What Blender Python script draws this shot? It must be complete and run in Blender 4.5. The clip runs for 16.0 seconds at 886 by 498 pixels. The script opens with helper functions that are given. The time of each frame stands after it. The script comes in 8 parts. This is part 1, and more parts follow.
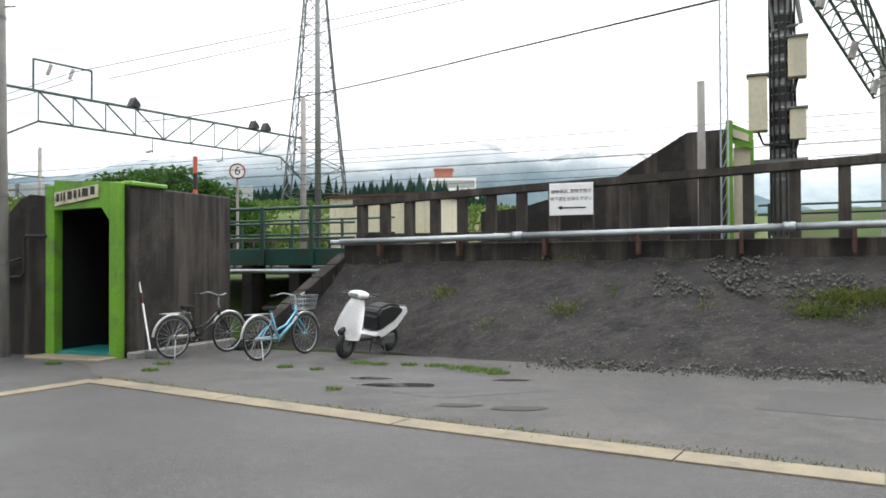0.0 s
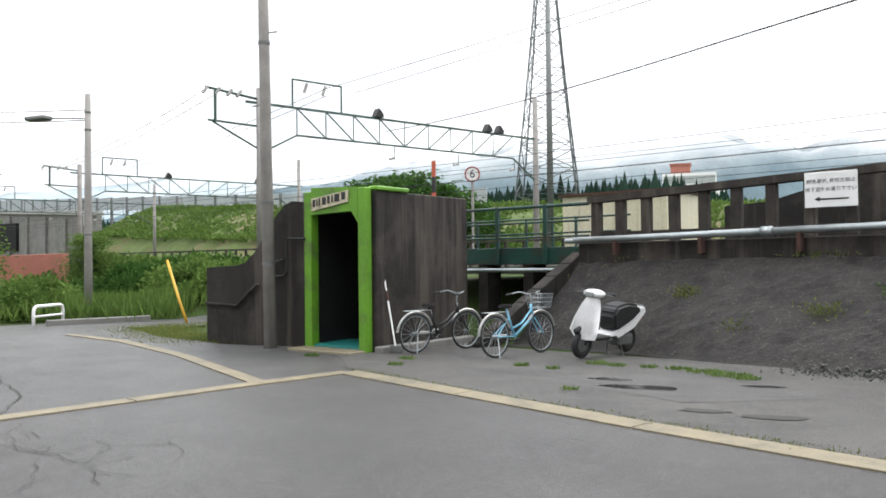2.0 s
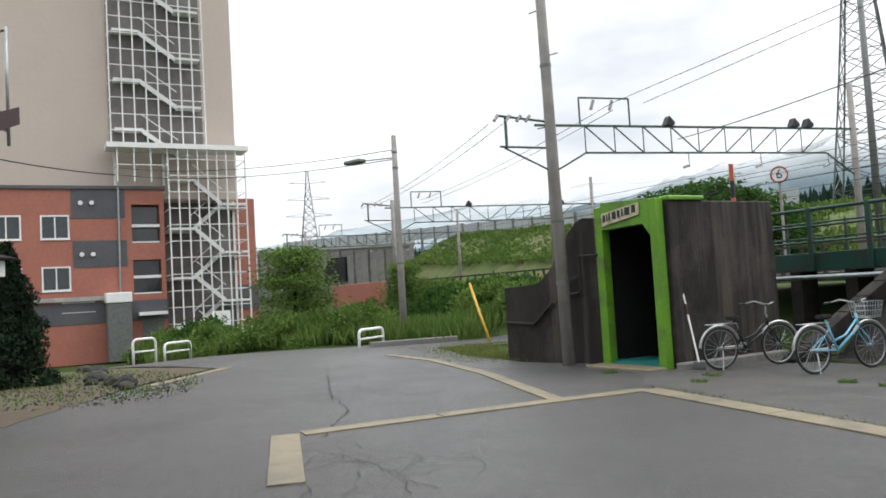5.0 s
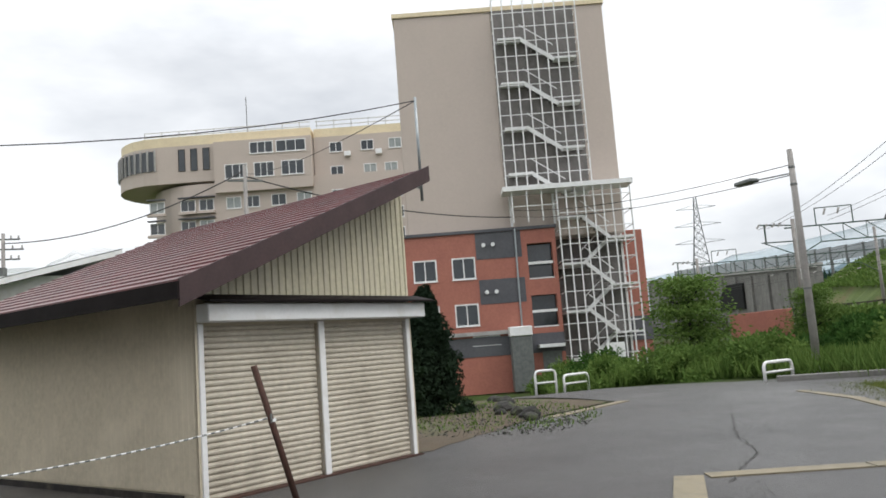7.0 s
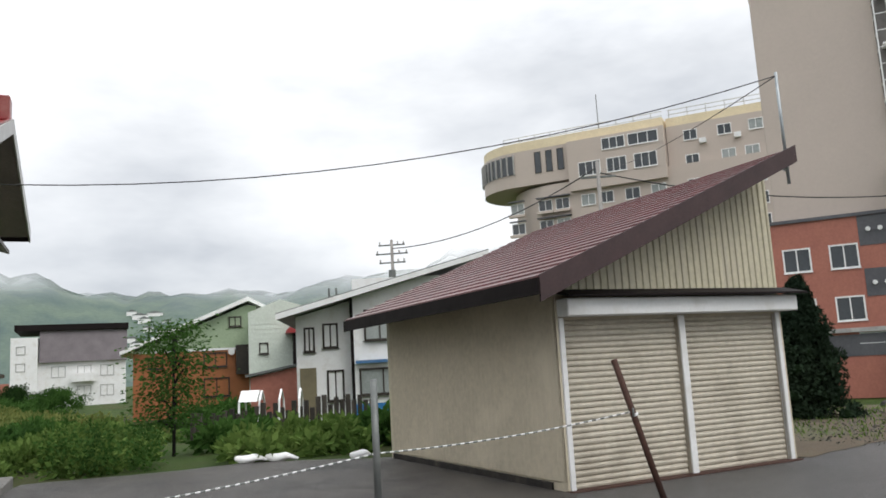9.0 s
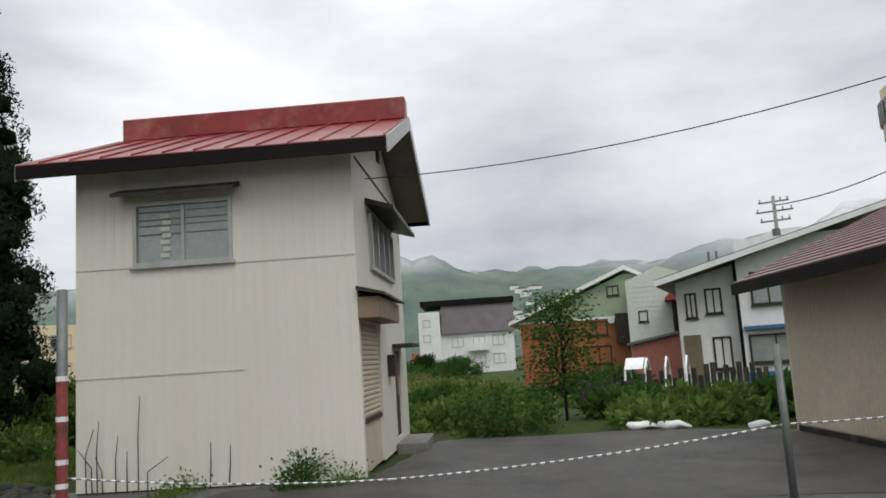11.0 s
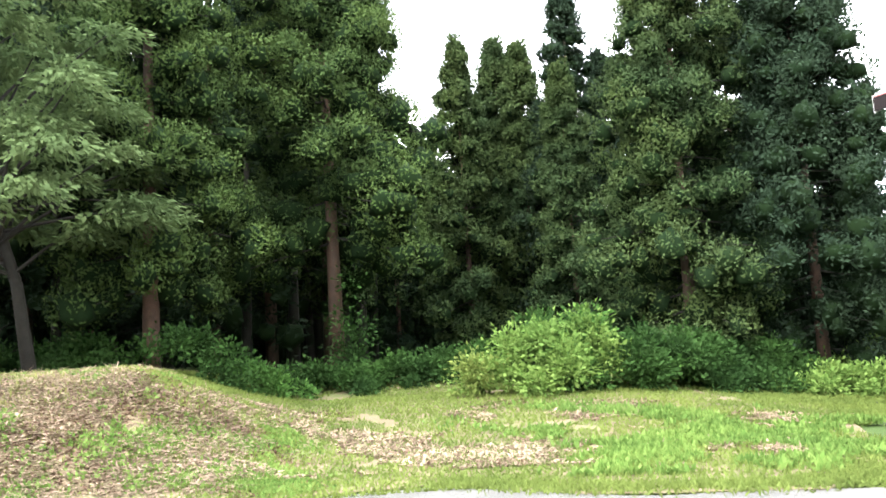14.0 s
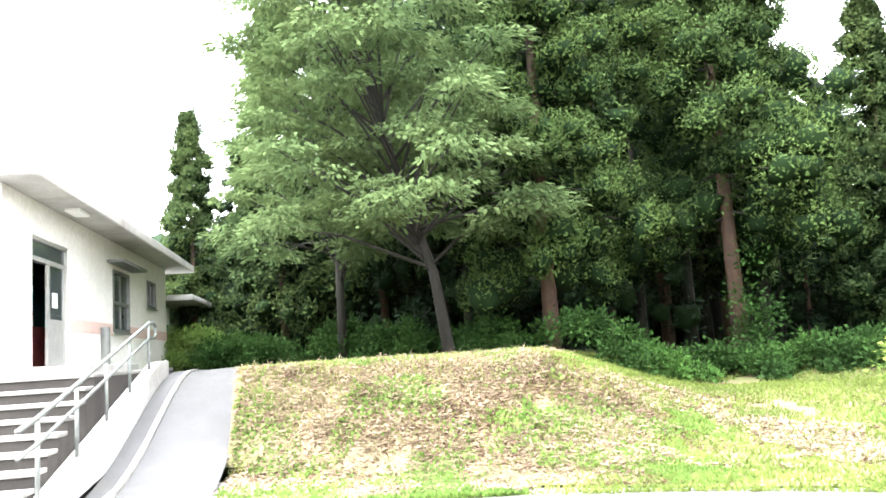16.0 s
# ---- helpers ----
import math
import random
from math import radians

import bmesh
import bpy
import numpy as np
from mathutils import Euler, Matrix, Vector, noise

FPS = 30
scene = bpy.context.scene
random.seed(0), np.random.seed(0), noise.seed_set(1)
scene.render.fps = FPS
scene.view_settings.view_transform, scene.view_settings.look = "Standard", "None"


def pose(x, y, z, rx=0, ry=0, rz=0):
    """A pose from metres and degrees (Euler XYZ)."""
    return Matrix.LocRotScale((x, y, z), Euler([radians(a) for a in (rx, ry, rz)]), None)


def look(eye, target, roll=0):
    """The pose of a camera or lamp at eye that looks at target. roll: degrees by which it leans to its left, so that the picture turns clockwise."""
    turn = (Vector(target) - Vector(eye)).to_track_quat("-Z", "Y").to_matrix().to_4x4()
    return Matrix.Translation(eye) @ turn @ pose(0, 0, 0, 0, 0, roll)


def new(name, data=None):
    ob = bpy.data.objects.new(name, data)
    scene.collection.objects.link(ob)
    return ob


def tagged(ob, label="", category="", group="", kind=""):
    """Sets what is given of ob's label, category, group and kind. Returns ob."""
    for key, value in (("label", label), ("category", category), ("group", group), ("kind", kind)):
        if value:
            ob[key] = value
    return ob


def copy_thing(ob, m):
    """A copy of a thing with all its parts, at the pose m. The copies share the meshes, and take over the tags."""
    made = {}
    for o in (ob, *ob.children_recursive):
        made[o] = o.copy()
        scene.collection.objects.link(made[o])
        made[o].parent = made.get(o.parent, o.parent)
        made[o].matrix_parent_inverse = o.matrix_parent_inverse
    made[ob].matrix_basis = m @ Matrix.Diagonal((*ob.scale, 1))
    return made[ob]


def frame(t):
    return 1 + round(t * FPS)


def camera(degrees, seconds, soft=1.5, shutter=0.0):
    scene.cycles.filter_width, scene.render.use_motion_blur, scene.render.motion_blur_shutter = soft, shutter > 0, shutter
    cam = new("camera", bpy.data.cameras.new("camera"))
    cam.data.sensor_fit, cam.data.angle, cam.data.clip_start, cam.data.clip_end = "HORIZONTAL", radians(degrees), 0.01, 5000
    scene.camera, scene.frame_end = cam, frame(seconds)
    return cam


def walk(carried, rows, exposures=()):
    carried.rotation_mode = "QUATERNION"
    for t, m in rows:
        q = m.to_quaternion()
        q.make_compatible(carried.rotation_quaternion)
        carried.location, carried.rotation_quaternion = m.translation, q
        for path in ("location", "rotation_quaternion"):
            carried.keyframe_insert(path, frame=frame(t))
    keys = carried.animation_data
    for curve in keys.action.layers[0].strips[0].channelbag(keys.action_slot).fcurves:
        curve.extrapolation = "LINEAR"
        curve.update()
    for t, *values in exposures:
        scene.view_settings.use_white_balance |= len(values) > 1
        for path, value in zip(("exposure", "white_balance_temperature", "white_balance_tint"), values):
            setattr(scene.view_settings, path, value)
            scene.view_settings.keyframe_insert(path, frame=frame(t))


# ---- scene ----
cam = camera(58.44, 16.0, soft=1.7)
PATH = [
    (0.0, pose(0.043, -0.091, 1.512, 90.92, 0.28, 4.05)),
    (0.5, pose(0.019, -0.069, 1.512, 90.96, 0.92, 11.23)),
    (1.0, pose(-0.009, -0.052, 1.504, 91.08, 0.89, 17.55)),
    (1.5, pose(-0.011, -0.028, 1.496, 91.13, 0.75, 19.89)),
    (2.0, pose(-0.005, -0.012, 1.489, 91.06, 0.66, 20.77)),
    (2.5, pose(-0.007, 0.001, 1.482, 90.92, 2.21, 21.62)),
    (3.0, pose(-0.005, 0.006, 1.476, 90.85, 3.91, 23.70)),
    (3.2, pose(-0.013, 0.007, 1.478, 90.74, 3.51, 24.12)),
    (5.3, pose(0.063, 0.106, 1.473, 93.79, 3.42, 46.93)),
    (5.5, pose(0.049, 0.122, 1.489, 94.24, 3.44, 50.18)),
    (6.0, pose(0.068, 0.120, 1.484, 95.23, 4.01, 57.58)),
    (6.5, pose(0.031, 0.133, 1.474, 96.39, 4.04, 64.11)),
    (7.0, pose(-0.024, 0.144, 1.514, 97.15, 4.27, 70.07)),
    (7.5, pose(-0.033, 0.166, 1.531, 97.69, 2.99, 76.68)),
    (8.0, pose(-0.034, 0.172, 1.522, 98.01, 2.74, 83.28)),
    (8.2, pose(0.006, 0.168, 1.513, 98.17, 3.22, 85.88)),
    (10.3, pose(-0.040, 0.051, 1.504, 97.78, 2.39, 112.00)),
    (10.5, pose(-0.069, 0.018, 1.503, 97.78, 2.87, 114.97)),
    (11.0, pose(-0.067, -0.004, 1.485, 97.86, 3.66, 122.25)),
    (11.5, pose(-0.076, -0.006, 1.479, 98.06, 4.21, 129.50)),
    (12.0, pose(-0.090, -0.006, 1.504, 98.15, 2.96, 141.58)),
    (12.5, pose(-0.069, 0.002, 1.515, 97.78, 2.85, 150.80)),
    (13.0, pose(-0.026, 0.015, 1.531, 97.20, 3.51, 160.65)),
    (13.5, pose(-0.053, -0.027, 1.522, 96.87, 3.92, 170.68)),
    (14.0, pose(-0.006, -0.084, 1.501, 96.78, 3.27, 179.95)),
    (14.5, pose(0.032, -0.138, 1.494, 96.85, 3.04, 188.21)),
    (15.0, pose(0.063, -0.178, 1.477, 96.88, 3.04, 194.73)),
    (15.5, pose(0.121, -0.242, 1.512, 96.85, 2.95, 200.99)),
    (16.0, pose(0.143, -0.300, 1.502, 97.18, 3.60, 207.64)),
]
# brightness of the picture along the way
EXPOSURES = [(0.0, 1.05), (3.0, 1.12), (5.3, 0.6), (6.5, 0.5), (8.0, 0.5), (10.5, 0.2), (11.5, 0.0), (12.5, 0.1),
             (13.0, 0.9), (13.5, 2.2), (14.0, 3.35), (14.5, 3.82), (15.0, 3.97), (16.0, 4.07)]
walk(cam, PATH, EXPOSURES)

# ---- overcast daylight ----
world = bpy.data.worlds.new("overcast_sky")
scene.world = world
world.use_nodes = True
wn, wl = world.node_tree.nodes, world.node_tree.links
wn.clear()
w_out, w_bg = wn.new("ShaderNodeOutputWorld"), wn.new("ShaderNodeBackground")
w_sky, w_mix, w_ramp = wn.new("ShaderNodeTexSky"), wn.new("ShaderNodeMix"), wn.new("ShaderNodeValToRGB")
w_noise, w_map, w_co = wn.new("ShaderNodeTexNoise"), wn.new("ShaderNodeMapping"), wn.new("ShaderNodeTexCoord")
w_sky.sky_type, w_sky.sun_disc = "NISHITA", False
w_sky.sun_elevation, w_sky.sun_rotation = radians(50), radians(39)
w_scale = wn.new("ShaderNodeVectorMath")
w_scale.operation, w_scale.inputs["Scale"].default_value = "SCALE", 0.09
wl.new(w_sky.outputs["Color"], w_scale.inputs[0])
w_map.inputs["Scale"].default_value = (1.0, 1.0, 2.6)
w_map.inputs["Rotation"].default_value = (0, 0, 0.9)
w_noise.inputs["Scale"].default_value, w_noise.inputs["Detail"].default_value = 1.7, 6.0
w_noise.inputs["Roughness"].default_value = 0.52
w_ramp.color_ramp.elements[0].position, w_ramp.color_ramp.elements[1].position = 0.34, 0.66
w_ramp.color_ramp.elements[0].color = (0.46, 0.485, 0.525, 1)
w_ramp.color_ramp.elements[1].color = (1.05, 1.06, 1.07, 1)
wl.new(w_co.outputs["Generated"], w_map.inputs["Vector"])
wl.new(w_map.outputs["Vector"], w_noise.inputs["Vector"])
wl.new(w_noise.outputs["Fac"], w_ramp.inputs["Fac"])
w_mix.data_type = "RGBA"
w_mix.inputs["Factor"].default_value = 0.93
wl.new(w_scale.outputs["Vector"], w_mix.inputs["A"])
wl.new(w_ramp.outputs["Color"], w_mix.inputs["B"])
w_sep, w_zen, w_gain = wn.new("ShaderNodeSeparateXYZ"), wn.new("ShaderNodeMapRange"), wn.new("ShaderNodeVectorMath")
wl.new(w_co.outputs["Generated"], w_sep.inputs[0])
w_zen.inputs["From Min"].default_value, w_zen.inputs["From Max"].default_value = 0.35, 1.0
w_zen.inputs["To Min"].default_value, w_zen.inputs["To Max"].default_value = 1.0, 2.3
wl.new(w_sep.outputs["Z"], w_zen.inputs["Value"])
w_gain.operation = "SCALE"
wl.new(w_mix.outputs["Result"], w_gain.inputs[0])
wl.new(w_zen.outputs["Result"], w_gain.inputs["Scale"])
wl.new(w_gain.outputs["Vector"], w_bg.inputs["Color"])
w_bg.inputs["Strength"].default_value = 0.95
wl.new(w_bg.outputs["Background"], w_out.inputs["Surface"])

sun = new("sun", bpy.data.lights.new("sun", "SUN"))
sun.data.energy, sun.data.angle, sun.data.color = 0.8, radians(35), (1.0, 0.97, 0.93)
sun.matrix_world = look((0, 0, 38), (-20, -25, 0))


# ---- materials ----
def mat(name, col, col2=None, scale=3.0, rough=0.7, metal=0.0, bump=0.0, bscale=40.0, streak=None, vary=0.0, spec=0.4,
        stain=None, sscale=0.6, island=0.0, fine=0.82, speck=None, rib_shade=None):
    """A surface: two colours mixed by noise, fine relief, run-down streaks, larger stains, and stripes of rib shade in
    the colour.
    """
    m = bpy.data.materials.new(name)
    m.use_nodes = True
    n, l = m.node_tree.nodes, m.node_tree.links
    b = n["Principled BSDF"]
    b.inputs["Roughness"].default_value, b.inputs["Metallic"].default_value = rough, metal
    b.inputs["Specular IOR Level"].default_value = spec
    co = n.new("ShaderNodeTexCoord")
    geo = n.new("ShaderNodeNewGeometry")

    def noise_at(sc, detail=5.0, vec=None, rg=0.6):
        t = n.new("ShaderNodeTexNoise")
        t.inputs["Scale"].default_value, t.inputs["Detail"].default_value, t.inputs["Roughness"].default_value = sc, detail, rg
        l.new(vec or geo.outputs["Position"], t.inputs["Vector"])
        return t.outputs["Fac"]

    def ramp(fac, a, c):
        r = n.new("ShaderNodeMapRange")
        r.inputs["From Min"].default_value, r.inputs["From Max"].default_value = a, c
        l.new(fac, r.inputs["Value"])
        return r.outputs["Result"]

    def mix(fac, a, c, mode="MIX"):
        x = n.new("ShaderNodeMix")
        x.data_type, x.blend_type = "RGBA", mode
        if hasattr(fac, "is_linked"):
            l.new(fac, x.inputs["Factor"])
        else:
            x.inputs["Factor"].default_value = fac
        for v, k in ((a, "A"), (c, "B")):
            if isinstance(v, tuple):
                x.inputs[k].default_value = (*v, 1)
            else:
                l.new(v, x.inputs[k])
        return x.outputs["Result"]

    c = mix(ramp(noise_at(scale), 0.35, 0.65), col, col2 or tuple(v * 0.8 for v in col))
    grain = noise_at(scale * 14, 3.0)
    c = mix(ramp(grain, 0.3, 0.7), c, mix(1.0, c, (fine, fine, fine), "MULTIPLY"))
    if speck:
        c = mix(ramp(noise_at(speck[1], 2.0), 0.60, 0.72), c, speck[0])
        c = mix(ramp(noise_at(speck[1] * 0.7, 2.0), 0.42, 0.30), c, mix(1.0, c, (0.6, 0.6, 0.6), "MULTIPLY"))
    # sine stripes put the shade between cladding ribs into the colour
    if rib_shade:
        dot, sn = n.new("ShaderNodeVectorMath"), n.new("ShaderNodeMath")
        dot.operation, sn.operation = "DOT_PRODUCT", "SINE"
        k = 2 * math.pi / rib_shade[1]
        dot.inputs[1].default_value = (rib_shade[0][0] * k, rib_shade[0][1] * k, rib_shade[0][2] * k)
        l.new(geo.outputs["Position"], dot.inputs[0])
        l.new(dot.outputs["Value"], sn.inputs[0])
        c = mix(ramp(sn.outputs[0], 0.2, 0.9), c, mix(1.0, c, (1 - rib_shade[2],) * 3, "MULTIPLY"))
    if stain:
        c = mix(ramp(noise_at(sscale, 7.0, None, 0.68), 0.5, 0.68), c, stain)
    if streak:
        mp = n.new("ShaderNodeMapping")
        mp.inputs["Scale"].default_value = (2.3, 2.3, 0.16)
        l.new(geo.outputs["Position"], mp.inputs["Vector"])
        c = mix(ramp(noise_at(1.3, 6.0, mp.outputs["Vector"]), 0.5, 0.72), c, streak)
    if vary:
        inf = n.new("ShaderNodeObjectInfo")
        c = mix(ramp(inf.outputs["Random"], 0.0, 1.0), c, mix(1.0, c, (1 - vary,) * 3, "MULTIPLY"))
    if island:
        c = mix(ramp(geo.outputs["Random Per Island"], 0.0, 1.0), c, mix(1.0, c, (1 - island, 1 - island * 0.8, 1 - island), "MULTIPLY"))
    l.new(c, b.inputs["Base Color"])
    rr = n.new("ShaderNodeMapRange")
    rr.inputs["To Min"].default_value, rr.inputs["To Max"].default_value = max(rough - 0.12, 0.02), min(rough + 0.12, 1.0)
    l.new(noise_at(scale * 2.3), rr.inputs["Value"])
    l.new(rr.outputs["Result"], b.inputs["Roughness"])
    if bump:
        bp = n.new("ShaderNodeBump")
        bp.inputs["Strength"].default_value, bp.inputs["Distance"].default_value = bump, 0.02
        l.new(noise_at(bscale, 4.0), bp.inputs["Height"])
        l.new(bp.outputs["Normal"], b.inputs["Normal"])
    return m


def leaf_mat(name, col, col2, thin=0.35, island=0.45, scale=0.6):
    m = mat(name, col, col2, scale, 0.85, spec=0.03, island=island)
    n, l = m.node_tree.nodes, m.node_tree.links
    b, out = n["Principled BSDF"], n["Material Output"]
    tr, mx = n.new("ShaderNodeBsdfTranslucent"), n.new("ShaderNodeMixShader")
    mx.inputs["Fac"].default_value = thin
    l.new(b.inputs["Base Color"].links[0].from_socket, tr.inputs["Color"])
    l.new(b.outputs["BSDF"], mx.inputs[1])
    l.new(tr.outputs["BSDF"], mx.inputs[2])
    l.new(mx.outputs["Shader"], out.inputs["Surface"])
    return m


M_ASPHALT = mat("wet_asphalt", (0.107, 0.104, 0.101), (0.077, 0.074, 0.073), 0.45, 0.40, bump=0.9, bscale=70, spec=0.28, stain=(0.080, 0.076, 0.074), sscale=0.35, speck=((0.221, 0.215, 0.205), 48))
M_ASPHALT2 = mat("old_asphalt", (0.069, 0.065, 0.062), (0.105, 0.100, 0.092), 0.8, 0.6, bump=1.0, bscale=70, stain=(0.048, 0.046, 0.044), sscale=0.5, speck=((0.209, 0.200, 0.184), 45))
M_CRACK = mat("crack_dirt", (0.045, 0.044, 0.042), (0.06, 0.06, 0.05), 6, 0.9)
M_PUDDLE = mat("puddle_water", (0.03, 0.03, 0.028), None, 2, 0.08, spec=0.5)
M_STRIP = mat("yellowed_concrete_strip", (0.270, 0.225, 0.144), (0.198, 0.171, 0.117), 1.5, 0.6, bump=0.4, bscale=60, stain=(0.117, 0.108, 0.081), sscale=1.6)
M_SLOPE = mat("sprayed_bank", (0.030, 0.027, 0.025), (0.045, 0.041, 0.037), 1.6, 0.88, bump=1.0, bscale=28, stain=(0.014, 0.012, 0.012), sscale=2.2, speck=((0.091, 0.086, 0.078), 22))
M_GRAVEL = mat("gravel", (0.195, 0.184, 0.169), (0.120, 0.112, 0.104), 18, 0.9, bump=0.6, bscale=60, island=0.5)
M_DARKCON = mat("blackened_concrete", (0.021, 0.0175, 0.015), (0.011, 0.0095, 0.0085), 1.3, 0.85, bump=0.5, bscale=30, streak=(0.085, 0.072, 0.059), stain=(0.044, 0.037, 0.030), sscale=1.1)
M_CONC = mat("grey_concrete", (0.240, 0.232, 0.216), (0.176, 0.172, 0.160), 1.2, 0.8, bump=0.3, bscale=35, streak=(0.120, 0.116, 0.108))
M_PALECON = mat("pale_concrete", (0.46, 0.45, 0.43), (0.36, 0.35, 0.335), 1.4, 0.75, bump=0.3, bscale=35, stain=(0.25, 0.24, 0.22), sscale=1.2)
M_GREEN = mat("lime_green_paint", (0.137, 0.332, 0.021), (0.108, 0.267, 0.021), 2.0, 0.5, bump=0.2, bscale=20, stain=(0.087, 0.144, 0.036), sscale=2.5)
M_DKGREEN = mat("dark_green_paint", (0.012, 0.052, 0.038), (0.010, 0.040, 0.03), 3, 0.45, stain=(0.035, 0.03, 0.022), sscale=3)
M_TEAL = mat("teal_floor_sheet", (0.02, 0.22, 0.20), (0.02, 0.17, 0.16), 2, 0.4)
M_DARK = mat("painted_shade_black", (0.008, 0.008, 0.008), None, 2, 0.9)
M_GALV = mat("galvanised_steel", (0.42, 0.45, 0.46), (0.33, 0.36, 0.37), 5, 0.4, metal=0.75, bump=0.1)
M_STEEL = mat("grey_steel", (0.20, 0.21, 0.20), (0.14, 0.15, 0.145), 5, 0.5, metal=0.4)
M_GANTRY = mat("pale_green_steel", (0.075, 0.127, 0.098), (0.052, 0.092, 0.072), 3, 0.5, metal=0.2, stain=(0.058, 0.052, 0.040), sscale=2)
M_POLE = mat("pole_concrete", (0.345, 0.326, 0.302), (0.258, 0.244, 0.228), 2.5, 0.8, bump=0.3, bscale=50, streak=(0.186, 0.175, 0.167))
M_RUST = mat("rusty_steel", (0.085, 0.04, 0.028), (0.06, 0.03, 0.022), 9, 0.85, bump=0.6, bscale=60)
M_REDPAINT = mat("faded_red_paint", (0.32, 0.07, 0.06), (0.22, 0.05, 0.045), 8, 0.6, stain=(0.10, 0.045, 0.03), sscale=7)
M_WHITE = mat("white_paint", (0.80, 0.80, 0.79), (0.76, 0.76, 0.75), 2, 0.4, fine=0.94, stain=(0.68, 0.67, 0.64), sscale=3)
M_BLACK = mat("black_rubber", (0.018, 0.018, 0.018), (0.025, 0.025, 0.026), 8, 0.55)
M_CABLE = mat("cable_black", (0.025, 0.026, 0.028), None, 4, 0.6)
M_WOOD = mat("weathered_timber", (0.050, 0.042, 0.034), (0.027, 0.023, 0.019), 4, 0.85, bump=0.6, bscale=50, streak=(0.112, 0.096, 0.080))
M_CREAM = mat("cream_sheet_metal", (0.62, 0.57, 0.42), (0.56, 0.515, 0.38), 0.8, 0.45, spec=0.35, streak=(0.473, 0.430, 0.344))
M_TAN = mat("tan_render", (0.590, 0.516, 0.387), (0.544, 0.479, 0.360), 0.9, 0.7, bump=0.15, streak=(0.525, 0.461, 0.351), stain=(0.627, 0.553, 0.424), sscale=0.8)
M_SHUTTER = mat("beige_shutter_metal", (0.585, 0.533, 0.439), (0.533, 0.486, 0.396), 0.9, 0.42, spec=0.4, stain=(0.378, 0.335, 0.267), sscale=1.5)
M_ROOFBR = mat("maroon_roof_metal", (0.168, 0.038, 0.038), (0.105, 0.027, 0.028), 2.2, 0.34, spec=0.45, stain=(0.119, 0.056, 0.052), sscale=2.5)
M_FASCIA = mat("dark_brown_fascia", (0.011, 0.007, 0.007), (0.008, 0.005, 0.005), 2, 0.7, spec=0.15)
M_ROOFRED = mat("red_roof_metal", (0.29, 0.032, 0.03), (0.2, 0.022, 0.022), 1.4, 0.36, spec=0.4, stain=(0.312, 0.125, 0.101), sscale=1.2)
M_SIDING = mat("ivory_siding", (0.71, 0.685, 0.59), (0.68, 0.66, 0.565), 0.5, 0.55, streak=(0.655, 0.63, 0.53), fine=0.97, rib_shade=((-0.471, 0.882, 0.0), 0.14, 0.022))
M_FLASH = mat("sheet_joint", (0.56, 0.54, 0.46), (0.62, 0.60, 0.52), 3, 0.6)
M_CLOTH = mat("pale_cloth", (0.62, 0.60, 0.52), (0.54, 0.53, 0.47), 6, 0.8)
M_SOFFIT = mat("grey_soffit", (0.27, 0.24, 0.215), (0.21, 0.19, 0.17), 2, 0.8)
M_TILEBEIGE = mat("beige_facade_tile", (0.5, 0.425, 0.37), (0.475, 0.405, 0.352), 0.35, 0.6, bump=0.03, bscale=8, fine=0.95, streak=(0.475, 0.402, 0.35))
M_BRICKT = mat("terracotta_facade_tile", (0.425, 0.162, 0.115), (0.374, 0.140, 0.102), 0.5, 0.6, bump=0.15, bscale=10)
M_GREYT = mat("slate_grey_tile", (0.115, 0.115, 0.125), (0.09, 0.09, 0.10), 0.5, 0.55)
M_YELTRIM = mat("pale_yellow_parapet", (0.8, 0.68, 0.46), (0.74, 0.62, 0.42), 0.6, 0.6)
M_GLASS = mat("dark_window_glass", (0.035, 0.042, 0.048), (0.05, 0.058, 0.065), 0.4, 0.07, spec=0.7)
M_GLASSLT = mat("curtained_glass", (0.36, 0.39, 0.375), (0.27, 0.295, 0.285), 1.2, 0.12, spec=0.6)
M_ALU = mat("aluminium_frame", (0.48, 0.48, 0.46), (0.40, 0.40, 0.385), 4, 0.4, metal=0.5)
M_BRONZE = mat("bronze_frame", (0.05, 0.04, 0.033), (0.035, 0.03, 0.025), 4, 0.45, metal=0.3)
M_EARTH = mat("damp_earth", (0.115, 0.085, 0.055), (0.075, 0.058, 0.038), 2.0, 0.95, bump=0.9, bscale=25, stain=(0.07, 0.085, 0.03), sscale=0.7)
M_GRASSG = mat("grassy_ground", (0.053, 0.084, 0.022), (0.036, 0.060, 0.016), 0.5, 0.95, spec=0.1, bump=0.8, bscale=30, stain=(0.072, 0.058, 0.034), sscale=0.3)
M_GRASS = leaf_mat("grass_blades", (0.170, 0.212, 0.056), (0.118, 0.158, 0.043), 0.35, 0.25, 0.6)
M_DRY = leaf_mat("cut_dry_grass", (0.42, 0.31, 0.24), (0.25, 0.175, 0.135), 0.2, 0.55, 1.2)
M_DEAD = leaf_mat("dead_leaves", (0.20, 0.125, 0.09), (0.11, 0.065, 0.05), 0.15, 0.5, 1.0)
M_MOUND = mat("mown_soil", (0.15, 0.115, 0.075), (0.10, 0.085, 0.05), 1.2, 0.95, spec=0.1, bump=0.9, bscale=25, stain=(0.085, 0.11, 0.035), sscale=0.8)
M_YELGR = leaf_mat("yellowing_grass", (0.255, 0.264, 0.085), (0.170, 0.212, 0.068), 0.3, 0.45, 1.2)
M_WEED = leaf_mat("weed_leaves", (0.190, 0.275, 0.073), (0.129, 0.205, 0.054), 0.3, 0.5, 0.8)
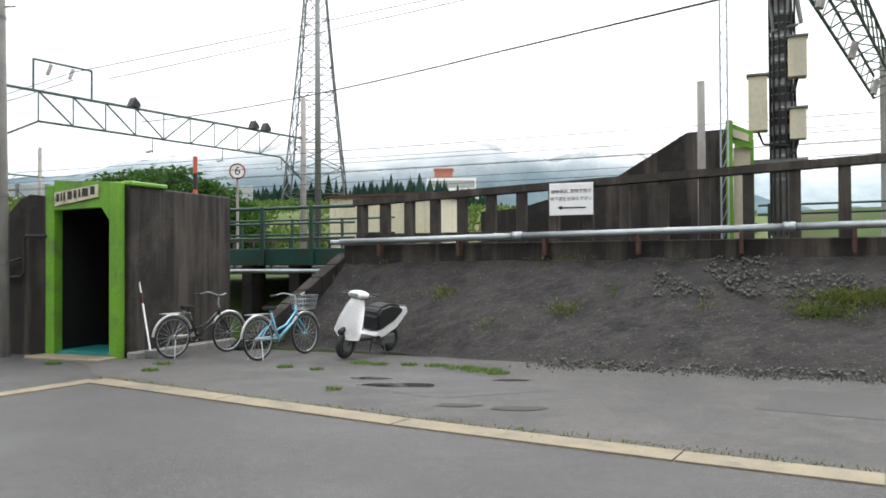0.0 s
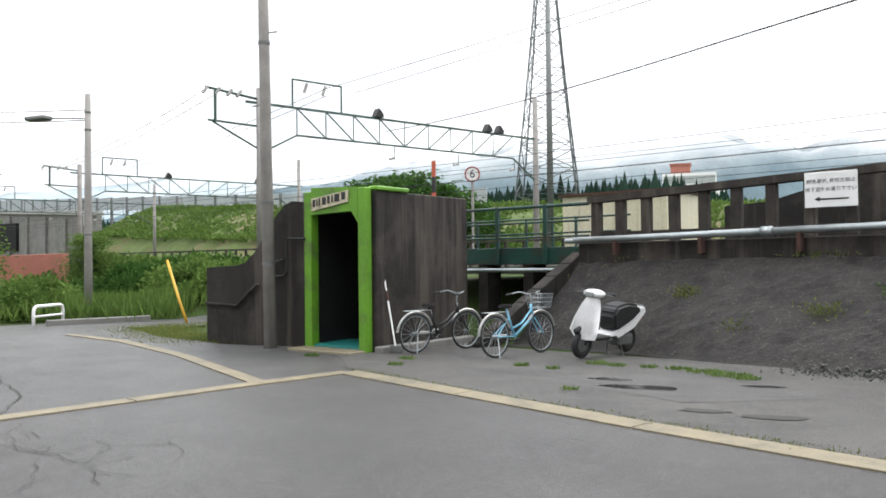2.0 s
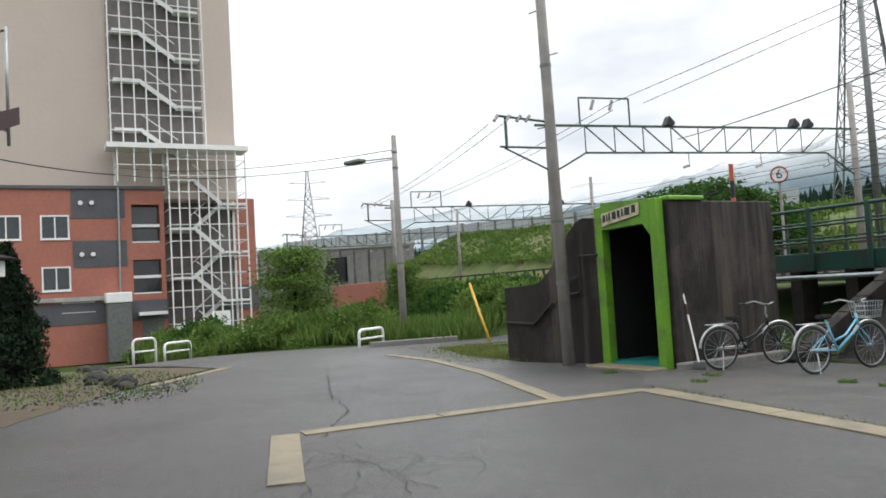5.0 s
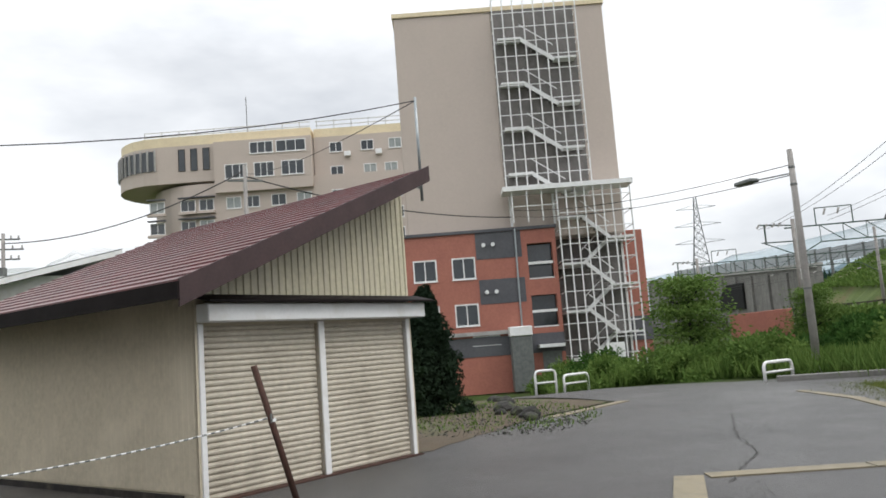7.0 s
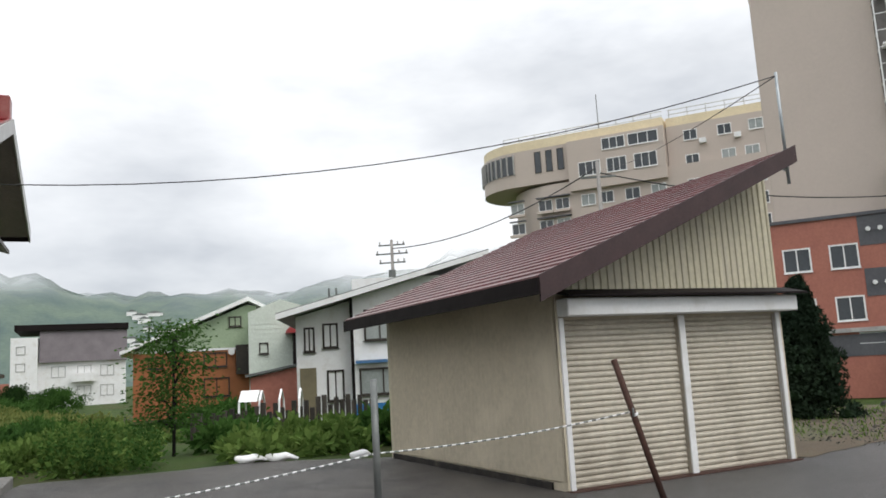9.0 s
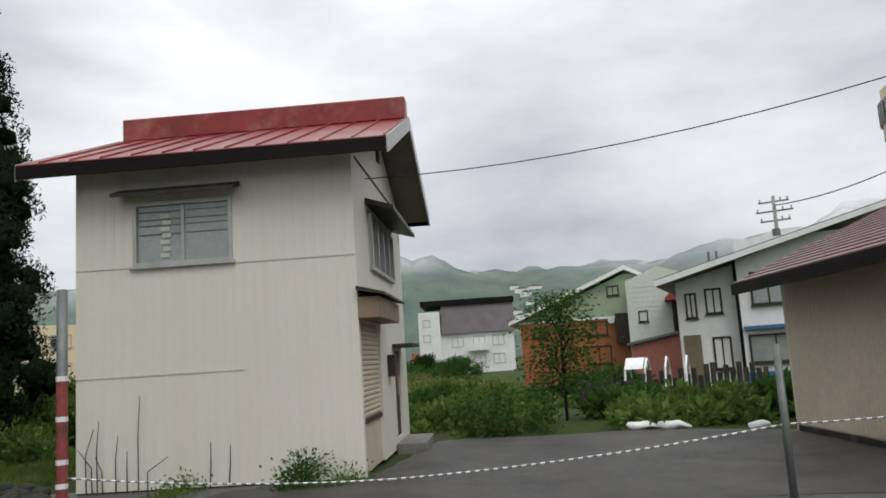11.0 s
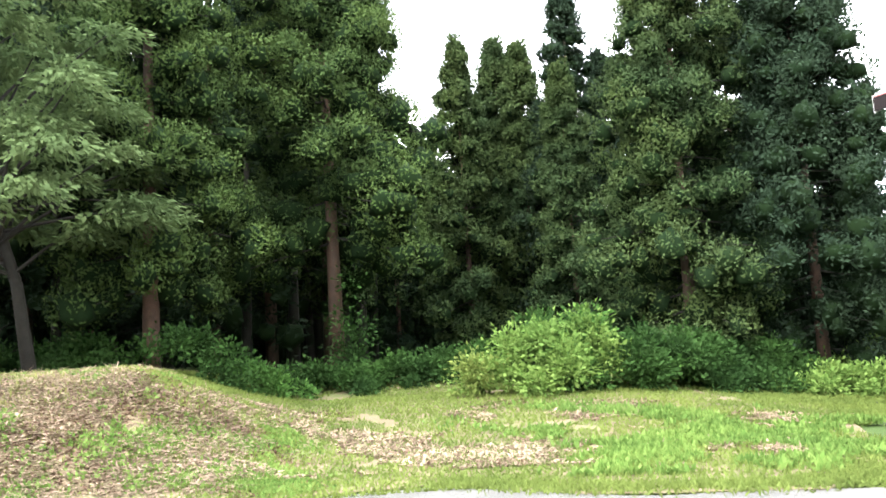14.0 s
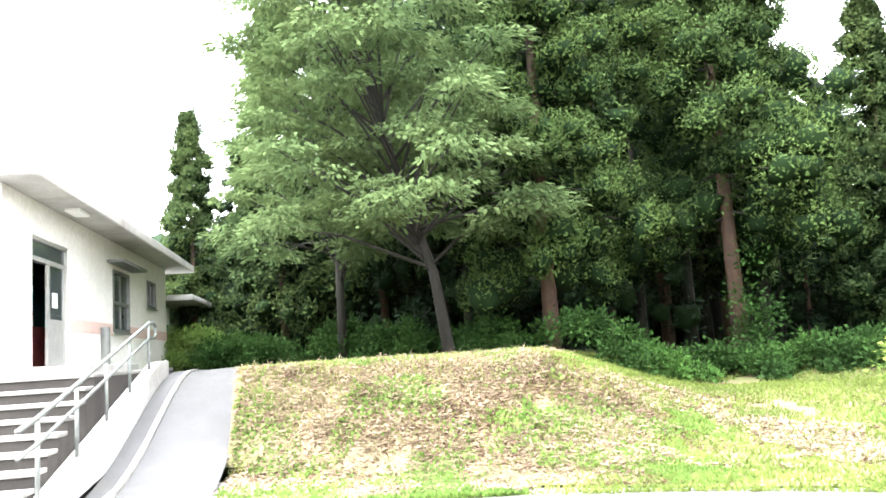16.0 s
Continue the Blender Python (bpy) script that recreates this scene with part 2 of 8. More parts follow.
M_SHRUB = leaf_mat("shrub_leaves", (0.090, 0.180, 0.043), (0.058, 0.120, 0.032), 0.3, 0.5, 0.9)
M_CEDAR = leaf_mat("cedar_needles", (0.066, 0.092, 0.031), (0.039, 0.063, 0.028), 0.15, 0.30, 0.4)
M_CEDARL = leaf_mat("near_cedar_needles", (0.072, 0.108, 0.032), (0.044, 0.072, 0.026), 0.15, 0.30, 0.4)
# dark needles, also used as shade filling deep in the grove
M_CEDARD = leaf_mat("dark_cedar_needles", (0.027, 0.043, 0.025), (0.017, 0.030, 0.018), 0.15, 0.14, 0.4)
M_BROAD = leaf_mat("broad_leaves", (0.129, 0.175, 0.073), (0.084, 0.125, 0.054), 0.35, 0.25, 0.5)
# shrub leaves darkened in colour for the shade under the grove
M_SHADELEAF = leaf_mat("shade_dark_leaves", (0.046, 0.094, 0.024), (0.027, 0.056, 0.018), 0.25, 0.5, 0.9)
M_BARK = mat("cedar_bark", (0.092, 0.050, 0.034), (0.056, 0.034, 0.024), 5, 0.9, bump=0.8, bscale=30, streak=(0.044, 0.030, 0.024))
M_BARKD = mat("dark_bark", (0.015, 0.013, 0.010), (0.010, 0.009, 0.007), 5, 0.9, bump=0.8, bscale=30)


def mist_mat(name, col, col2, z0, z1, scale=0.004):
    """Far hills with haze put into the colour, fading out upward as cloud."""
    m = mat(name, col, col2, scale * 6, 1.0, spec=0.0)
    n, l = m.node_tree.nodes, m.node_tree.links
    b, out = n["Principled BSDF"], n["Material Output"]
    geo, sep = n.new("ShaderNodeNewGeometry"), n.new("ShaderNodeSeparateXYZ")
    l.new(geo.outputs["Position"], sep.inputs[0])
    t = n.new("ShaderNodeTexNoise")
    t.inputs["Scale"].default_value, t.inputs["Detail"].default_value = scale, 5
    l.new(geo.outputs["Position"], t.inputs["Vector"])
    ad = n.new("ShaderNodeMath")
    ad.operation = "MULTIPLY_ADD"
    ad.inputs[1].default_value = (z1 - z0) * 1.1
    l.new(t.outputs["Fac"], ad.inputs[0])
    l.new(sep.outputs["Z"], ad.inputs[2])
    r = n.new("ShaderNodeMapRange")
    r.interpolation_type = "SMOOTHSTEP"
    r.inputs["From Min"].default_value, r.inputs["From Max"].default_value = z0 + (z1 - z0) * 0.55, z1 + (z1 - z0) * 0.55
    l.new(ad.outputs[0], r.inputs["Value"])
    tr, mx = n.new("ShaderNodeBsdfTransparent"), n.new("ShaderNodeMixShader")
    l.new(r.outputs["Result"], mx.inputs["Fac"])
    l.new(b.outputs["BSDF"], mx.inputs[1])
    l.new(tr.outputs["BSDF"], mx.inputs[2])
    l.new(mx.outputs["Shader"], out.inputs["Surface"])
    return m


# ---- building blocks ----
def mesh_of(bm, name, material, smooth=False):
    me = bpy.data.meshes.new(name)
    bmesh.ops.recalc_face_normals(bm, faces=bm.faces)
    bm.to_mesh(me)
    bm.free()
    me.materials.append(material)
    if smooth:
        for p in me.polygons:
            p.use_smooth = True
    return me


def part(name, bm, material, parent=None, label="", smooth=False):
    ob = new(name, mesh_of(bm, name, material, smooth))
    if parent:
        ob.parent = parent
    return tagged(ob, label)


def thing(name, m, label, category, group="", kind=""):
    ob = new(name)
    ob.empty_display_size = 0.2
    ob.matrix_world = m
    return tagged(ob, label, category, group, kind)


def structure(name, bm, material, label, category, m=None, smooth=False, kind="structure"):
    ob = part(name, bm, material, None, label, smooth)
    if m is not None:
        ob.matrix_world = m
    return tagged(ob, label, category, "", kind)


def box(x0, x1, y0, y1, z0, z1, bevel=0.0, bm=None):
    own = bm is None
    bm = bm or bmesh.new()
    r = bmesh.ops.create_cube(bm, size=1.0)
    bmesh.ops.scale(bm, vec=(x1 - x0, y1 - y0, z1 - z0), verts=r["verts"])
    bmesh.ops.translate(bm, vec=((x0 + x1) / 2, (y0 + y1) / 2, (z0 + z1) / 2), verts=r["verts"])
    if bevel and own:
        bmesh.ops.bevel(bm, geom=list(bm.edges), offset=bevel, segments=1, affect="EDGES")
    return bm


def tube(points, r, seg=8, bm=None, r1=None, caps=True):
    """A round bar along points, tapering to r1."""
    bm = bm or bmesh.new()
    pts = [Vector(p) for p in points]
    rings = []
    ref = None
    for i, p in enumerate(pts):
        d = (pts[min(i + 1, len(pts) - 1)] - pts[max(i - 1, 0)]).normalized()
        if ref is None:
            ref = d.orthogonal().normalized()
        a = (ref - d * ref.dot(d)).normalized()
        ref = a
        c = d.cross(a)
        rad = r if r1 is None else r + (r1 - r) * i / (len(pts) - 1)
        rings.append([bm.verts.new(p + (a * math.cos(2 * math.pi * k / seg) + c * math.sin(2 * math.pi * k / seg)) * rad) for k in range(seg)])
    for a, c in zip(rings, rings[1:]):
        for k in range(seg):
            bm.faces.new((a[k], a[(k + 1) % seg], c[(k + 1) % seg], c[k]))
    if caps:
        bm.faces.new(rings[0][::-1])
        bm.faces.new(rings[-1])
    return bm


def prism(profile, y0, y1, axis="y", bm=None):
    """A closed outline (x, z) drawn out along y, or (y, z) along x, or (x, y) along z."""
    bm = bm or bmesh.new()

    def at(p, w):
        return {"y": (p[0], w, p[1]), "x": (w, p[0], p[1]), "z": (p[0], p[1], w)}[axis]
    a = [bm.verts.new(at(p, y0)) for p in profile]
    c = [bm.verts.new(at(p, y1)) for p in profile]
    k = len(profile)
    bm.faces.new(a)
    bm.faces.new(c[::-1])
    for i in range(k):
        bm.faces.new((a[i], c[i], c[(i + 1) % k], a[(i + 1) % k]))
    return bm


def ring(r, thick, bm=None, centre=(0, 0, 0), seg=28, side=6, flat=1.0):
    """A torus standing in the x-z plane."""
    bm = bm or bmesh.new()
    rows = []
    for i in range(seg):
        a = 2 * math.pi * i / seg
        row = []
        for j in range(side):
            c = 2 * math.pi * j / side
            rad = r + thick * math.cos(c)
            row.append(bm.verts.new((centre[0] + rad * math.cos(a), centre[1] + thick * flat * math.sin(c), centre[2] + rad * math.sin(a))))
        rows.append(row)
    for i in range(seg):
        for j in range(side):
            bm.faces.new((rows[i][j], rows[(i + 1) % seg][j], rows[(i + 1) % seg][(j + 1) % side], rows[i][(j + 1) % side]))
    return bm


def from_arrays(name, verts, faces, material, parent=None, label="", category="", kind=""):
    me = bpy.data.meshes.new(name)
    me.from_pydata([tuple(v) for v in verts], [], faces)
    me.materials.append(material)
    ob = new(name, me)
    if parent:
        ob.parent = parent
    return tagged(ob, label, category, "", kind)


def wall_bays(x0, x1, z0, z1, holes, thick, bm=None):
    """A wall in the x-z plane, outer face at y = 0 and going back to y = thick, with rectangular openings right through it."""
    bm = bm or bmesh.new()
    xs = sorted({x0, x1, *[h[0] for h in holes], *[h[1] for h in holes]})
    zs = sorted({z0, z1, *[h[2] for h in holes], *[h[3] for h in holes]})
    vs = {}

    def v(i, j, y):
        if (i, j, y) not in vs:
            vs[i, j, y] = bm.verts.new((xs[i], y, zs[j]))
        return vs[i, j, y]

    def solid(i, j):
        if not (0 <= i < len(xs) - 1 and 0 <= j < len(zs) - 1):
            return False
        cx, cz = (xs[i] + xs[i + 1]) / 2, (zs[j] + zs[j + 1]) / 2
        return not any(h[0] < cx < h[1] and h[2] < cz < h[3] for h in holes)
    for i in range(len(xs) - 1):
        for j in range(len(zs) - 1):
            if not solid(i, j):
                continue
            bm.faces.new((v(i, j, 0), v(i + 1, j, 0), v(i + 1, j + 1, 0), v(i, j + 1, 0)))
            bm.faces.new((v(i, j, thick), v(i, j + 1, thick), v(i + 1, j + 1, thick), v(i + 1, j, thick)))
            for di, dj, a, c in ((-1, 0, (0, 0), (0, 1)), (1, 0, (1, 0), (1, 1)), (0, -1, (0, 0), (1, 0)), (0, 1, (0, 1), (1, 1))):
                if not solid(i + di, j + dj):
                    p, q = (i + a[0], j + a[1]), (i + c[0], j + c[1])
                    bm.faces.new((v(*p, 0), v(*q, 0), v(*q, thick), v(*p, thick)))
    return bm


def window(parent, x0, x1, z0, z1, y=0.0, leaves=2, frame_mat=None, glass=None, depth=0.06, fw=0.05, sill=True, name="window"):
    """A sliding window set into an opening of the x-z wall whose outer face is at y."""
    fm, gm = frame_mat or M_ALU, glass or M_GLASS
    bm = bmesh.new()
    for a in ((x0, x1, z0, z0 + fw), (x0, x1, z1 - fw, z1), (x0, x0 + fw, z0 + fw, z1 - fw), (x1 - fw, x1, z0 + fw, z1 - fw)):
        box(a[0], a[1], y - 0.02, y + depth, a[2], a[3], bm=bm)
    w = part(name, bm, fm, parent)
    step = (x1 - x0 - 2 * fw) / leaves
    for i in range(leaves):
        a = x0 + fw + i * step
        part("pane", box(a, a + step, y + 0.03 + 0.008 * (i % 2), y + 0.036 + 0.008 * (i % 2), z0 + fw, z1 - fw), gm, w)
        if i:
            part("mullion", box(a - fw * 0.4, a + fw * 0.4, y + 0.005, y + 0.055, z0 + fw, z1 - fw), fm, w)
    if sill:
        part("sill", box(x0 - 0.04, x1 + 0.04, y - 0.06, y - 0.021, z0 - 0.035, z0), fm, w)
    return w


# ---- ground ----
RAIL = pose(-0.08, 11.94, 0, 0, 0, -18.18)          # local x along the line, y away from the forecourt
RAIL_INV = RAIL.inverted()


def step01(a, lo, hi):
    t = min(max((a - lo) / (hi - lo), 0.0), 1.0)
    return t * t * (3 - 2 * t)


def ground_z(x, y):
    """Height of the land."""
    q = RAIL_INV @ Vector((x, y, 0))
    west = -1.5 * step01(-x, 17, 43) * (1 - step01(-y, 5, 30))
    d = math.hypot(x, y)
    az = math.degrees(math.atan2(-x, y)) % 360
    back = step01(x, -9.5, -4.5) * step01(-y, 2, 6) * (1 - step01(x, 0.5, 2.5) * (1 - step01(-y, 8.1, 9.5)))
    heaped = step01(az, 188.5, 201.5)                 # the mown mound beside the ramp
    flat = (0.45 * step01(d, 9.2, 16.5) + 0.55 * step01(d, 16.5, 21)) * step01(az, 150, 172)
    rise = 1.22 * step01(d, 8.5, 12.2) + 0.16 * step01(d, 10.5, 13.0) - 0.1 * step01(d, 13.2, 16)
    south = back * (flat * (1 - heaped) + rise * heaped)
    s_up, s_in = (x - 8.3) * 0.588 - (y + 6.7) * 0.809, x * 0.809 + y * 0.588      # along and across the station ramp
    on_ramp = step01(s_in, 1.25, 1.45) * step01(-y, 2, 6)
    south = south * (1 - on_ramp) + on_ramp * (1.36 * step01(s_up, -0.6, 5.8))
    side = 1 - step01(q.x, -4.2, -3.7)
    north = side * 1.1 * step01(q.y, 1.0, 5.0) + (1 - side) * 1.25 * step01(q.y, 2.3, 3.0)
    bank = 4.6 * step01(q.y, 40, 62)
    return west * (1 - step01(q.y, 0, 8)) + south + north + bank


def axis_steps():
    near = np.arange(-36, 36.1, 0.75)
    far = 36 * 1.22 ** np.arange(1, 23)
    return np.concatenate([-far[::-1], near, far])


def ground_sheet():
    s = axis_steps()
    k = len(s)
    verts = []
    for y in s:
        for x in s:
            z = ground_z(x, y) - 0.03
            if y < -2 and -3 < x < 24 and y > -24:
                z -= 0.55 * step01(x * 0.809 + y * 0.588, -0.6, 0.4)
            if y < -4 and x > -4:
                z -= 0.10 * step01(-math.hypot(x, y), -14, -12)
            if abs(x) < 60 and abs(y) < 60:
                z += 0.05 * noise.noise(Vector((x * 0.35, y * 0.35, 3))) * step01(math.hypot(x + 4, y - 2), 9, 16)
            verts.append((x, y, z))
    faces = [(j * k + i, j * k + i + 1, (j + 1) * k + i + 1, (j + 1) * k + i) for j in range(k - 1) for i in range(k - 1)]
    ob = from_arrays("ground", verts, faces, M_GRASSG, None, "uneven damp grassy ground reaching to the hills", "ground", "structure")
    for p in ob.data.polygons:
        p.use_smooth = True


ground_sheet()


def patch(name, outline, material, label, category, lift=0.012, ragged=0.0, cut=1.0, kind="structure"):
    """A thin surface laid on the land inside an outline."""
    pts = []
    for a, b in zip(outline, outline[1:] + outline[:1]):
        a, b = Vector(a), Vector(b)
        k = max(1, int((b - a).length / 0.35)) if ragged else 1
        for i in range(k):
            p = a.lerp(b, i / k)
            if ragged:
                p = p + Vector((noise.noise(Vector((p.x * 1.7, p.y * 1.7, 1))), noise.noise(Vector((p.x * 1.7, p.y * 1.7, 9))))) * ragged
            pts.append(p)
    bm = bmesh.new()
    bm.faces.new([bm.verts.new((p.x, p.y, 0)) for p in pts])
    xs, ys = [p.x for p in pts], [p.y for p in pts]
    for lo, hi, no in ((min(xs), max(xs), (1, 0, 0)), (min(ys), max(ys), (0, 1, 0))):
        for w in np.arange(math.floor(lo) + cut, hi, cut):
            co = (w, 0, 0) if no[0] else (0, w, 0)
            bmesh.ops.bisect_plane(bm, geom=list(bm.verts) + list(bm.edges) + list(bm.faces), plane_co=co, plane_no=no)
    bmesh.ops.triangulate(bm, faces=bm.faces)
    for v in bm.verts:
        v.co.z = ground_z(v.co.x, v.co.y) + lift
    bmesh.ops.recalc_face_normals(bm, faces=bm.faces)
    if sum(f.normal.z for f in bm.faces) < 0:
        bmesh.ops.reverse_faces(bm, faces=bm.faces)
    me = bpy.data.meshes.new(name)
    bm.to_mesh(me)
    bm.free()
    me.materials.append(material)
    return tagged(new(name, me), label, category, "", kind)


# the forecourt and the road that leaves it to the west
patch("road", [(9.0, -5.4), (8.1, -6.5), (7.2, -8.05), (4.3, -8.1), (0.1, -8.6), (-1.6, -7.6), (-3.9, -7.3), (-4.6, -7.6), (-6.45, -10.5), (-6.9, -9.9), (-8.4, -6.5), (-12.4, -8.0), (-13.2, -6.1),
               (-14.2, -4.6), (-13.9, -2.2), (-9.6, 0.9), (-11.5, 3.9), (-14.4, 7.25), (-15.9, 10.1), (-30, 10.6), (-42, 14.0), (-40.5, 18.5),
               (-28, 14.9), (-21.9, 14.2), (-18.0, 15.2), (-16.6, 17.6), (-13.6, 18.6), (-12.6, 16.6), (-14.2, 15.4), (-11.6, 13.6), (-9.3, 12.6), (-7.4, 12.5),
               (-5.0, 14.2), (-3.9, 13.3), (4.9, 10.4), (16, 6.75), (16, -4), (10.5, -4.6)], M_ASPHALT, "wet dark grey asphalt forecourt and road", "road", 0.012, 0.10)
patch("mound", [(7.68, -8.38), (4.28, -8.2), (0.1, -8.68), (-1.2, -7.75), (-3.4, -7.3), (-4.6, -8.6), (-5.6, -11), (-6.5, -14), (-3, -19), (6, -19), (13, -19.5), (15.15, -18.7), (11.34, -13.5)],
      M_MOUND, "grassy rise with mown dry grass below the grove", "mound", 0.02, 0.08, 0.4)
# older paving between the strip and the bank
patch("old_paving", [(-7.3, 12.2), (-5.9, 11.0), (-5.2, 9.95), (-0.9, 7.48), (2.7, 5.68), (9, 2.6), (15.8, 2.0), (15.8, 6.7), (4.9, 10.35), (-3.9, 13.2), (-5.0, 14.0)],
      M_ASPHALT2, "cracked patchy old asphalt paving", "paving", 0.017, 0.05)


M_PARK = mat("dark_mottled_asphalt", (0.052, 0.047, 0.043), (0.085, 0.077, 0.068), 1.1, 0.5, bump=0.9, bscale=60, spec=0.28, stain=(0.03, 0.028, 0.025), sscale=0.9, speck=((0.17, 0.16, 0.145), 45))
patch("parking_ground", [(-5.6, -7.0), (-7.2, -7.9), (-8.4, -6.55), (-12.3, -7.9), (-13.1, -6.1), (-14.1, -4.6), (-13.8, -2.3), (-9.65, 0.75), (-8.9, 0.6), (-8.2, -1.5), (-6.6, -4.8)],
      M_PARK, "dark mottled worn asphalt of the parking place", "paving", 0.017, 0.14)


def strip(pts, width, name="edging_strip"):
    """Short lengths of pale concrete edging let into the asphalt."""
    root = thing(name, Matrix(), "yellowed concrete edging strip flush in asphalt", "edging strip", "", "structure")
    for a, b in zip(pts, pts[1:]):
        a, b = Vector(a), Vector(b)
        k = max(1, round((b - a).length / 2.0))
        d = (b - a).normalized()
        side = Vector((-d.y, d.x)) * width / 2
        for i in range(k):
            p, q = a.lerp(b, i / k) + d * 0.008, a.lerp(b, (i + 1) / k) - d * 0.008
            h = 0.026 + 0.004 * random.random()
            bm = bmesh.new()
            lo = [bm.verts.new((v.x, v.y, ground_z(v.x, v.y) - 0.05)) for v in (p - side, q - side, q + side, p + side)]
            hi = [bm.verts.new((v.x, v.y, ground_z(v.x, v.y) + h)) for v in (p - side, q - side, q + side, p + side)]
            bm.faces.new(hi)
            for j in range(4):
                bm.faces.new((lo[j], lo[(j + 1) % 4], hi[(j + 1) % 4], hi[j]))
            part("edging_slab", bm, M_STRIP, root)
    return root


strip([(-5.10, 9.68), (-0.88, 7.27), (1.40, 6.09), (2.65, 5.49), (7.0, 3.35)], 0.32)
strip([(-5.70, 8.48), (-7.0, 5.45)], 0.26)
strip([(-7.1, 5.3), (-5.2, 3.9)], 0.30)
strip([(-5.1, 9.68), (-5.70, 8.48)], 0.26)
strip([(-5.70, 8.48), (-8.8, 10.8), (-11.6, 12.5), (-13.9, 13.4)], 0.22)
strip([(-14.2, 7.4), (-15.9, 10.2)], 0.25)


patch("asphalt_repair", [(2.6, 8.1), (5.6, 6.5), (9.5, 5.2), (9.8, 7.0), (6.2, 8.4), (3.3, 9.4)], M_ASPHALT, "smoother dark asphalt repair", "paving", 0.020, 0.06)
patch("asphalt_repair", [(-2.6, 9.9), (-0.6, 8.6), (0.9, 9.3), (-0.9, 10.8)], mat("dark_repair", (0.075, 0.071, 0.07), (0.10, 0.095, 0.09), 1.2, 0.55, bump=0.8, bscale=60), "darker sunken asphalt patch", "paving", 0.020, 0.08)


def crack(pts, width, label="dark crack with dirt in the asphalt"):
    """A jagged crack line."""
    fine = []
    for a, b in zip(pts, pts[1:]):
        a, b = Vector(a), Vector(b)
        k = max(2, int((b - a).length / 0.14))
        fine += [a.lerp(b, i / k) + Vector((random.uniform(-1, 1), random.uniform(-1, 1))) * 0.035 for i in range(k)]
    fine.append(Vector(pts[-1]))
    bm = bmesh.new()
    left, right = [], []
    for i, p in enumerate(fine):
        d = (fine[min(i + 1, len(fine) - 1)] - fine[max(i - 1, 0)]).normalized()
        w = 0.42 * width * random.uniform(0.3, 1.2)
        s = Vector((-d.y, d.x)) * w / 2
        for lst, q in ((left, p + s), (right, p - s)):
            lst.append(bm.verts.new((q.x, q.y, ground_z(q.x, q.y) + 0.0235)))
    for i in range(len(fine) - 1):
        bm.faces.new((right[i], right[i + 1], left[i + 1], left[i]))
    me = bpy.data.meshes.new("crack")
    bm.to_mesh(me)
    bm.free()
    me.materials.append(M_CRACK)
    tagged(new("crack", me), label, "crack", "", "structure")


# ---- hills far round the valley ----
def hill(name, az0, az1, dist, heights, material, label, depth=500, steps=90, rough=0.12):
    """A ridge seen between two compass turns (degrees to the left of straight ahead), its crest at the given heights."""
    verts, faces = [], []
    rows = 9
    for i in range(steps + 1):
        f = i / steps
        a = radians(az0 + (az1 - az0) * f)
        h = np.interp(f * (len(heights) - 1), range(len(heights)), heights)
        h *= 1 + rough * noise.fractal(Vector((f * 9, dist * 0.01, 0)), 0.9, 2.0, 5)
        for j in range(rows):
            g = j / (rows - 1)
            d = dist + depth * g
            w = 0.10 * h * noise.fractal(Vector((f * 30, g * 4, dist)), 0.9, 2.0, 4) * g
            verts.append((-math.sin(a) * d, math.cos(a) * d, -25 + (h + 25) * (math.sin(g * math.pi / 2)) + w))
    for i in range(steps):
        for j in range(rows - 1):
            p = i * rows + j
            faces.append((p, p + rows, p + rows + 1, p + 1))
    ob = from_arrays(name, verts, faces, material, None, label, "hill", "structure")
    for p in ob.data.polygons:
        p.use_smooth = True
    return ob


# the pale and bluish hill tones are haze put into the base colour
M_MIST_N = mist_mat("haze_tint_mountain", (0.36, 0.42, 0.44), (0.29, 0.35, 0.375), 120, 330)
M_MIST_R = mist_mat("haze_tint_ridge", (0.155, 0.205, 0.225), (0.105, 0.15, 0.172), 105, 245, 0.003)
M_MIST_W = mist_mat("haze_tint_slope", (0.15, 0.19, 0.15), (0.10, 0.135, 0.125), 50, 160)
hill("backdrop_mountain", 75, -60, 1800, [110, 150, 200, 260, 330, 350, 330, 350, 300, 240, 200, 160], M_MIST_N, "mountains tinted pale blue-grey for haze, heads fading out as cloud", 700)
hill("backdrop_ridge", 48, -40, 1200, [60, 85, 110, 135, 165, 197, 215, 224, 229, 232, 190, 208, 130, 95, 85, 80, 78, 78], M_MIST_R, "wooded ridge tinted blue for haze, crest fading out as cloud", 300, 140, 0.06)
hill("backdrop_slope", 152, 84, 620, [115, 130, 140, 142, 115, 100, 122, 150, 170], M_MIST_W, "green hillside dulled in colour for haze, crest fading out as cloud", 450)


# ---- railway side ----
def on_rail(x, y, z=0.0, rz=0.0):
    return RAIL @ pose(x, y, z, 0, 0, rz)


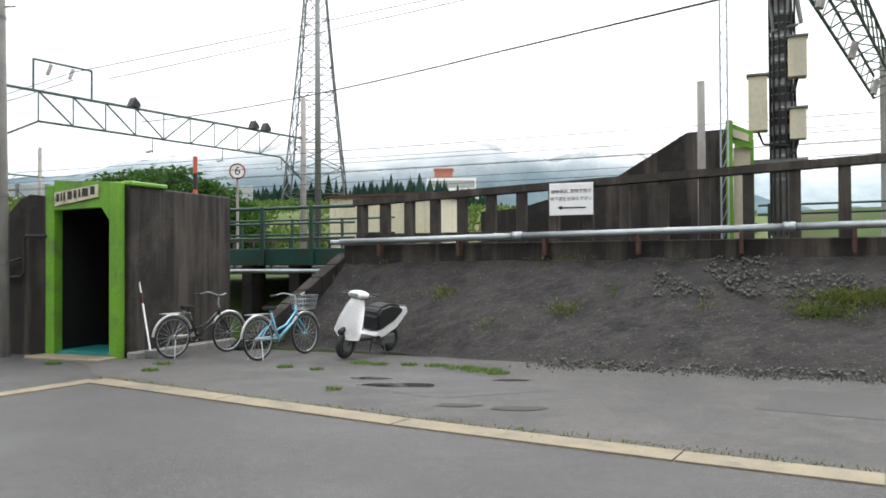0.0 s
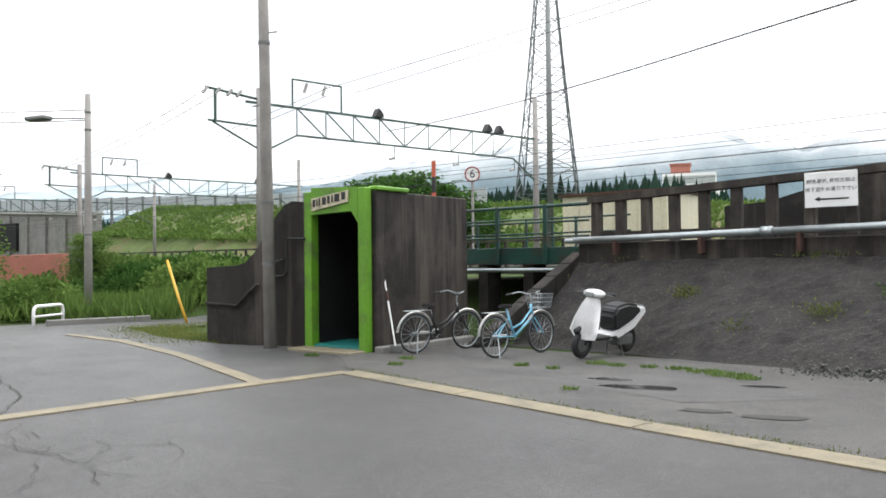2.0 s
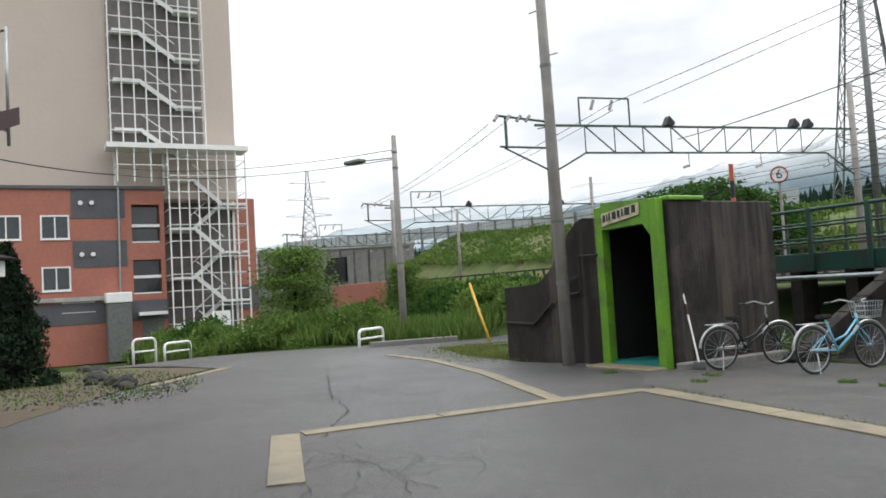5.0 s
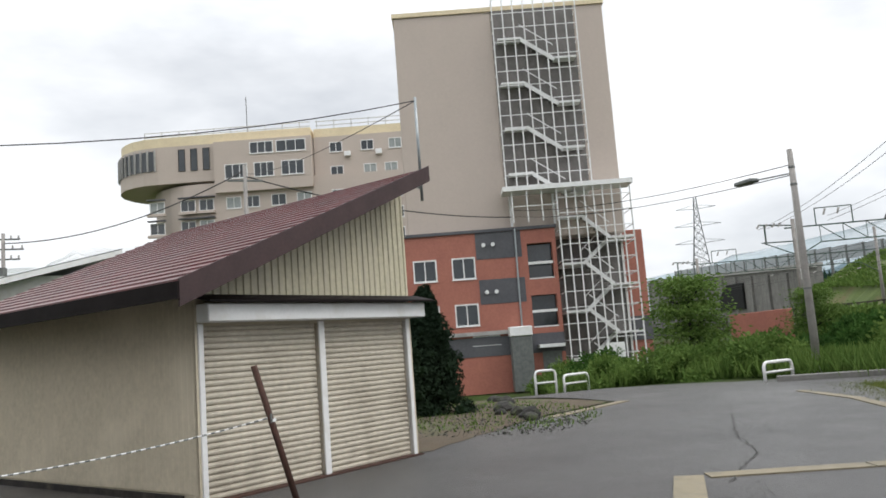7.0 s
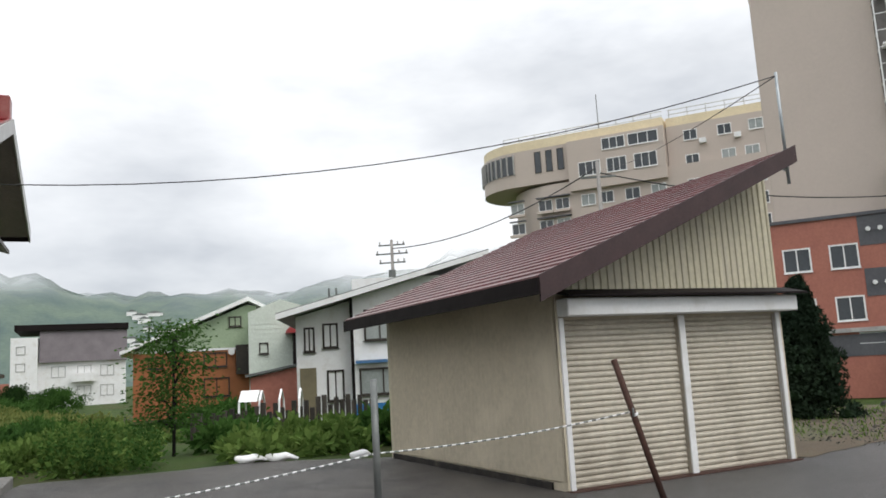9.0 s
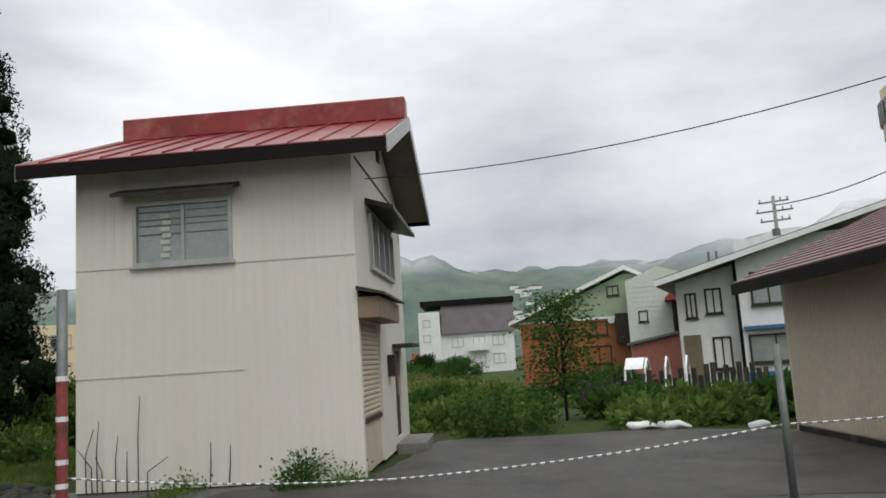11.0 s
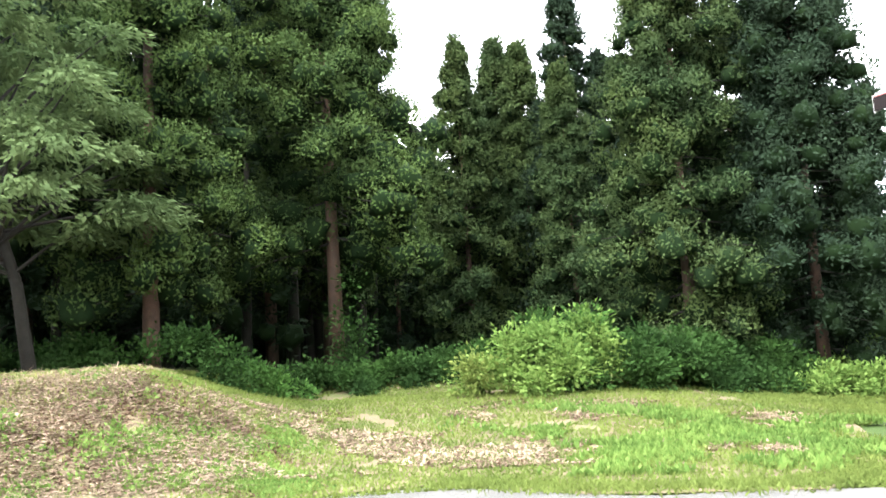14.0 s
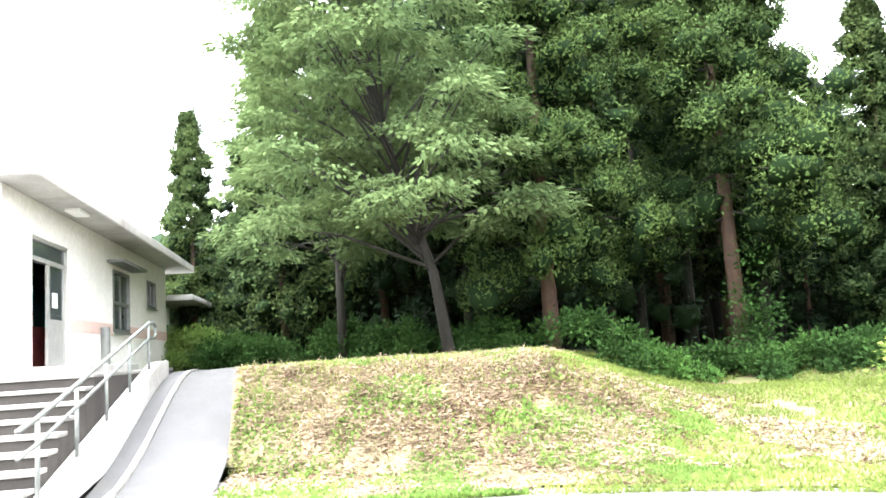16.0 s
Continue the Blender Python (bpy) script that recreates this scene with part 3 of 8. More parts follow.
def bank():
    """Sprayed embankment slope with a lumpy face."""
    verts, faces = [], []
    nx, ny = 300, 44
    for i in range(nx + 1):
        for j in range(ny + 1):
            f = j / ny
            x = -4.45 + 24.5 * i / nx
            x = x + (0.75 * f if i == 0 else 0.75 * f * max(0, 1 - i / 60))
            y0 = -0.35 + 0.95 * step01(-x, -0.5, 2.2)
            y = y0 + (2.3 - y0) * f
            z = max(0.0, 1.64 * (f - 0.10) / 0.90) if f > 0.1 else -0.02 + 0.2 * f
            q = Vector((x * 1.1, y * 1.6, 2.0))
            z += (0.06 * noise.fractal(q, 0.7, 2.0, 6) + 0.05 * max(0.0, noise.noise(q * 2.1 + Vector((3, 1, 4))) - 0.15)) * min(1, 4 * f) * (1 - 0.6 * (f > 0.93))
            y += 0.06 * noise.fractal(q + Vector((7, 3, 1)), 0.8, 2.0, 4)
            verts.append((x, y, z + 0.004 * x * f))
    for i in range(nx):
        for j in range(ny):
            p = i * (ny + 1) + j
            faces.append((p, p + ny + 1, p + ny + 2, p + 1))
    ob = from_arrays("embankment", verts, faces, M_SLOPE, None, "rough dark sprayed embankment below the platform fence", "embankment", "structure")
    ob.matrix_world = RAIL
    # the stone coping that closes its end
    cop = thing("bank_coping", RAIL, "weathered stone coping along the embankment end", "coping", "", "structure")
    for k in range(7):
        f0, f1 = k / 7, (k + 1) / 7 - 0.01
        p, q = Vector((-4.55 + 0.75 * f0, -0.2 + 2.5 * f0, 1.64 * f0)), Vector((-4.55 + 0.75 * f1, -0.2 + 2.5 * f1, 1.64 * f1))
        bm = bmesh.new()
        vs = [[bm.verts.new(v + Vector((dx, 0, dz))) for dx, dz in ((-0.12, -0.3), (0.12, -0.3), (0.12, 0.07), (-0.12, 0.07))] for v in (p, q)]
        bm.faces.new(vs[0])
        bm.faces.new(vs[1][::-1])
        for j in range(4):
            bm.faces.new((vs[0][j], vs[0][(j + 1) % 4], vs[1][(j + 1) % 4], vs[1][j]))
        part("coping_stone", bm, M_DARKCON, cop)


bank()

# platform edge wall, walkway and back wall over the bank
structure("platform_edge", box(-3.75, 20, 2.15, 2.55, 1.2, 1.86, 0.02), M_DARKCON, "blackened concrete kerb wall under the fence", "wall", RAIL)
structure("platform", box(-3.7, 20, 2.56, 5.6, 0.9, 1.72), M_DARKCON, "dark concrete platform", "platform", RAIL)


def parapet():
    """Old fence of thick dark posts under one long rail."""
    f = thing("platform_fence", RAIL, "weathered dark timber fence of thick posts with top rail", "fence")
    x, k = -3.45, 0
    while x < 15:
        zt = 2.62 + 0.042 * (x + 3.4)
        part("post", box(x - 0.085, x + 0.085, 2.28, 2.46, 1.70, zt, 0.012), M_WOOD, f)
        x += 0.50 + 0.016 * min(k, 14)
        k += 1
    for a, b in ((-3.6, 0.4), (0.41, 4.6), (4.61, 9.5), (9.51, 15)):
        za, zb = 2.62 + 0.042 * (a + 3.4), 2.62 + 0.042 * (b + 3.4)
        part("top_rail", prism([(a, za), (b, zb), (b, zb + 0.13), (a, za + 0.13)], 2.24, 2.50), M_WOOD, f)
    part("mid_rail", box(-3.6, 0.9, 2.38, 2.44, 1.98, 2.06), M_WOOD, f)
    return f


parapet()


def pipe_run():
    p = thing("conduit_pipe", RAIL, "galvanised conduit pipe on brackets along the bank top", "pipe")
    for a, b in ((-3.75, -0.2), (-0.2, 4.2), (4.2, 9.0), (9.0, 15)):
        za, zb = 1.90 + 0.016 * (a + 3.7), 1.90 + 0.016 * (b + 3.7)
        part("pipe", tube([(a, 2.02, za), (b, 2.02, zb)], 0.062, 12), M_GALV, p, smooth=True)
        part("coupling", tube([(b - 0.09, 2.02, zb), (b + 0.09, 2.02, zb + 0.002)], 0.082, 12), M_GALV, p, smooth=True)
    x = -2.9
    while x < 14:
        part("bracket", box(x - 0.03, x + 0.03, 1.95, 2.15, 1.62, 1.86 + 0.016 * (x + 3.7)), M_RUST, p)
        x += 1.6
    part("end_cap", tube([(-3.95, 2.02, 1.895), (-3.74, 2.02, 1.895)], 0.05, 10), M_GALV, p)


pipe_run()


# notice board with a wide line of signs: unreadable small writing becomes bars
def notice():
    s = thing("notice_board", on_rail(0.74, 2.16, 2.59), "white notice board with dark writing and a long arrow", "sign")
    part("board", box(-0.385, 0.385, -0.012, 0.012, -0.28, 0.28, 0.006), M_WHITE, s)
    for z, words in ((0.13, "越後湯沢､長岡方面は"), (0.0, "地下道をお通り下さい")):
        tx = bpy.data.curves.new("notice_words", "FONT")
        tx.body, tx.size, tx.align_x, tx.align_y, tx.extrude = words, 0.075, "CENTER", "CENTER", 0.001
        ob = new("notice_words", tx)
        ob.data.materials.append(M_CABLE)
        ob.parent = s
        ob.matrix_local = pose(0, -0.0145, z, 90, 0, 0)
    part("arrow", prism([(-0.24, -0.15), (-0.16, -0.11), (-0.16, -0.14), (0.26, -0.14), (0.26, -0.165), (-0.16, -0.165), (-0.16, -0.19)], -0.0165, -0.0125), M_CABLE, s)


notice()


def underpass(m, width, depth, height, wing, name, label):
    """Mouth of a pedestrian subway: green painted portal, thick concrete box, inside shade painted near black."""
    e = thing(name, m, label, "underpass entrance")
    w = width
    # side walls, back and roof; back and linings coloured near black as shade
    part("side_wall", box(w - 0.12, w + 0.13, 0.16, depth, -0.2, height, 0.02), M_DARKCON, e, "stained bare concrete side wall")
    part("side_wall", box(-0.22, 0.06, 0.16, depth, -0.2, height, 0.02), M_DARKCON, e)
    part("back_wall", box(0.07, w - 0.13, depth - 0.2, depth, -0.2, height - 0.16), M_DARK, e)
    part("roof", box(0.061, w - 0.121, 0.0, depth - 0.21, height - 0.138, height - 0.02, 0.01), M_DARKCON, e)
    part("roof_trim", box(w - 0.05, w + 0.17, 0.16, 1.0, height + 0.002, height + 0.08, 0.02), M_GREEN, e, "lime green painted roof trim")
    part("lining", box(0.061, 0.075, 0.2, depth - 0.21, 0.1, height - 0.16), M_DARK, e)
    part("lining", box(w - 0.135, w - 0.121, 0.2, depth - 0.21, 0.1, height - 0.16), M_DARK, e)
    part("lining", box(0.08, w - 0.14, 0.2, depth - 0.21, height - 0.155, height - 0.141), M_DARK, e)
    part("floor", box(0.0, w, 0.03, 1.0, -0.1, 0.10), M_TEAL, e, "wet teal floor")
    part("step", box(-0.05, w + 0.05, -0.42, 0.02, -0.1, 0.055, 0.015), M_STRIP, e)
    # portal
    part("post", box(-0.03, 0.16, -0.03, 0.15, -0.1, height + 0.05, 0.012), M_GREEN, e, "lime green painted post")
    part("post", box(w - 0.10, w + 0.06, -0.03, 0.15, -0.1, height + 0.05, 0.012), M_GREEN, e, "lime green painted post")
    part("lintel", prism([(0.161, height - 0.36), (w - 0.26, height - 0.34), (w - 0.101, height - 0.54), (w - 0.101, height + 0.06), (0.161, height + 0.12)], -0.026, 0.15), M_GREEN, e)
    return e


ENTRY = on_rail(-6.99, -1.86, 0)
entry = underpass(ENTRY, 1.42, 2.72, 2.74, True, "underpass_entrance", "lime green framed concrete underpass entrance, inside shade painted black")
entry_sign = part("sign_panel", prism([(0.20, 2.44), (1.12, 2.56), (1.12, 2.76), (0.20, 2.66)], -0.06, -0.035), mat("faded_cream_sign", (0.62, 0.58, 0.42), (0.5, 0.45, 0.32), 6, 0.6, stain=(0.16, 0.12, 0.07), sscale=5), entry, "peeling cream sign panel over the opening")
for i, (a, b) in enumerate(((0.25, 0.31), (0.34, 0.37), (0.40, 0.44), (0.49, 0.58), (0.62, 0.68), (0.72, 0.76), (0.80, 0.92), (0.97, 1.06))):
    z = 2.46 + 0.13 * (a - 0.2)
    part("writing_bar", box(a, b, -0.066, -0.061, z + 0.04, z + 0.17), M_CABLE, entry_sign)

# wing wall beside it, its top stepping down
wing = thing("wing_wall", ENTRY, "blackened concrete wing wall with curved shoulder", "wall", "", "structure")
part("wall_face", prism([(-3.05, -0.2), (-0.035, -0.2), (-0.035, 2.62), (-0.42, 2.66), (-0.62, 2.60), (-0.85, 2.42), (-1.10, 2.16), (-1.45, 1.78), (-1.80, 1.55), (-2.05, 1.50), (-3.05, 1.46)], 0.02, 0.155), M_DARKCON, wing)
part("wall_return", box(-3.05, -2.80, 0.157, 2.6, -0.2, 1.45), M_DARKCON, wing)
part("kerb_rail", tube([(-3.0, -0.03, 0.75), (-2.0, -0.03, 0.72), (-1.35, -0.03, 1.15)], 0.03, 8), M_DARKCON, wing)
hand = thing("bent_handrail", ENTRY, "black bent steel handrail beside the opening", "handrail")
part("rail", tube([(0.02, -0.06, 1.96), (-0.42, -0.06, 1.97), (-0.47, -0.06, 1.90), (-0.47, -0.06, 1.36), (-0.53, -0.06, 1.30), (-1.02, -0.06, 1.28)], 0.024, 8), M_BLACK, hand)
part("loop", tube([(-0.53, -0.06, 1.60), (-0.75, -0.06, 1.56), (-0.92, -0.06, 1.44), (-0.95, -0.06, 1.31)], 0.02, 8), M_BLACK, hand)


def pole(name, m, h, r0, r1, label, material=None, group="", rings=()):
    p = thing(name, m, label, "pole", group)
    part("shaft", tube([(0, 0, -0.3), (0, 0, h * 0.5), (0, 0, h)], r0, 14, r1=r1), material or M_POLE, p, smooth=True)
    for z in rings:
        part("band", tube([(0, 0, z), (0, 0, z + 0.05)], r0 + (r1 - r0) * z / h + 0.012, 14), M_STEEL, p)
    return p


main_pole = pole("utility_pole", pose(-7.98, 12.22, 0, 0, -0.9, 0), 10.5, 0.118, 0.078, "weathered grey concrete utility pole beside the underpass", rings=(1.5, 2.6, 5.5, 7.2))
for z, s in ((5.7, 1), (4.4, -1), (6.6, -1)):
    part("step_bolt", tube([(0.1 * s, 0, z), (0.28 * s, 0, z)], 0.012, 6), M_STEEL, main_pole)


# ---- garage shed ----
SHED = pose(-9.37, 0.59, 0, 0, 0, 121.8)     # local x along the shutters, -y to the forecourt... y into the shed


def shed():
    L, D = 3.72, 5.1
    s = thing("garage_shed", SHED, "cream metal garage shed with maroon lean-to roof", "shed")
    zr = lambda x: 2.50 + (x + 0.12) * 0.415      # underside of the roof along x
    # front wall over the two shutter openings
    bm = wall_bays(0, L, -0.05, 2.30, [(0.10, 1.86, -0.05, 1.97), (1.96, L - 0.12, -0.05, 1.97)], 0.12)
    part("front_wall", bm, M_TAN, s)
    bm = bmesh.new()
    x = 0.0
    prof = []
    while x < L - 0.01:
        prof += [(x, 0.0), (x + 0.045, 0.0), (x + 0.055, 0.018), (x + 0.10, 0.018)]
        x += 0.11
    lo, hi = [], []
    for px, py in prof:
        px = min(px, L)
        lo.append(bm.verts.new((px, 0.02 - py, 2.302)))
        hi.append(bm.verts.new((px, 0.02 - py, max(2.32, zr(px)))))
    for i in range(len(prof) - 1):
        bm.faces.new((lo[i], lo[i + 1], hi[i + 1], hi[i]))
    part("gable_cladding", bm, M_CREAM, s, "ribbed cream gable cladding")
    part("gable_backing", prism([(0, 2.301), (L, 2.301), (L, zr(L)), (0, zr(0))], 0.03, 0.12), M_CREAM, s)
    # the long side wall, ribbed, standing on a low footing
    bm = bmesh.new()
    lo, hi, y = [], [], 0.0
    while y < D:
        for dy, dx in ((0, 0.0), (0.06, 0.0), (0.07, -0.004), (0.10, -0.004)):
            lo.append(bm.verts.new((dx, min(y + dy, D), 0.12)))
            hi.append(bm.verts.new((dx, min(y + dy, D), 2.50)))
        y += 0.11
    for i in range(len(lo) - 1):
        bm.faces.new((lo[i], lo[i + 1], hi[i + 1], hi[i]))
    part("side_cladding", bm, M_TAN, s, "tan ribbed side cladding stained along the foot")
    part("side_wall", box(0.012, 0.12, 0.13, D, -0.05, 2.50), M_TAN, s)
    part("footing", box(-0.02, 0.0, 0.3, D, -0.1, 0.10), M_DARKCON, s)
    part("far_wall", box(L - 0.12, L, 0.13, D, -0.05, zr(L)), M_CREAM, s)
    part("rear_wall", prism([(0, -0.05), (L, -0.05), (L, zr(L)), (0, zr(0))], D + 0.001, D + 0.1), M_CREAM, s)
    # shutters, each of many slats
    for k, (a, b) in enumerate(((0.10, 1.86), (1.96, L - 0.12))):
        sh = part("shutter", box(a, b, 0.075, 0.09, 0.0, 1.97), M_SHUTTER, s, "closed beige roller shutter")
        z = 0.02
        while z < 1.95:
            part("slat", prism([(0.074, z), (0.052, z + 0.012), (0.046, z + 0.034), (0.052, z + 0.056), (0.074, z + 0.066)], a + 0.01, b - 0.01, "x"), M_SHUTTER, sh)
            z += 0.07
    for a, b in ((0.03, 0.10), (1.86, 1.96), (L - 0.12, L - 0.05)):
        part("shutter_guide", box(a, b, -0.025, 0.05, 0.0, 1.99, 0.006), M_WHITE, s)
    part("sill_plate", box(0.0, L, -0.10, 0.05, -0.02, 0.03), M_RUST, s)
    # shutter box and little pent roof above it
    part("shutter_box", box(0.02, L + 0.08, -0.24, -0.001, 2.00, 2.21, 0.012), M_WHITE, s, "white steel shutter housing")
    part("pent_roof", prism([(-0.36, 2.24), (-0.001, 2.33), (-0.001, 2.29), (-0.36, 2.212)], -0.04, L + 0.16, "x"), M_FASCIA, s)
    # roof: sloping along x, seamed sheets
    x0, x1 = -0.62, L - 0.12
    y0, y1 = -0.62, D + 0.5
    part("roof_deck", prism([(x0, zr(x0)), (x1, zr(x1)), (x1, zr(x1) + 0.10), (x0, zr(x0) + 0.10)], y0, y1), M_FASCIA, s)
    n = 22
    for i in range(n):
        bm = bmesh.new()
        a, b = x0 + (x1 - x0) * i / n, x0 + (x1 - x0) * (i + 1) / n
        za, zb = zr(a) + 0.104, zr(b) + 0.104
        vs = [bm.verts.new(v) for v in ((a, y0 - 0.02, za + 0.022), (b, y0 - 0.02, zb + 0.002), (b, y1, zb + 0.002), (a, y1, za + 0.022))]
        bm.faces.new(vs)
        ws = [bm.verts.new(v) for v in ((a, y0 - 0.02, za), (a, y1, za))]
        bm.faces.new((vs[0], vs[3], ws[1], ws[0]))
        part("roof_sheet", bm, M_ROOFBR, s, "wet maroon stepped metal roofing")
    part("barge_board", prism([(x0, zr(x0) - 0.16), (x1, zr(x1) - 0.10), (x1, zr(x1) + 0.13), (x0, zr(x0) + 0.13)], y0 - 0.05, y0 - 0.021), mat("maroon_barge", (0.062, 0.034, 0.034), (0.045, 0.026, 0.026), 2, 0.6), s, "dark maroon barge board")
    part("eave_board", box(x0 - 0.03, x0 - 0.002, y0 - 0.05, y1, zr(x0) - 0.08, zr(x0) + 0.10), M_FASCIA, s)
    return s


shed()


# ---- ivory two-storey house ----
HOUSE = pose(-6.52, -9.89, 0, 0, 0, 118.1)     # local x along the blank wall, y into the house


def house():
    W, D, H = 3.85, 5.0, 4.25
    h = thing("storehouse", HOUSE, "ivory clad two-storey storehouse with red metal roof", "house")
    # blank wall towards the forecourt with one window
    wx0, wx1, wz0, wz1 = 1.66, 3.04, 2.97, 3.85
    bm = wall_bays(0, W, 0.03, H + 0.15, [(wx0, wx1, wz0, wz1)], 0.14)
    part("front_wall", bm, M_SIDING, h, "ivory ribbed siding wall with stains")
    for i in range(int(W / 0.14)):
        x = 0.10 + i * 0.14
        if x < W - 0.05:
            for z0, z1 in (((0.04, 2.93), (3.87, H + 0.1)) if wx0 - 0.06 < x < wx1 + 0.05 else ((0.04, H + 0.1),)):
                part("siding_rib", box(x - 0.018, x + 0.018, -0.006, -0.0005, z0, z1), M_SIDING, h)
    for x0, x1, z in ((0.0, wx0 - 0.06, 2.93), (wx1 + 0.06, W, 2.96), (1.55, W, 1.50)):
        part("flashing", box(x0, x1, -0.011, -0.0055, z, z + 0.014), M_FLASH, h, "thin shadowed sheet joint")
    w = window(h, wx0, wx1, wz0, wz1, 0.0, 2, M_ALU, M_GLASSLT)
    for z in (3.40, 3.52, 3.60, 3.71):
        part("blind_slat", box(wx0 + 0.07, wx1 - 0.07, 0.022, 0.029, z, z + 0.014), M_STEEL, w)
    # a row of pale cloth scraps hanging behind the outer leaf
    for i in range(7):
        z = 3.08 + 0.09 * i
        part("hung_cloth", box(wx1 - 0.50 - 0.02 * (i % 2), wx1 - 0.40 + 0.03 * ((i + 1) % 2), 0.020, 0.026, z, z + 0.06), M_CLOTH, w, "pale hanging cloth strips")
    part("curtain", box(wx0 + 0.06, (wx0 + wx1) / 2 - 0.03, 0.048, 0.056, wz0 + 0.06, 3.50), M_CLOTH, w, "drawn pale curtain")
    hood = part("window_hood", prism([(-0.30, 3.94), (-0.001, 4.05), (-0.001, 3.98), (-0.30, 3.89)], wx0 - 0.12, wx1 + 0.18, "x"), M_BRONZE, h, "dark bronze window hood")
    # plinth
    part("plinth", box(0.01, W - 0.01, 0.012, 0.13, -0.15, 0.029), M_DARKCON, h)
    # entrance side, turned away along local -x: outer face at x = 0

    def on_side(bm):                      # a wall drawn in x-z comes to stand along local y, outer face to -x
        bmesh.ops.transform(bm, matrix=Matrix(((0, 1, 0, 0), (1, 0, 0, 0), (0, 0, 1, 0), (0, 0, 0, 1))), verts=bm.verts)
        return bm
    holes = [(1.20, 3.60, 2.85, 3.70), (0.145, 1.80, 0.03, 2.05), (3.30, 4.05, 0.20, 1.66)]
    part("side_wall", on_side(wall_bays(0.141, D, 0.03, H + 0.1, holes, 0.14)), M_SIDING, h)
    part("gable", prism([(0.0, H + 0.102), (D, H + 0.102), (D / 2, H + 1.10)], 0.0, 0.14, "x"), M_SIDING, h, "white boarded gable")
    part("gable", prism([(0.0, H + 0.102), (D, H + 0.102), (D / 2, H + 1.10)], W - 0.14, W, "x"), M_SIDING, h)
    part("back_wall", box(0.141, W - 0.141, D - 0.14, D, 0.03, H + 0.1), M_SIDING, h)
    part("far_wall", box(W - 0.14, W, 0.141, D, 0.03, H + 0.1), M_SIDING, h)
    ws = part("window", box(0.031, 0.06, 1.20, 3.60, 2.85, 3.70), M_GLASS, h)
    for a in ((1.20, 3.60, 2.85, 2.90), (1.20, 3.60, 3.65, 3.70), (1.20, 1.26, 2.90, 3.65), (3.54, 3.60, 2.90, 3.65), (1.78, 1.84, 2.90, 3.65), (2.37, 2.43, 2.90, 3.65), (2.96, 3.02, 2.90, 3.65)):
        part("frame_bar", box(-0.06, 0.019, a[0], a[1], a[2], a[3]), M_ALU, ws)
    for y in (1.26, 1.84, 2.43, 3.02):
        part("pane", box(0.02, 0.03, y, y + 0.52, 2.90, 3.65), M_GLASSLT, ws)
    part("window_hood", prism([(-0.42, 3.76), (-0.001, 3.90), (-0.001, 3.82), (-0.42, 3.70)], 1.0, 3.9, "y"), M_BRONZE, h, "dark bronze window hood")
    sh = part("shutter", box(0.05, 0.065, 0.145, 1.80, 0.03, 2.05), M_TAN, h, "tan roller shutter")
    z = 0.75
    while z < 1.98:
        part("slat", prism([(0.049, z), (0.030, z + 0.02), (0.030, z + 0.05), (0.049, z + 0.068)], 0.15, 1.79, "y"), M_TAN, sh)
        z += 0.07
    part("bottom_rail", box(0.02, 0.049, 0.15, 1.79, 0.68, 0.74), M_RUST, sh)
    part("shutter_box", box(-0.30, -0.001, -0.02, 1.95, 2.07, 2.36, 0.012), mat("brown_box", (0.30, 0.21, 0.13), (0.22, 0.155, 0.10), 3, 0.6), h, "brown shutter housing")
    part("shutter_hood", prism([(-0.38, 2.40), (-0.001, 2.50), (-0.001, 2.44), (-0.38, 2.37)], -0.12, 2.1, "y"), M_BRONZE, h)
    d = part("door", box(0.04, 0.08, 3.30, 4.05, 0.20, 1.66), M_BRONZE, h, "dark bronze entrance door")
    part("door_pane", box(0.03, 0.039, 3.42, 3.93, 0.9, 1.56), M_GLASS, d)
    part("door_hood", box(-0.35, -0.001, 3.1, 4.3, 1.72, 1.78), M_BRONZE, h)
    part("meter_box", box(-0.12, -0.001, 2.45, 2.7, 1.25, 1.60, 0.01), M_BRONZE, h)
    part("door_step", box(-0.5, -0.02, 2.9, 4.4, -0.1, 0.15, 0.02), M_CONC, h)
    part("gable_line", box(-0.012, -0.001, 0.25, D - 0.25, H + 0.06, H + 0.09), M_FASCIA, h)
    part("gable_vent", box(-0.03, -0.001, D / 2 - 0.12, D / 2 + 0.12, H + 0.55, H + 0.78), M_BRONZE, h)
    # roof: ridge along x, wide eaves
    ex, ex2, ey = 0.54, 0.52, 0.50
    zr, ze = H + 1.16, H + 0.20
    slope = (zr - ze) / (D / 2)
    for sgn in (-1, 1):
        y_e, y_r = (-ey, D / 2) if sgn < 0 else (D + ey, D / 2)
        z_e = ze - slope * ey
        nm = "roof_slope"
        part(nm, prism([(y_e, z_e), (y_r, zr), (y_r, zr + 0.10), (y_e, z_e + 0.10)], -ex, W + ex2, "x"), M_SOFFIT, h)
        off = 0.105
        part("roof_sheet", prism([(y_e - 0.02 * -sgn, z_e + off), (y_r, zr + off), (y_r, zr + off + 0.012), (y_e - 0.02 * -sgn, z_e + off + 0.012)], -ex - 0.02, W + ex2 + 0.02, "x"), M_ROOFRED, h, "glossy red metal roofing")
        x = -ex
        while x < W + ex2 + 0.01:
            part("roof_seam", prism([(y_e, z_e + off + 0.013), (y_r, zr + off + 0.013), (y_r, zr + off + 0.045), (y_e, z_e + off + 0.045)], x - 0.012, x + 0.012, "x"), M_ROOFRED, h)
            x += 0.42
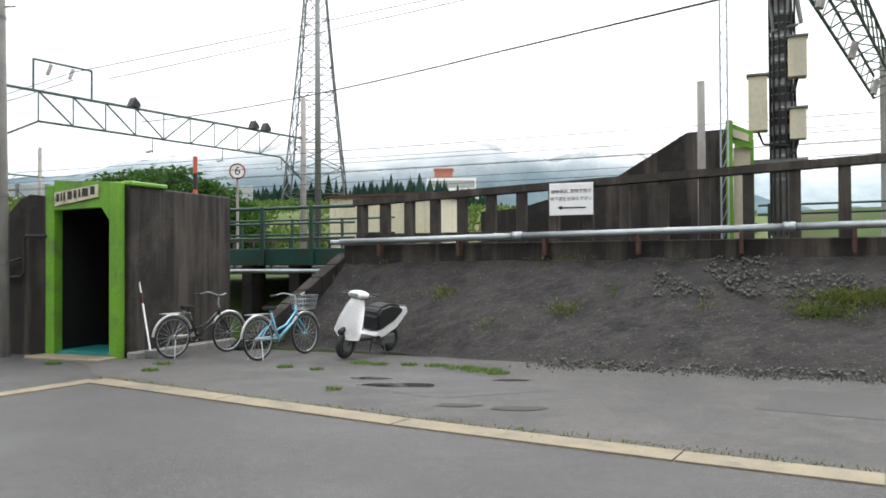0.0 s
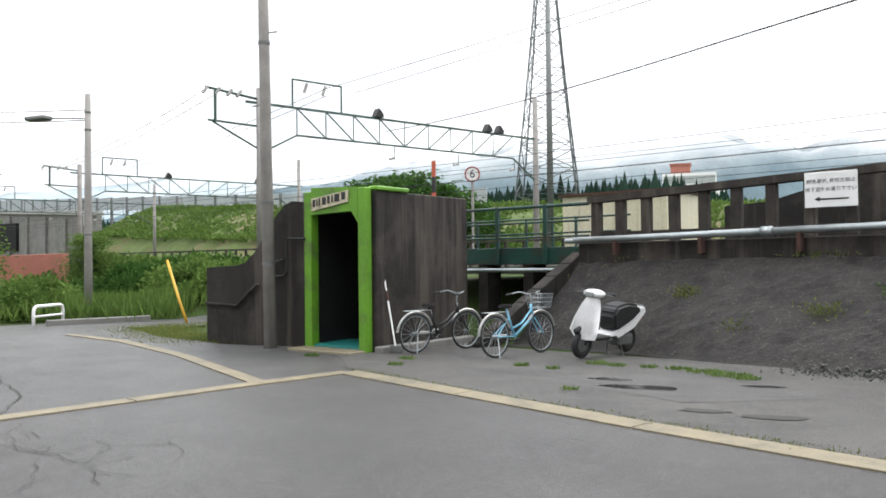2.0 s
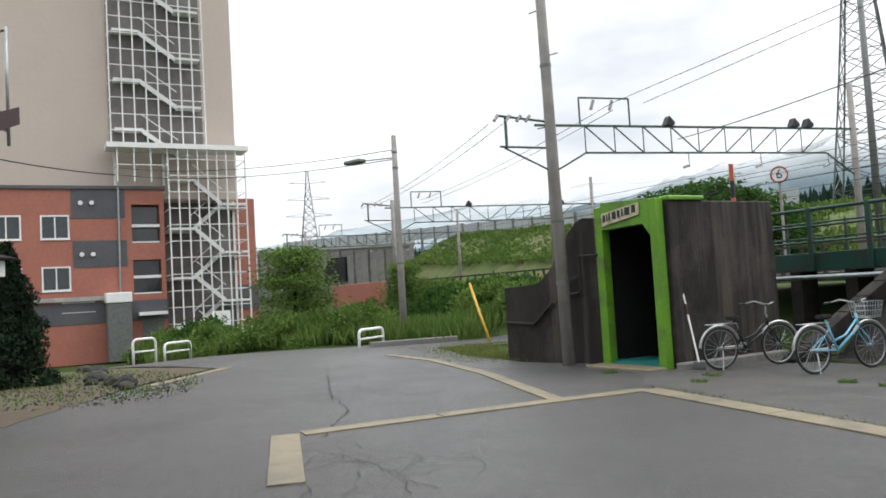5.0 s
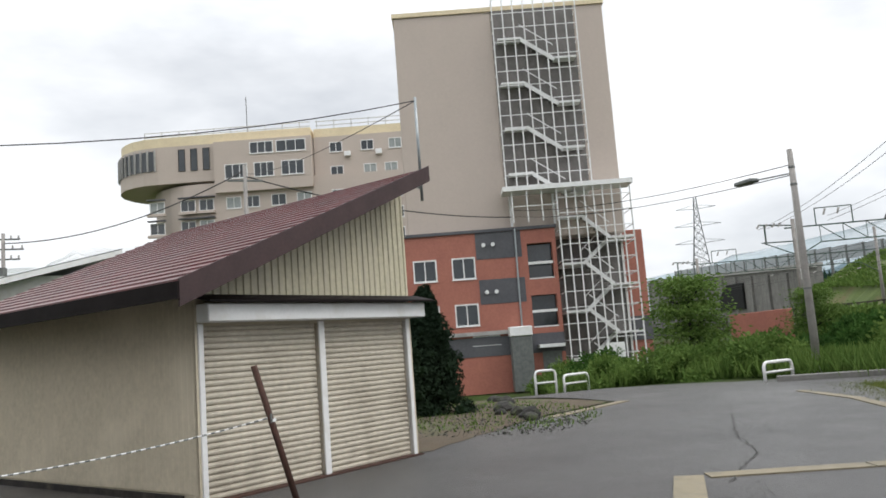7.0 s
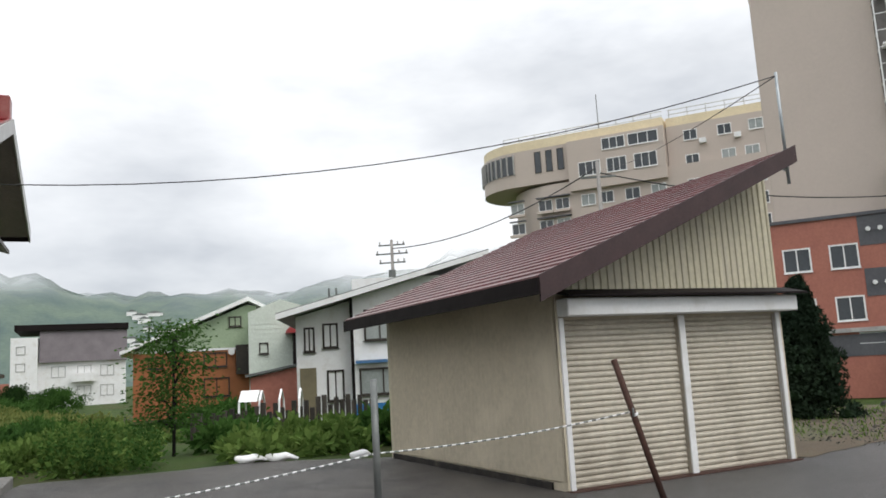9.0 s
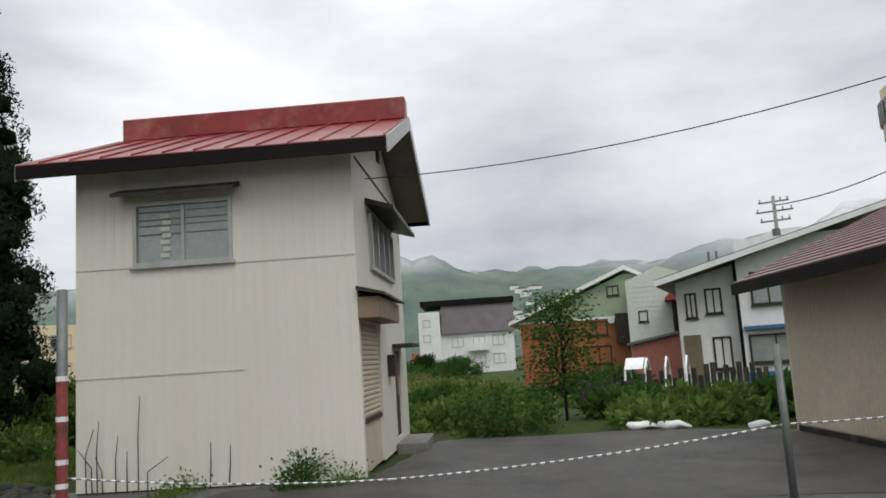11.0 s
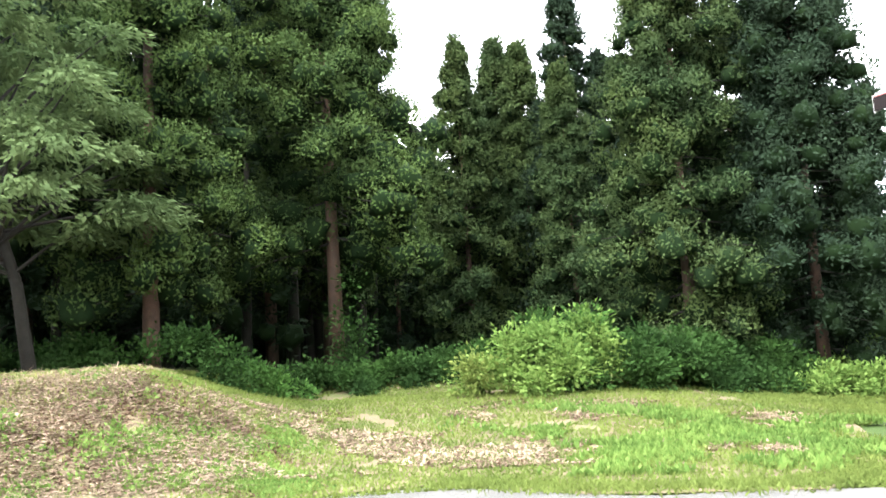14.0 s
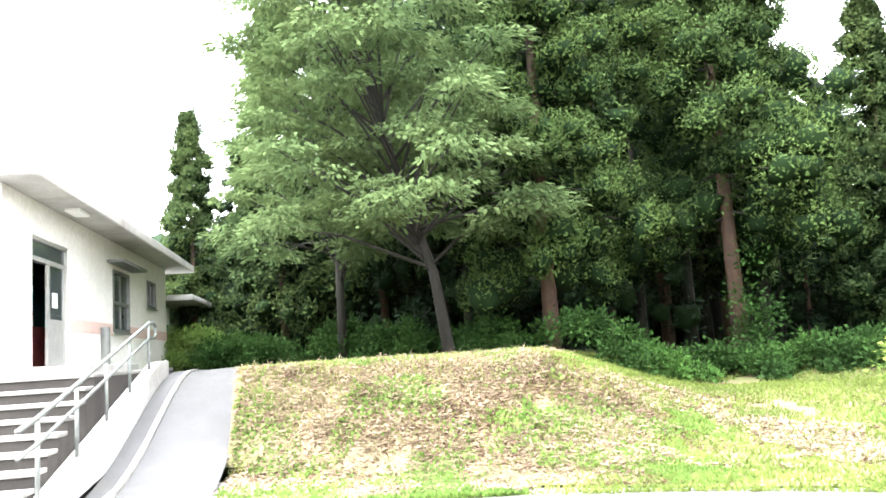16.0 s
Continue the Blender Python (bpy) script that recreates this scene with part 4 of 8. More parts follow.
        part("fascia", box(-ex - 0.02, W + ex2 + 0.02, *sorted((y_e, y_e + 0.03 * sgn)), z_e - 0.08, z_e + 0.10), M_FASCIA, h)
    for xx in (-ex - 0.045, W + ex2 + 0.021):
        for sgn in (-1, 1):
            y_e = -ey if sgn < 0 else D + ey
            z_e = ze - slope * ey
            part("barge_board", prism([(y_e, z_e - 0.1), (D / 2, zr - 0.1), (D / 2, zr + 0.13), (y_e, z_e + 0.13)], xx, xx + 0.024, "x"), M_ALU, h)
    part("ridge_cap", box(-ex, W + ex2 - 0.06, D / 2 - 0.16, D / 2 + 0.16, zr + 0.06, zr + 0.45, 0.02), M_ROOFRED, h, "tall red boxed ridge cap")
    for o in h.children_recursive:          # the entrance side lies at the far end of x
        o.data.transform(Matrix.Translation((W, 0, 0)) @ Matrix.Diagonal((-1, 1, 1, 1)))
        o.data.flip_normals()
    return h


house()


# ---- flats: terracotta base, beige tower, white steel stair ----
TOWER = pose(-47.65, 15.32, -1.5, 0, 0, 69.5)     # local x to the right along the front, y away


M_SCREEN = mat("grey_mesh_screen", (0.20, 0.185, 0.175), (0.15, 0.14, 0.132), 1.5, 0.7)


def tower():
    t = thing("apartment_tower", TOWER, "beige tiled apartment tower with terracotta lower floors", "building")
    part("tower_wall", box(0.25, 14.2, 0.6, 16, 9.6, 25.0, 0.05), M_TILEBEIGE, t, "plain beige tiled end wall")
    part("parapet_trim", box(0.15, 14.3, 0.5, 16.1, 25.01, 25.3), M_YELTRIM, t)
    # terracotta podium in storey bands with real window openings
    wins = [(0.45, 1.95, 7.2, 8.6), (2.9, 4.4, 7.2, 8.6), (0.45, 1.95, 4.25, 5.65), (2.9, 4.4, 4.25, 5.65), (3.9, 5.6, 3.0, 3.6)]
    part("podium_wall", wall_bays(-1.6, 9.6, 0, 10.1, wins + [(7.75, 9.35, 6.9, 9.2), (7.75, 9.35, 3.85, 5.9)], 0.4), M_BRICKT, t, "terracotta tiled lower wall")
    part("podium_body", box(-1.6, 9.6, 0.9, 16, 0, 10.1), M_BRICKT, t)
    part("podium_wall", box(9.62, 15.9, 3.2, 16, 0, 10.0), M_BRICKT, t, "terracotta tiled lower wall")
    part("grey_band", box(9.6, 15.95, 3.12, 3.19, 2.6, 4.2), M_GREYT, t)
    part("coping", box(-1.7, 9.7, -0.12, 1.0, 10.11, 10.3), M_GREYT, t)
    for a in ((4.5, 7.4, 8.4, 10.1), (4.55, 7.45, 5.55, 7.1), (0.5, 9.6, 2.3, 3.5)):
        part("grey_band", box(a[0], a[1], -0.03, -0.002, a[2], a[3] if a[3] < 10 else 10.09), M_GREYT, t, "slate grey tile band")
    for z in (9.3, 6.3):
        for x in (5.0, 5.6):
            part("vent_cap", tube([(x, -0.16, z), (x, -0.031, z)], 0.13, 12), M_WHITE, t)
    part("ledge", box(-1.65, 6.9, -0.22, -0.032, 3.62, 3.86), M_PALECON, t)
    for a in wins[:4]:
        window(t, *a, 0.0, 2, M_WHITE, M_GLASS, 0.2, 0.09)
    window(t, *wins[4], 0.0, 2, M_WHITE, M_GLASSLT, 0.1, 0.07)
    for z0, z1 in ((6.9, 9.2), (3.85, 5.9)):
        lg = part("loggia", box(7.75, 9.35, 0.62, 0.66, z0, z1), M_GLASS, t)
        part("railing_beam", box(7.76, 9.34, 0.02, 0.14, z0 + 0.95, z0 + 1.12), M_WHITE, lg)
        part("railing_beam", box(7.76, 9.34, 0.02, 0.14, z0 + 0.02, z0 + 0.10), M_WHITE, lg)
    part("service_cabinet", box(6.15, 7.45, -1.3, -0.05, 0.05, 3.4, 0.04), M_STEEL, t, "grey ribbed service cabinet")
    part("cabinet_top", box(6.1, 7.5, -1.35, -0.05, 3.41, 4.0, 0.04), M_WHITE, t)
    part("door", box(8.15, 9.35, -0.05, 0.02, 0.1, 2.35), M_STEEL, t, "grey steel door")
    part("door_canopy", box(7.9, 9.5, -0.9, -0.01, 2.6, 2.8), M_WHITE, t)
    part("drain_pipe", tube([(7.0, -0.1, 4.0), (7.05, -0.1, 10.2)], 0.06, 8), M_GALV, t)
    # white steel stair tower in front
    st = thing("escape_stair", TOWER, "white steel lattice escape stair up the tower", "escape stair")

    def lattice(x0, x1, y0, y1, z0, z1, nx, dz):
        for i in range(nx + 1):
            x = x0 + (x1 - x0) * i / nx
            part("upright", box(x - 0.036, x + 0.036, y0 - 0.055, y0 + 0.055, z0, z1), M_WHITE, st)
        for x in (x0, x1):
            part("upright", box(x - 0.07, x + 0.07, y1 - 0.07, y1 + 0.07, z0, z1), M_WHITE, st)
        z = z0 + dz
        k = 0
        while z < z1 + 0.01:
            w = 0.024
            part("cross_bar", box(x0, x1, y0 - 0.09, y0 - 0.057, z - w, z + w), M_WHITE, st)
            for x in (x0, x1):
                part("cross_bar", box(x - 0.02, x + 0.02, y0 + 0.06, y1 - 0.08, z - w, z + w), M_WHITE, st)
            z += dz
            k += 1
    lattice(6.75, 12.2, -0.4, 2.4, 12.6, 25.6, 8, 0.98)
    lattice(9.75, 14.3, -1.3, 2.4, 0.0, 12.35, 8, 0.98)
    lattice(6.95, 9.72, -1.3, 0.3, 10.4, 12.35, 3, 0.98)
    part("head_beam", box(6.4, 14.5, -1.55, 0.2, 12.36, 12.66), M_WHITE, st, "deep white head beam")
    z, k = 0.2, 0
    while z < 24:
        x0, x1 = (10.0, 14.4) if z < 11 else (7.1, 11.9)
        part("landing", box(x0 - 0.1, x0 + 1.4, -0.3, 2.3, z + 1.42, z + 1.56), M_WHITE, st)
        part("landing", box(x1 - 1.3, x1 + 0.1, -0.3, 2.3, z - 0.07, z + 0.07), M_WHITE, st)
        for yy, a, b in ((0.0, x0 + 1.4, x1 - 1.3), (1.3, x0 + 1.4, x1 - 1.3)):
            zz = (z + 1.5, z) if yy == 0.0 else (z + 1.5, z + 3.0)
            part("stringer", prism([(a, zz[0] - 0.16), (b, zz[1] - 0.16), (b, zz[1] + 0.16), (a, zz[0] + 0.16)], yy - 0.05, yy + 0.02), M_WHITE, st)
            part("handrail", prism([(a, zz[0] + 0.95), (b, zz[1] + 0.95), (b, zz[1] + 1.02), (a, zz[0] + 1.02)], yy - 0.04, yy), M_WHITE, st)
            for s in range(8):
                f = (s + 0.5) / 8
                xx, hz = a + (b - a) * f, zz[0] + (zz[1] - zz[0]) * f
                part("tread", box(xx - 0.14, xx + 0.14, yy + 0.021, yy + 1.15, hz - 0.02, hz + 0.02), M_STEEL, st)
        z += 3.0
        k += 1
    part("back_screen", box(9.7, 14.3, 2.42, 2.45, 0.0, 12.3), M_SCREEN, st, "grey wire mesh screen")
    part("back_screen", box(6.75, 12.2, 0.52, 0.56, 12.7, 25.0), M_SCREEN, st, "grey wire mesh screen")
    part("base_panel", box(11.9, 13.0, -1.45, -1.36, 0.6, 2.6), M_WHITE, st, "white door panel")
    return t


tower()


def far_wing():
    """Taller flats behind with a round end."""
    m = pose(-95.3, -3.3, -2, 0, 0, 69.5)
    b = thing("curved_apartment_block", m, "beige apartment block with rounded end and yellow parapet", "building")
    L = 33.5

    def rounded(x0, x1, y1, z0, z1, r):
        pr = [(x1, 0.0), (x1, y1), (x0 + r, y1)]
        for i in range(13):
            a = radians(90 + 180 * i / 12)
            pr.append((x0 + r + r * math.cos(a), r + r * math.sin(a)))
        return prism(pr, z0, z1, "z")
    part("body", rounded(2.4, L, 14, 0, 24.0, 7), M_TILEBEIGE, b)
    part("upper_storey", rounded(-1.6, 11.4, 15, 24.3, 28.6, 6.4), M_TILEBEIGE, b, "jettied beige rounded upper storey")
    part("upper_storey", box(11.42, 22.5, -0.6, 15, 22.7, 28.6), M_TILEBEIGE, b, "jettied beige upper storeys")
    part("upper_wall", box(22.6, L, 0.6, 14, 22.6, 28.6), M_TILEBEIGE, b)
    part("parapet", rounded(-1.4, 22.4, 14.8, 28.61, 29.7, 6.3), M_YELTRIM, b, "pale yellow parapet")
    part("parapet", box(22.65, L, 0.7, 14, 28.61, 29.6), M_YELTRIM, b, "pale yellow parapet")
    rl = bmesh.new()
    for z in (30.2, 30.7):
        tube([(3, 1.2, z), (22.2, 1.2, z)], 0.05, 5, rl)
        tube([(22.8, 1.4, z), (L, 1.4, z)], 0.05, 5, rl)
    part("roof_rail", rl, M_ALU, b)
    for i in range(16):
        x = 3 + i * 2
        part("rail_post", box(x - 0.04, x + 0.04, 1.15, 1.25, 29.6, 30.75), M_ALU, b)
    part("antenna_mast", tube([(14, 5, 29.5), (14, 5, 35.5)], 0.06, 6), M_STEEL, b)
    y = -0.04
    # openings are recessed boxes with frames of their own
    rows = [(26.9, 28.3, [(15.5, 18.2), (18.5, 21.9)]), (24.2, 25.9, [(12.6, 15.2), (15.9, 18.2), (19.0, 21.6)])]
    for z0, z1, spans in rows:
        for a, c in spans:
            window(b, a, c, z0, z1, -0.64, 3, M_WHITE, M_GLASS, 0.05, 0.1, True)
    for i in range(3):
        x = 7.2 + i * 1.4
        window(b, x, x + 0.8, 25.6, 28.2, y, 1, M_BRONZE, M_GLASS, 0.05, 0.06, False)
    for i in range(11):
        a = radians(188 + 7.6 * i)
        cx, cy = 4.8 + 6.42 * math.cos(a), 6.4 + 6.42 * math.sin(a)
        w = part("window", box(-0.36, 0.36, -0.02, 0.05, 25.9, 28.2), M_GLASS, b)
        w.matrix_local = pose(cx, cy, 0, 0, 0, math.degrees(a) + 90)
        part("fin", box(0.37, 0.50, -0.2, 0.05, 25.8, 28.3), M_PALECON, w)
    for r in range(6):
        z0 = 20.9 - r * 2.4
        for i, x in enumerate((3.8, 7.3, 9.4, 12.5, 14.6, 17.6, 20.5, 24.5, 28.2, 31.2)):
            wide = 1.7 if x < 23 else 1.3
            if x < 10:                    # shallow bays with a sill box under the glass
                part("bay_box", box(x - 0.15, x + wide + 0.15, -0.55, -0.001, z0 - 0.35, z0 - 0.05), M_TILEBEIGE, b)
                part("bay_hood", box(x - 0.15, x + wide + 0.15, -0.55, -0.001, z0 + 1.5, z0 + 1.62), M_GREYT, b)
            window(b, x, x + wide, z0, z0 + 1.35, y, 2, M_WHITE, M_GLASSLT if (r + i) % 3 == 0 else M_GLASS, 0.05, 0.09, True)
    for z0, spans in ((26.7, (24.4, 28.0, 31.2)), (23.9, (24.4, 28.2, 30.6))):
        for x in spans:
            window(b, x, x + 1.5, z0, z0 + 1.2, 0.56, 2, M_WHITE, M_GLASS if x < 28.1 else M_GLASSLT, 0.05, 0.09, True)
            part("cooler_box", box(x + 1.7, x + 2.4, 0.15, 0.59, z0 - 0.6, z0 - 0.05), M_WHITE, b)


far_wing()


# ---- trees and undergrowth ----
def leaf_quads(centres, dirs, length, width, rng, curl=0.3, facing=None):
    """Small four-cornered leaves: arrays of places and headings to vertices and faces."""
    n = len(centres)
    d = dirs / np.maximum(np.linalg.norm(dirs, axis=1, keepdims=True), 1e-6)
    r = rng.normal(size=(n, 3))
    if facing is not None:
        r = r * 0.45 + facing
    s = np.cross(d, r)
    s /= np.maximum(np.linalg.norm(s, axis=1, keepdims=True), 1e-6)
    L = (length * rng.uniform(0.6, 1.3, n))[:, None]
    W = (width * rng.uniform(0.6, 1.3, n))[:, None]
    up = np.cross(s, d)
    a = centres
    b = centres + d * L * 0.5 + s * W * 0.5 + up * W * curl
    c = centres + d * L
    e = centres + d * L * 0.5 - s * W * 0.5 + up * W * curl
    v = np.stack([a, b, c, e], 1).reshape(-1, 3)
    f = np.arange(4 * n).reshape(n, 4)
    return v, f


def leaf_mesh(name, v, f, material):
    me = bpy.data.meshes.new(name)
    me.vertices.add(len(v))
    me.vertices.foreach_set("co", v.astype(np.float32).ravel())
    me.loops.add(f.size)
    me.loops.foreach_set("vertex_index", f.astype(np.int32).ravel())
    me.polygons.add(len(f))
    me.polygons.foreach_set("loop_start", (np.arange(len(f)) * f.shape[1]).astype(np.int32))
    me.update(calc_edges=True)
    me.validate()
    me.materials.append(material)
    return me


M_SHADE_CORE = leaf_mat("tuft_gap_shade", (0.014, 0.026, 0.010), (0.009, 0.018, 0.008), 0.05, 0.3, 0.5)


def cedar(seed, height, base, radius, material, clumps=420, per=46, leaf=0.12, label="tall cedar with tufted dark green foliage", taper=0.85):
    """Tapered trunk, limbs, and rounded tufts of needles strung along the outer half of each limb."""
    rng = np.random.default_rng(seed)
    t = thing("cedar_tree", Matrix(), label, "tree", "cedars of the grove")
    lean = rng.normal(size=2) * 0.008 * height
    part("trunk", tube([(0, 0, -0.4), (lean[0] * 0.2, lean[1] * 0.2, height * 0.35), (lean[0], lean[1], height * 0.97)], 0.0125 * height, 9, r1=0.03), M_BARK, t, smooth=True)
    boughs = max(12, clumps // 5)
    bf = (np.arange(boughs) + rng.uniform(0, 1, boughs)) / boughs
    bf = bf ** 0.9
    prof = (1 - bf) ** taper * np.minimum(1.0, 0.72 + 3.5 * bf) + 0.035
    blen = radius * prof * rng.uniform(0.72, 1.18, boughs)
    bang = np.arange(boughs) * 2.4 + rng.normal(size=boughs) * 0.35
    k0 = np.repeat(np.arange(boughs), 5)[:clumps]
    if len(k0) < clumps:
        k0 = np.concatenate([k0, rng.integers(0, boughs, clumps - len(k0))])
    along_b = np.where(np.arange(clumps) % 5 == 0, 1.0, rng.uniform(0.15, 1.0, clumps) ** 0.8)
    f, ang, rad = bf[k0], bang[k0] + rng.normal(size=clumps) * 0.24 * along_b, blen[k0] * along_b
    z = base + (height - base) * f
    c = np.stack([np.cos(ang) * rad + lean[0] * f, np.sin(ang) * rad + lean[1] * f, z - (0.14 + 0.22 * np.maximum(0, 1 - 4 * f)) * rad + rng.normal(size=clumps) * 0.12], 1)
    c[:, 2] = np.maximum(c[:, 2], min(base, 0.5))
    limbs = bmesh.new()
    for i in range(0, clumps, 5):
        tube([(lean[0] * f[i], lean[1] * f[i], z[i] - 0.05), tuple(c[i])], 0.035, 4, limbs, r1=0.012, caps=False)
    tagged(part("limb_wood", limbs, M_BARKD, t), kind="stuff")
    size = (0.44 + 0.28 * rng.uniform(0, 1, clumps)) * (1 - 0.5 * f) * (radius / 2.3) ** 0.5
    k = np.repeat(np.arange(clumps), per)
    d = rng.normal(size=(len(k), 3))
    d /= np.linalg.norm(d, axis=1, keepdims=True)
    out = np.stack([np.cos(ang), np.sin(ang), np.full(clumps, 0.55)], 1)[k]
    d = d + out * 0.55
    d /= np.linalg.norm(d, axis=1, keepdims=True)
    p = c[k] + d * size[k][:, None] * (1.0 - 0.55 * rng.uniform(0, 1, (len(k), 1)) ** 1.3)
    heading = np.cross(d, rng.normal(size=(len(k), 3))) + d * 0.45 + np.array([0, 0, 0.3])
    v, fc = leaf_quads(p, heading, leaf * 1.25, leaf * 0.52, rng, 0.3, (d + np.array([0, 0, 0.25])) * 1.6)
    # a dark heart in every tuft, its colour standing in for shade in the gaps
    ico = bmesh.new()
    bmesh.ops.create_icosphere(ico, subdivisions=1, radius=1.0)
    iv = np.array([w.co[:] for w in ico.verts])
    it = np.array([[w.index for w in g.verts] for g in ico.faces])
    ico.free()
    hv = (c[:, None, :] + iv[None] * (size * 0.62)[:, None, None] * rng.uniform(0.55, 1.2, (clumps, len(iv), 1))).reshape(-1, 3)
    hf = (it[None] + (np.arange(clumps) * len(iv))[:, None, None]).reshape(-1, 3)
    heart = new("inner_foliage", leaf_mesh("inner_foliage", hv, hf, M_SHADE_CORE))
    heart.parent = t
    crown = new("crown", leaf_mesh("crown", v, fc, material))
    crown.parent = t
    return t


def broadleaf(seed, height, spread, material, sprays=430, per=42, leaf=0.17, lean=(0, 0), name="broadleaf_tree", label="spreading broadleaf tree with layered light green leaves", trunk=0.16, low=0.28):
    rng = np.random.default_rng(seed)
    t = thing(name, Matrix(), label, "tree")
    top = np.array([lean[0], lean[1], height * 0.92])
    bm = tube([(0, 0, -0.4), (lean[0] * 0.35, lean[1] * 0.35, height * 0.3), tuple(top * 0.62), tuple(top)], trunk, 9, r1=0.03)
    part("trunk", bm, M_BARKD, t, smooth=True)
    limbs = bmesh.new()
    f = rng.uniform(low, 1.0, sprays)
    ang = rng.uniform(0, 2 * np.pi, sprays)
    prof = np.sqrt(np.maximum(0.02, 1 - ((f - 0.55) / 0.5) ** 2))
    tier = (0.5 + 0.5 * np.sin(f * 30 + ang * 1.0)) ** 1.5
    rad = spread * prof * (0.62 + 0.38 * tier) * np.sqrt(rng.uniform(0.15, 1, sprays))
    c = np.stack([np.cos(ang) * rad, np.sin(ang) * rad, height * f - 0.10 * rad], 1) + top * np.stack([f, f, f * 0], 1)
    for i in range(0, sprays, 9):
        b0 = top * np.array([f[i] * 0.75, f[i] * 0.75, 0]) + np.array([0, 0, height * f[i] * 0.80])
        tube([tuple(b0), tuple(b0 * 0.4 + c[i] * 0.6 + np.array([0, 0, 0.15])), tuple(c[i])], 0.045, 4, limbs, r1=0.01, caps=False)
    tagged(part("limb_wood", limbs, M_BARKD, t), kind="stuff")
    k = np.repeat(np.arange(sprays), per)
    off = rng.normal(size=(len(k), 3)) * np.array([0.34, 0.34, 0.10])
    d = off * np.array([1, 1, 0]) + rng.normal(size=(len(k), 3)) * 0.12 + np.array([0, 0, -0.12])
    v, fc = leaf_quads(c[k] + off, d, leaf, leaf * 0.55, rng)
    crown = new("crown", leaf_mesh("crown", v, fc, material))
    crown.parent = t
    return t


def layered_tree(seed, height, spread, material, pads=70, per=420, leaf=0.2, lean=(0, 0), label="spreading broadleaf tree with layered drooping light green sprays"):
    """Leaning trunk, arching limbs and flat sprays of large leaves in tiers, with dark gaps between."""
    rng = np.random.default_rng(seed)
    t = thing("broadleaf_tree", Matrix(), label, "tree")
    top = np.array([lean[0], lean[1], height * 0.85])
    part("trunk", tube([(0, 0, -0.4), (lean[0] * 0.15, lean[1] * 0.15, height * 0.2), (lean[0] * 0.55, lean[1] * 0.55, height * 0.5), tuple(top)], 0.14, 9, r1=0.03), M_BARKD, t, smooth=True)
    f = 0.32 + 0.68 * (np.arange(pads) + rng.uniform(0, 1, pads)) / pads
    ang = np.arange(pads) * 2.4 + rng.normal(size=pads) * 0.3
    prof = np.sqrt(np.maximum(0.05, 1 - ((f - 0.50) / 0.54) ** 2))
    rad = spread * prof * np.where(np.arange(pads) % 3 == 0, rng.uniform(0.25, 0.6, pads), rng.uniform(0.72, 1.05, pads))
    c = np.stack([np.cos(ang) * rad + lean[0] * f, np.sin(ang) * rad + lean[1] * f, height * f - 0.10 * rad], 1)
    limbs = bmesh.new()
    for i in range(0, pads, 2):
        g = max(0.20 + 0.16 * rng.uniform(), f[i] - 0.22)
        b0 = np.array([lean[0] * g, lean[1] * g, height * g * 0.95])
        mid = b0 * 0.45 + c[i] * 0.55 + np.array([0, 0, 0.12])
        tube([tuple(b0), tuple(mid), tuple(c[i] - np.array([0, 0, 0.06]))], 0.04, 5, limbs, r1=0.010, caps=False)
    tagged(part("limb_wood", limbs, M_BARKD, t), kind="stuff")
    size = rng.uniform(0.45, 0.85, pads) * (spread / 3.0)
    k = np.repeat(np.arange(pads), per)
    r = np.sqrt(rng.uniform(0, 1, len(k))) * size[k]
    a = rng.uniform(0, 2 * np.pi, len(k))
    wob = 1 + 0.28 * np.sin(a * 3 + k * 1.7)
    off = np.stack([np.cos(a) * r * wob, np.sin(a) * r * wob, -0.30 * (r / size[k]) ** 2 * size[k] + rng.normal(size=len(k)) * 0.07], 1)
    out = np.stack([np.cos(ang), np.sin(ang), np.zeros(pads)], 1)[k]
    d = off * np.array([1, 1, 0]) / size[k][:, None] + out * 0.3 + rng.normal(size=(len(k), 3)) * 0.36 + np.array([0, 0, -0.40])
    v, fc = leaf_quads(c[k] + off, d, leaf, leaf * 0.42, rng, 0.15, np.array([0, 0, 1.0]) + out * 0.4)
    crown = new("crown", leaf_mesh("crown", v, fc, material))
    crown.parent = t
    return t


def put(t, x, y, rz=0.0, s=1.0, first=False):
    m = pose(x, y, ground_z(x, y) - 0.05, 0, 0, rz) @ Matrix.Scale(s, 4)
    if first:
        t.matrix_world = m
        return t
    c = copy_thing(t, pose(x, y, ground_z(x, y) - 0.05, 0, 0, rz))
    c.scale = (s, s, s)
    return c


def polar(az, d):
    return -math.sin(radians(az)) * d, math.cos(radians(az)) * d


def tree_top(az, d, el, src_height):
    """Scale that brings a tree's head to an elevation seen from the forecourt."""
    x, y = polar(az, d)
    return (1.5 + d * math.tan(radians(el)) - ground_z(x, y)) / src_height


# near cedars
c_a = cedar(3, 16.5, 3.2, 2.75, M_CEDARL, 600, 230, 0.085, taper=0.75)
put(c_a, *polar(187.4, 19.6), 0, 1, True)
c_b = cedar(5, 15.5, 1.7, 2.0, M_CEDARL, 520, 200, 0.085, taper=0.70)
put(c_b, *polar(199.9, 17.6), 40, 1, True)
c_c = cedar(8, 15.2, 0.8, 2.45, M_CEDAR, 620, 190, 0.09)
put(c_c, *polar(162.6, 20.5), 0, 1, True)
c_d = cedar(11, 13.4, 0.8, 2.5, M_CEDARD, 560, 140, 0.105)
put(c_d, *polar(154.6, 21.0), 0, 1, True)
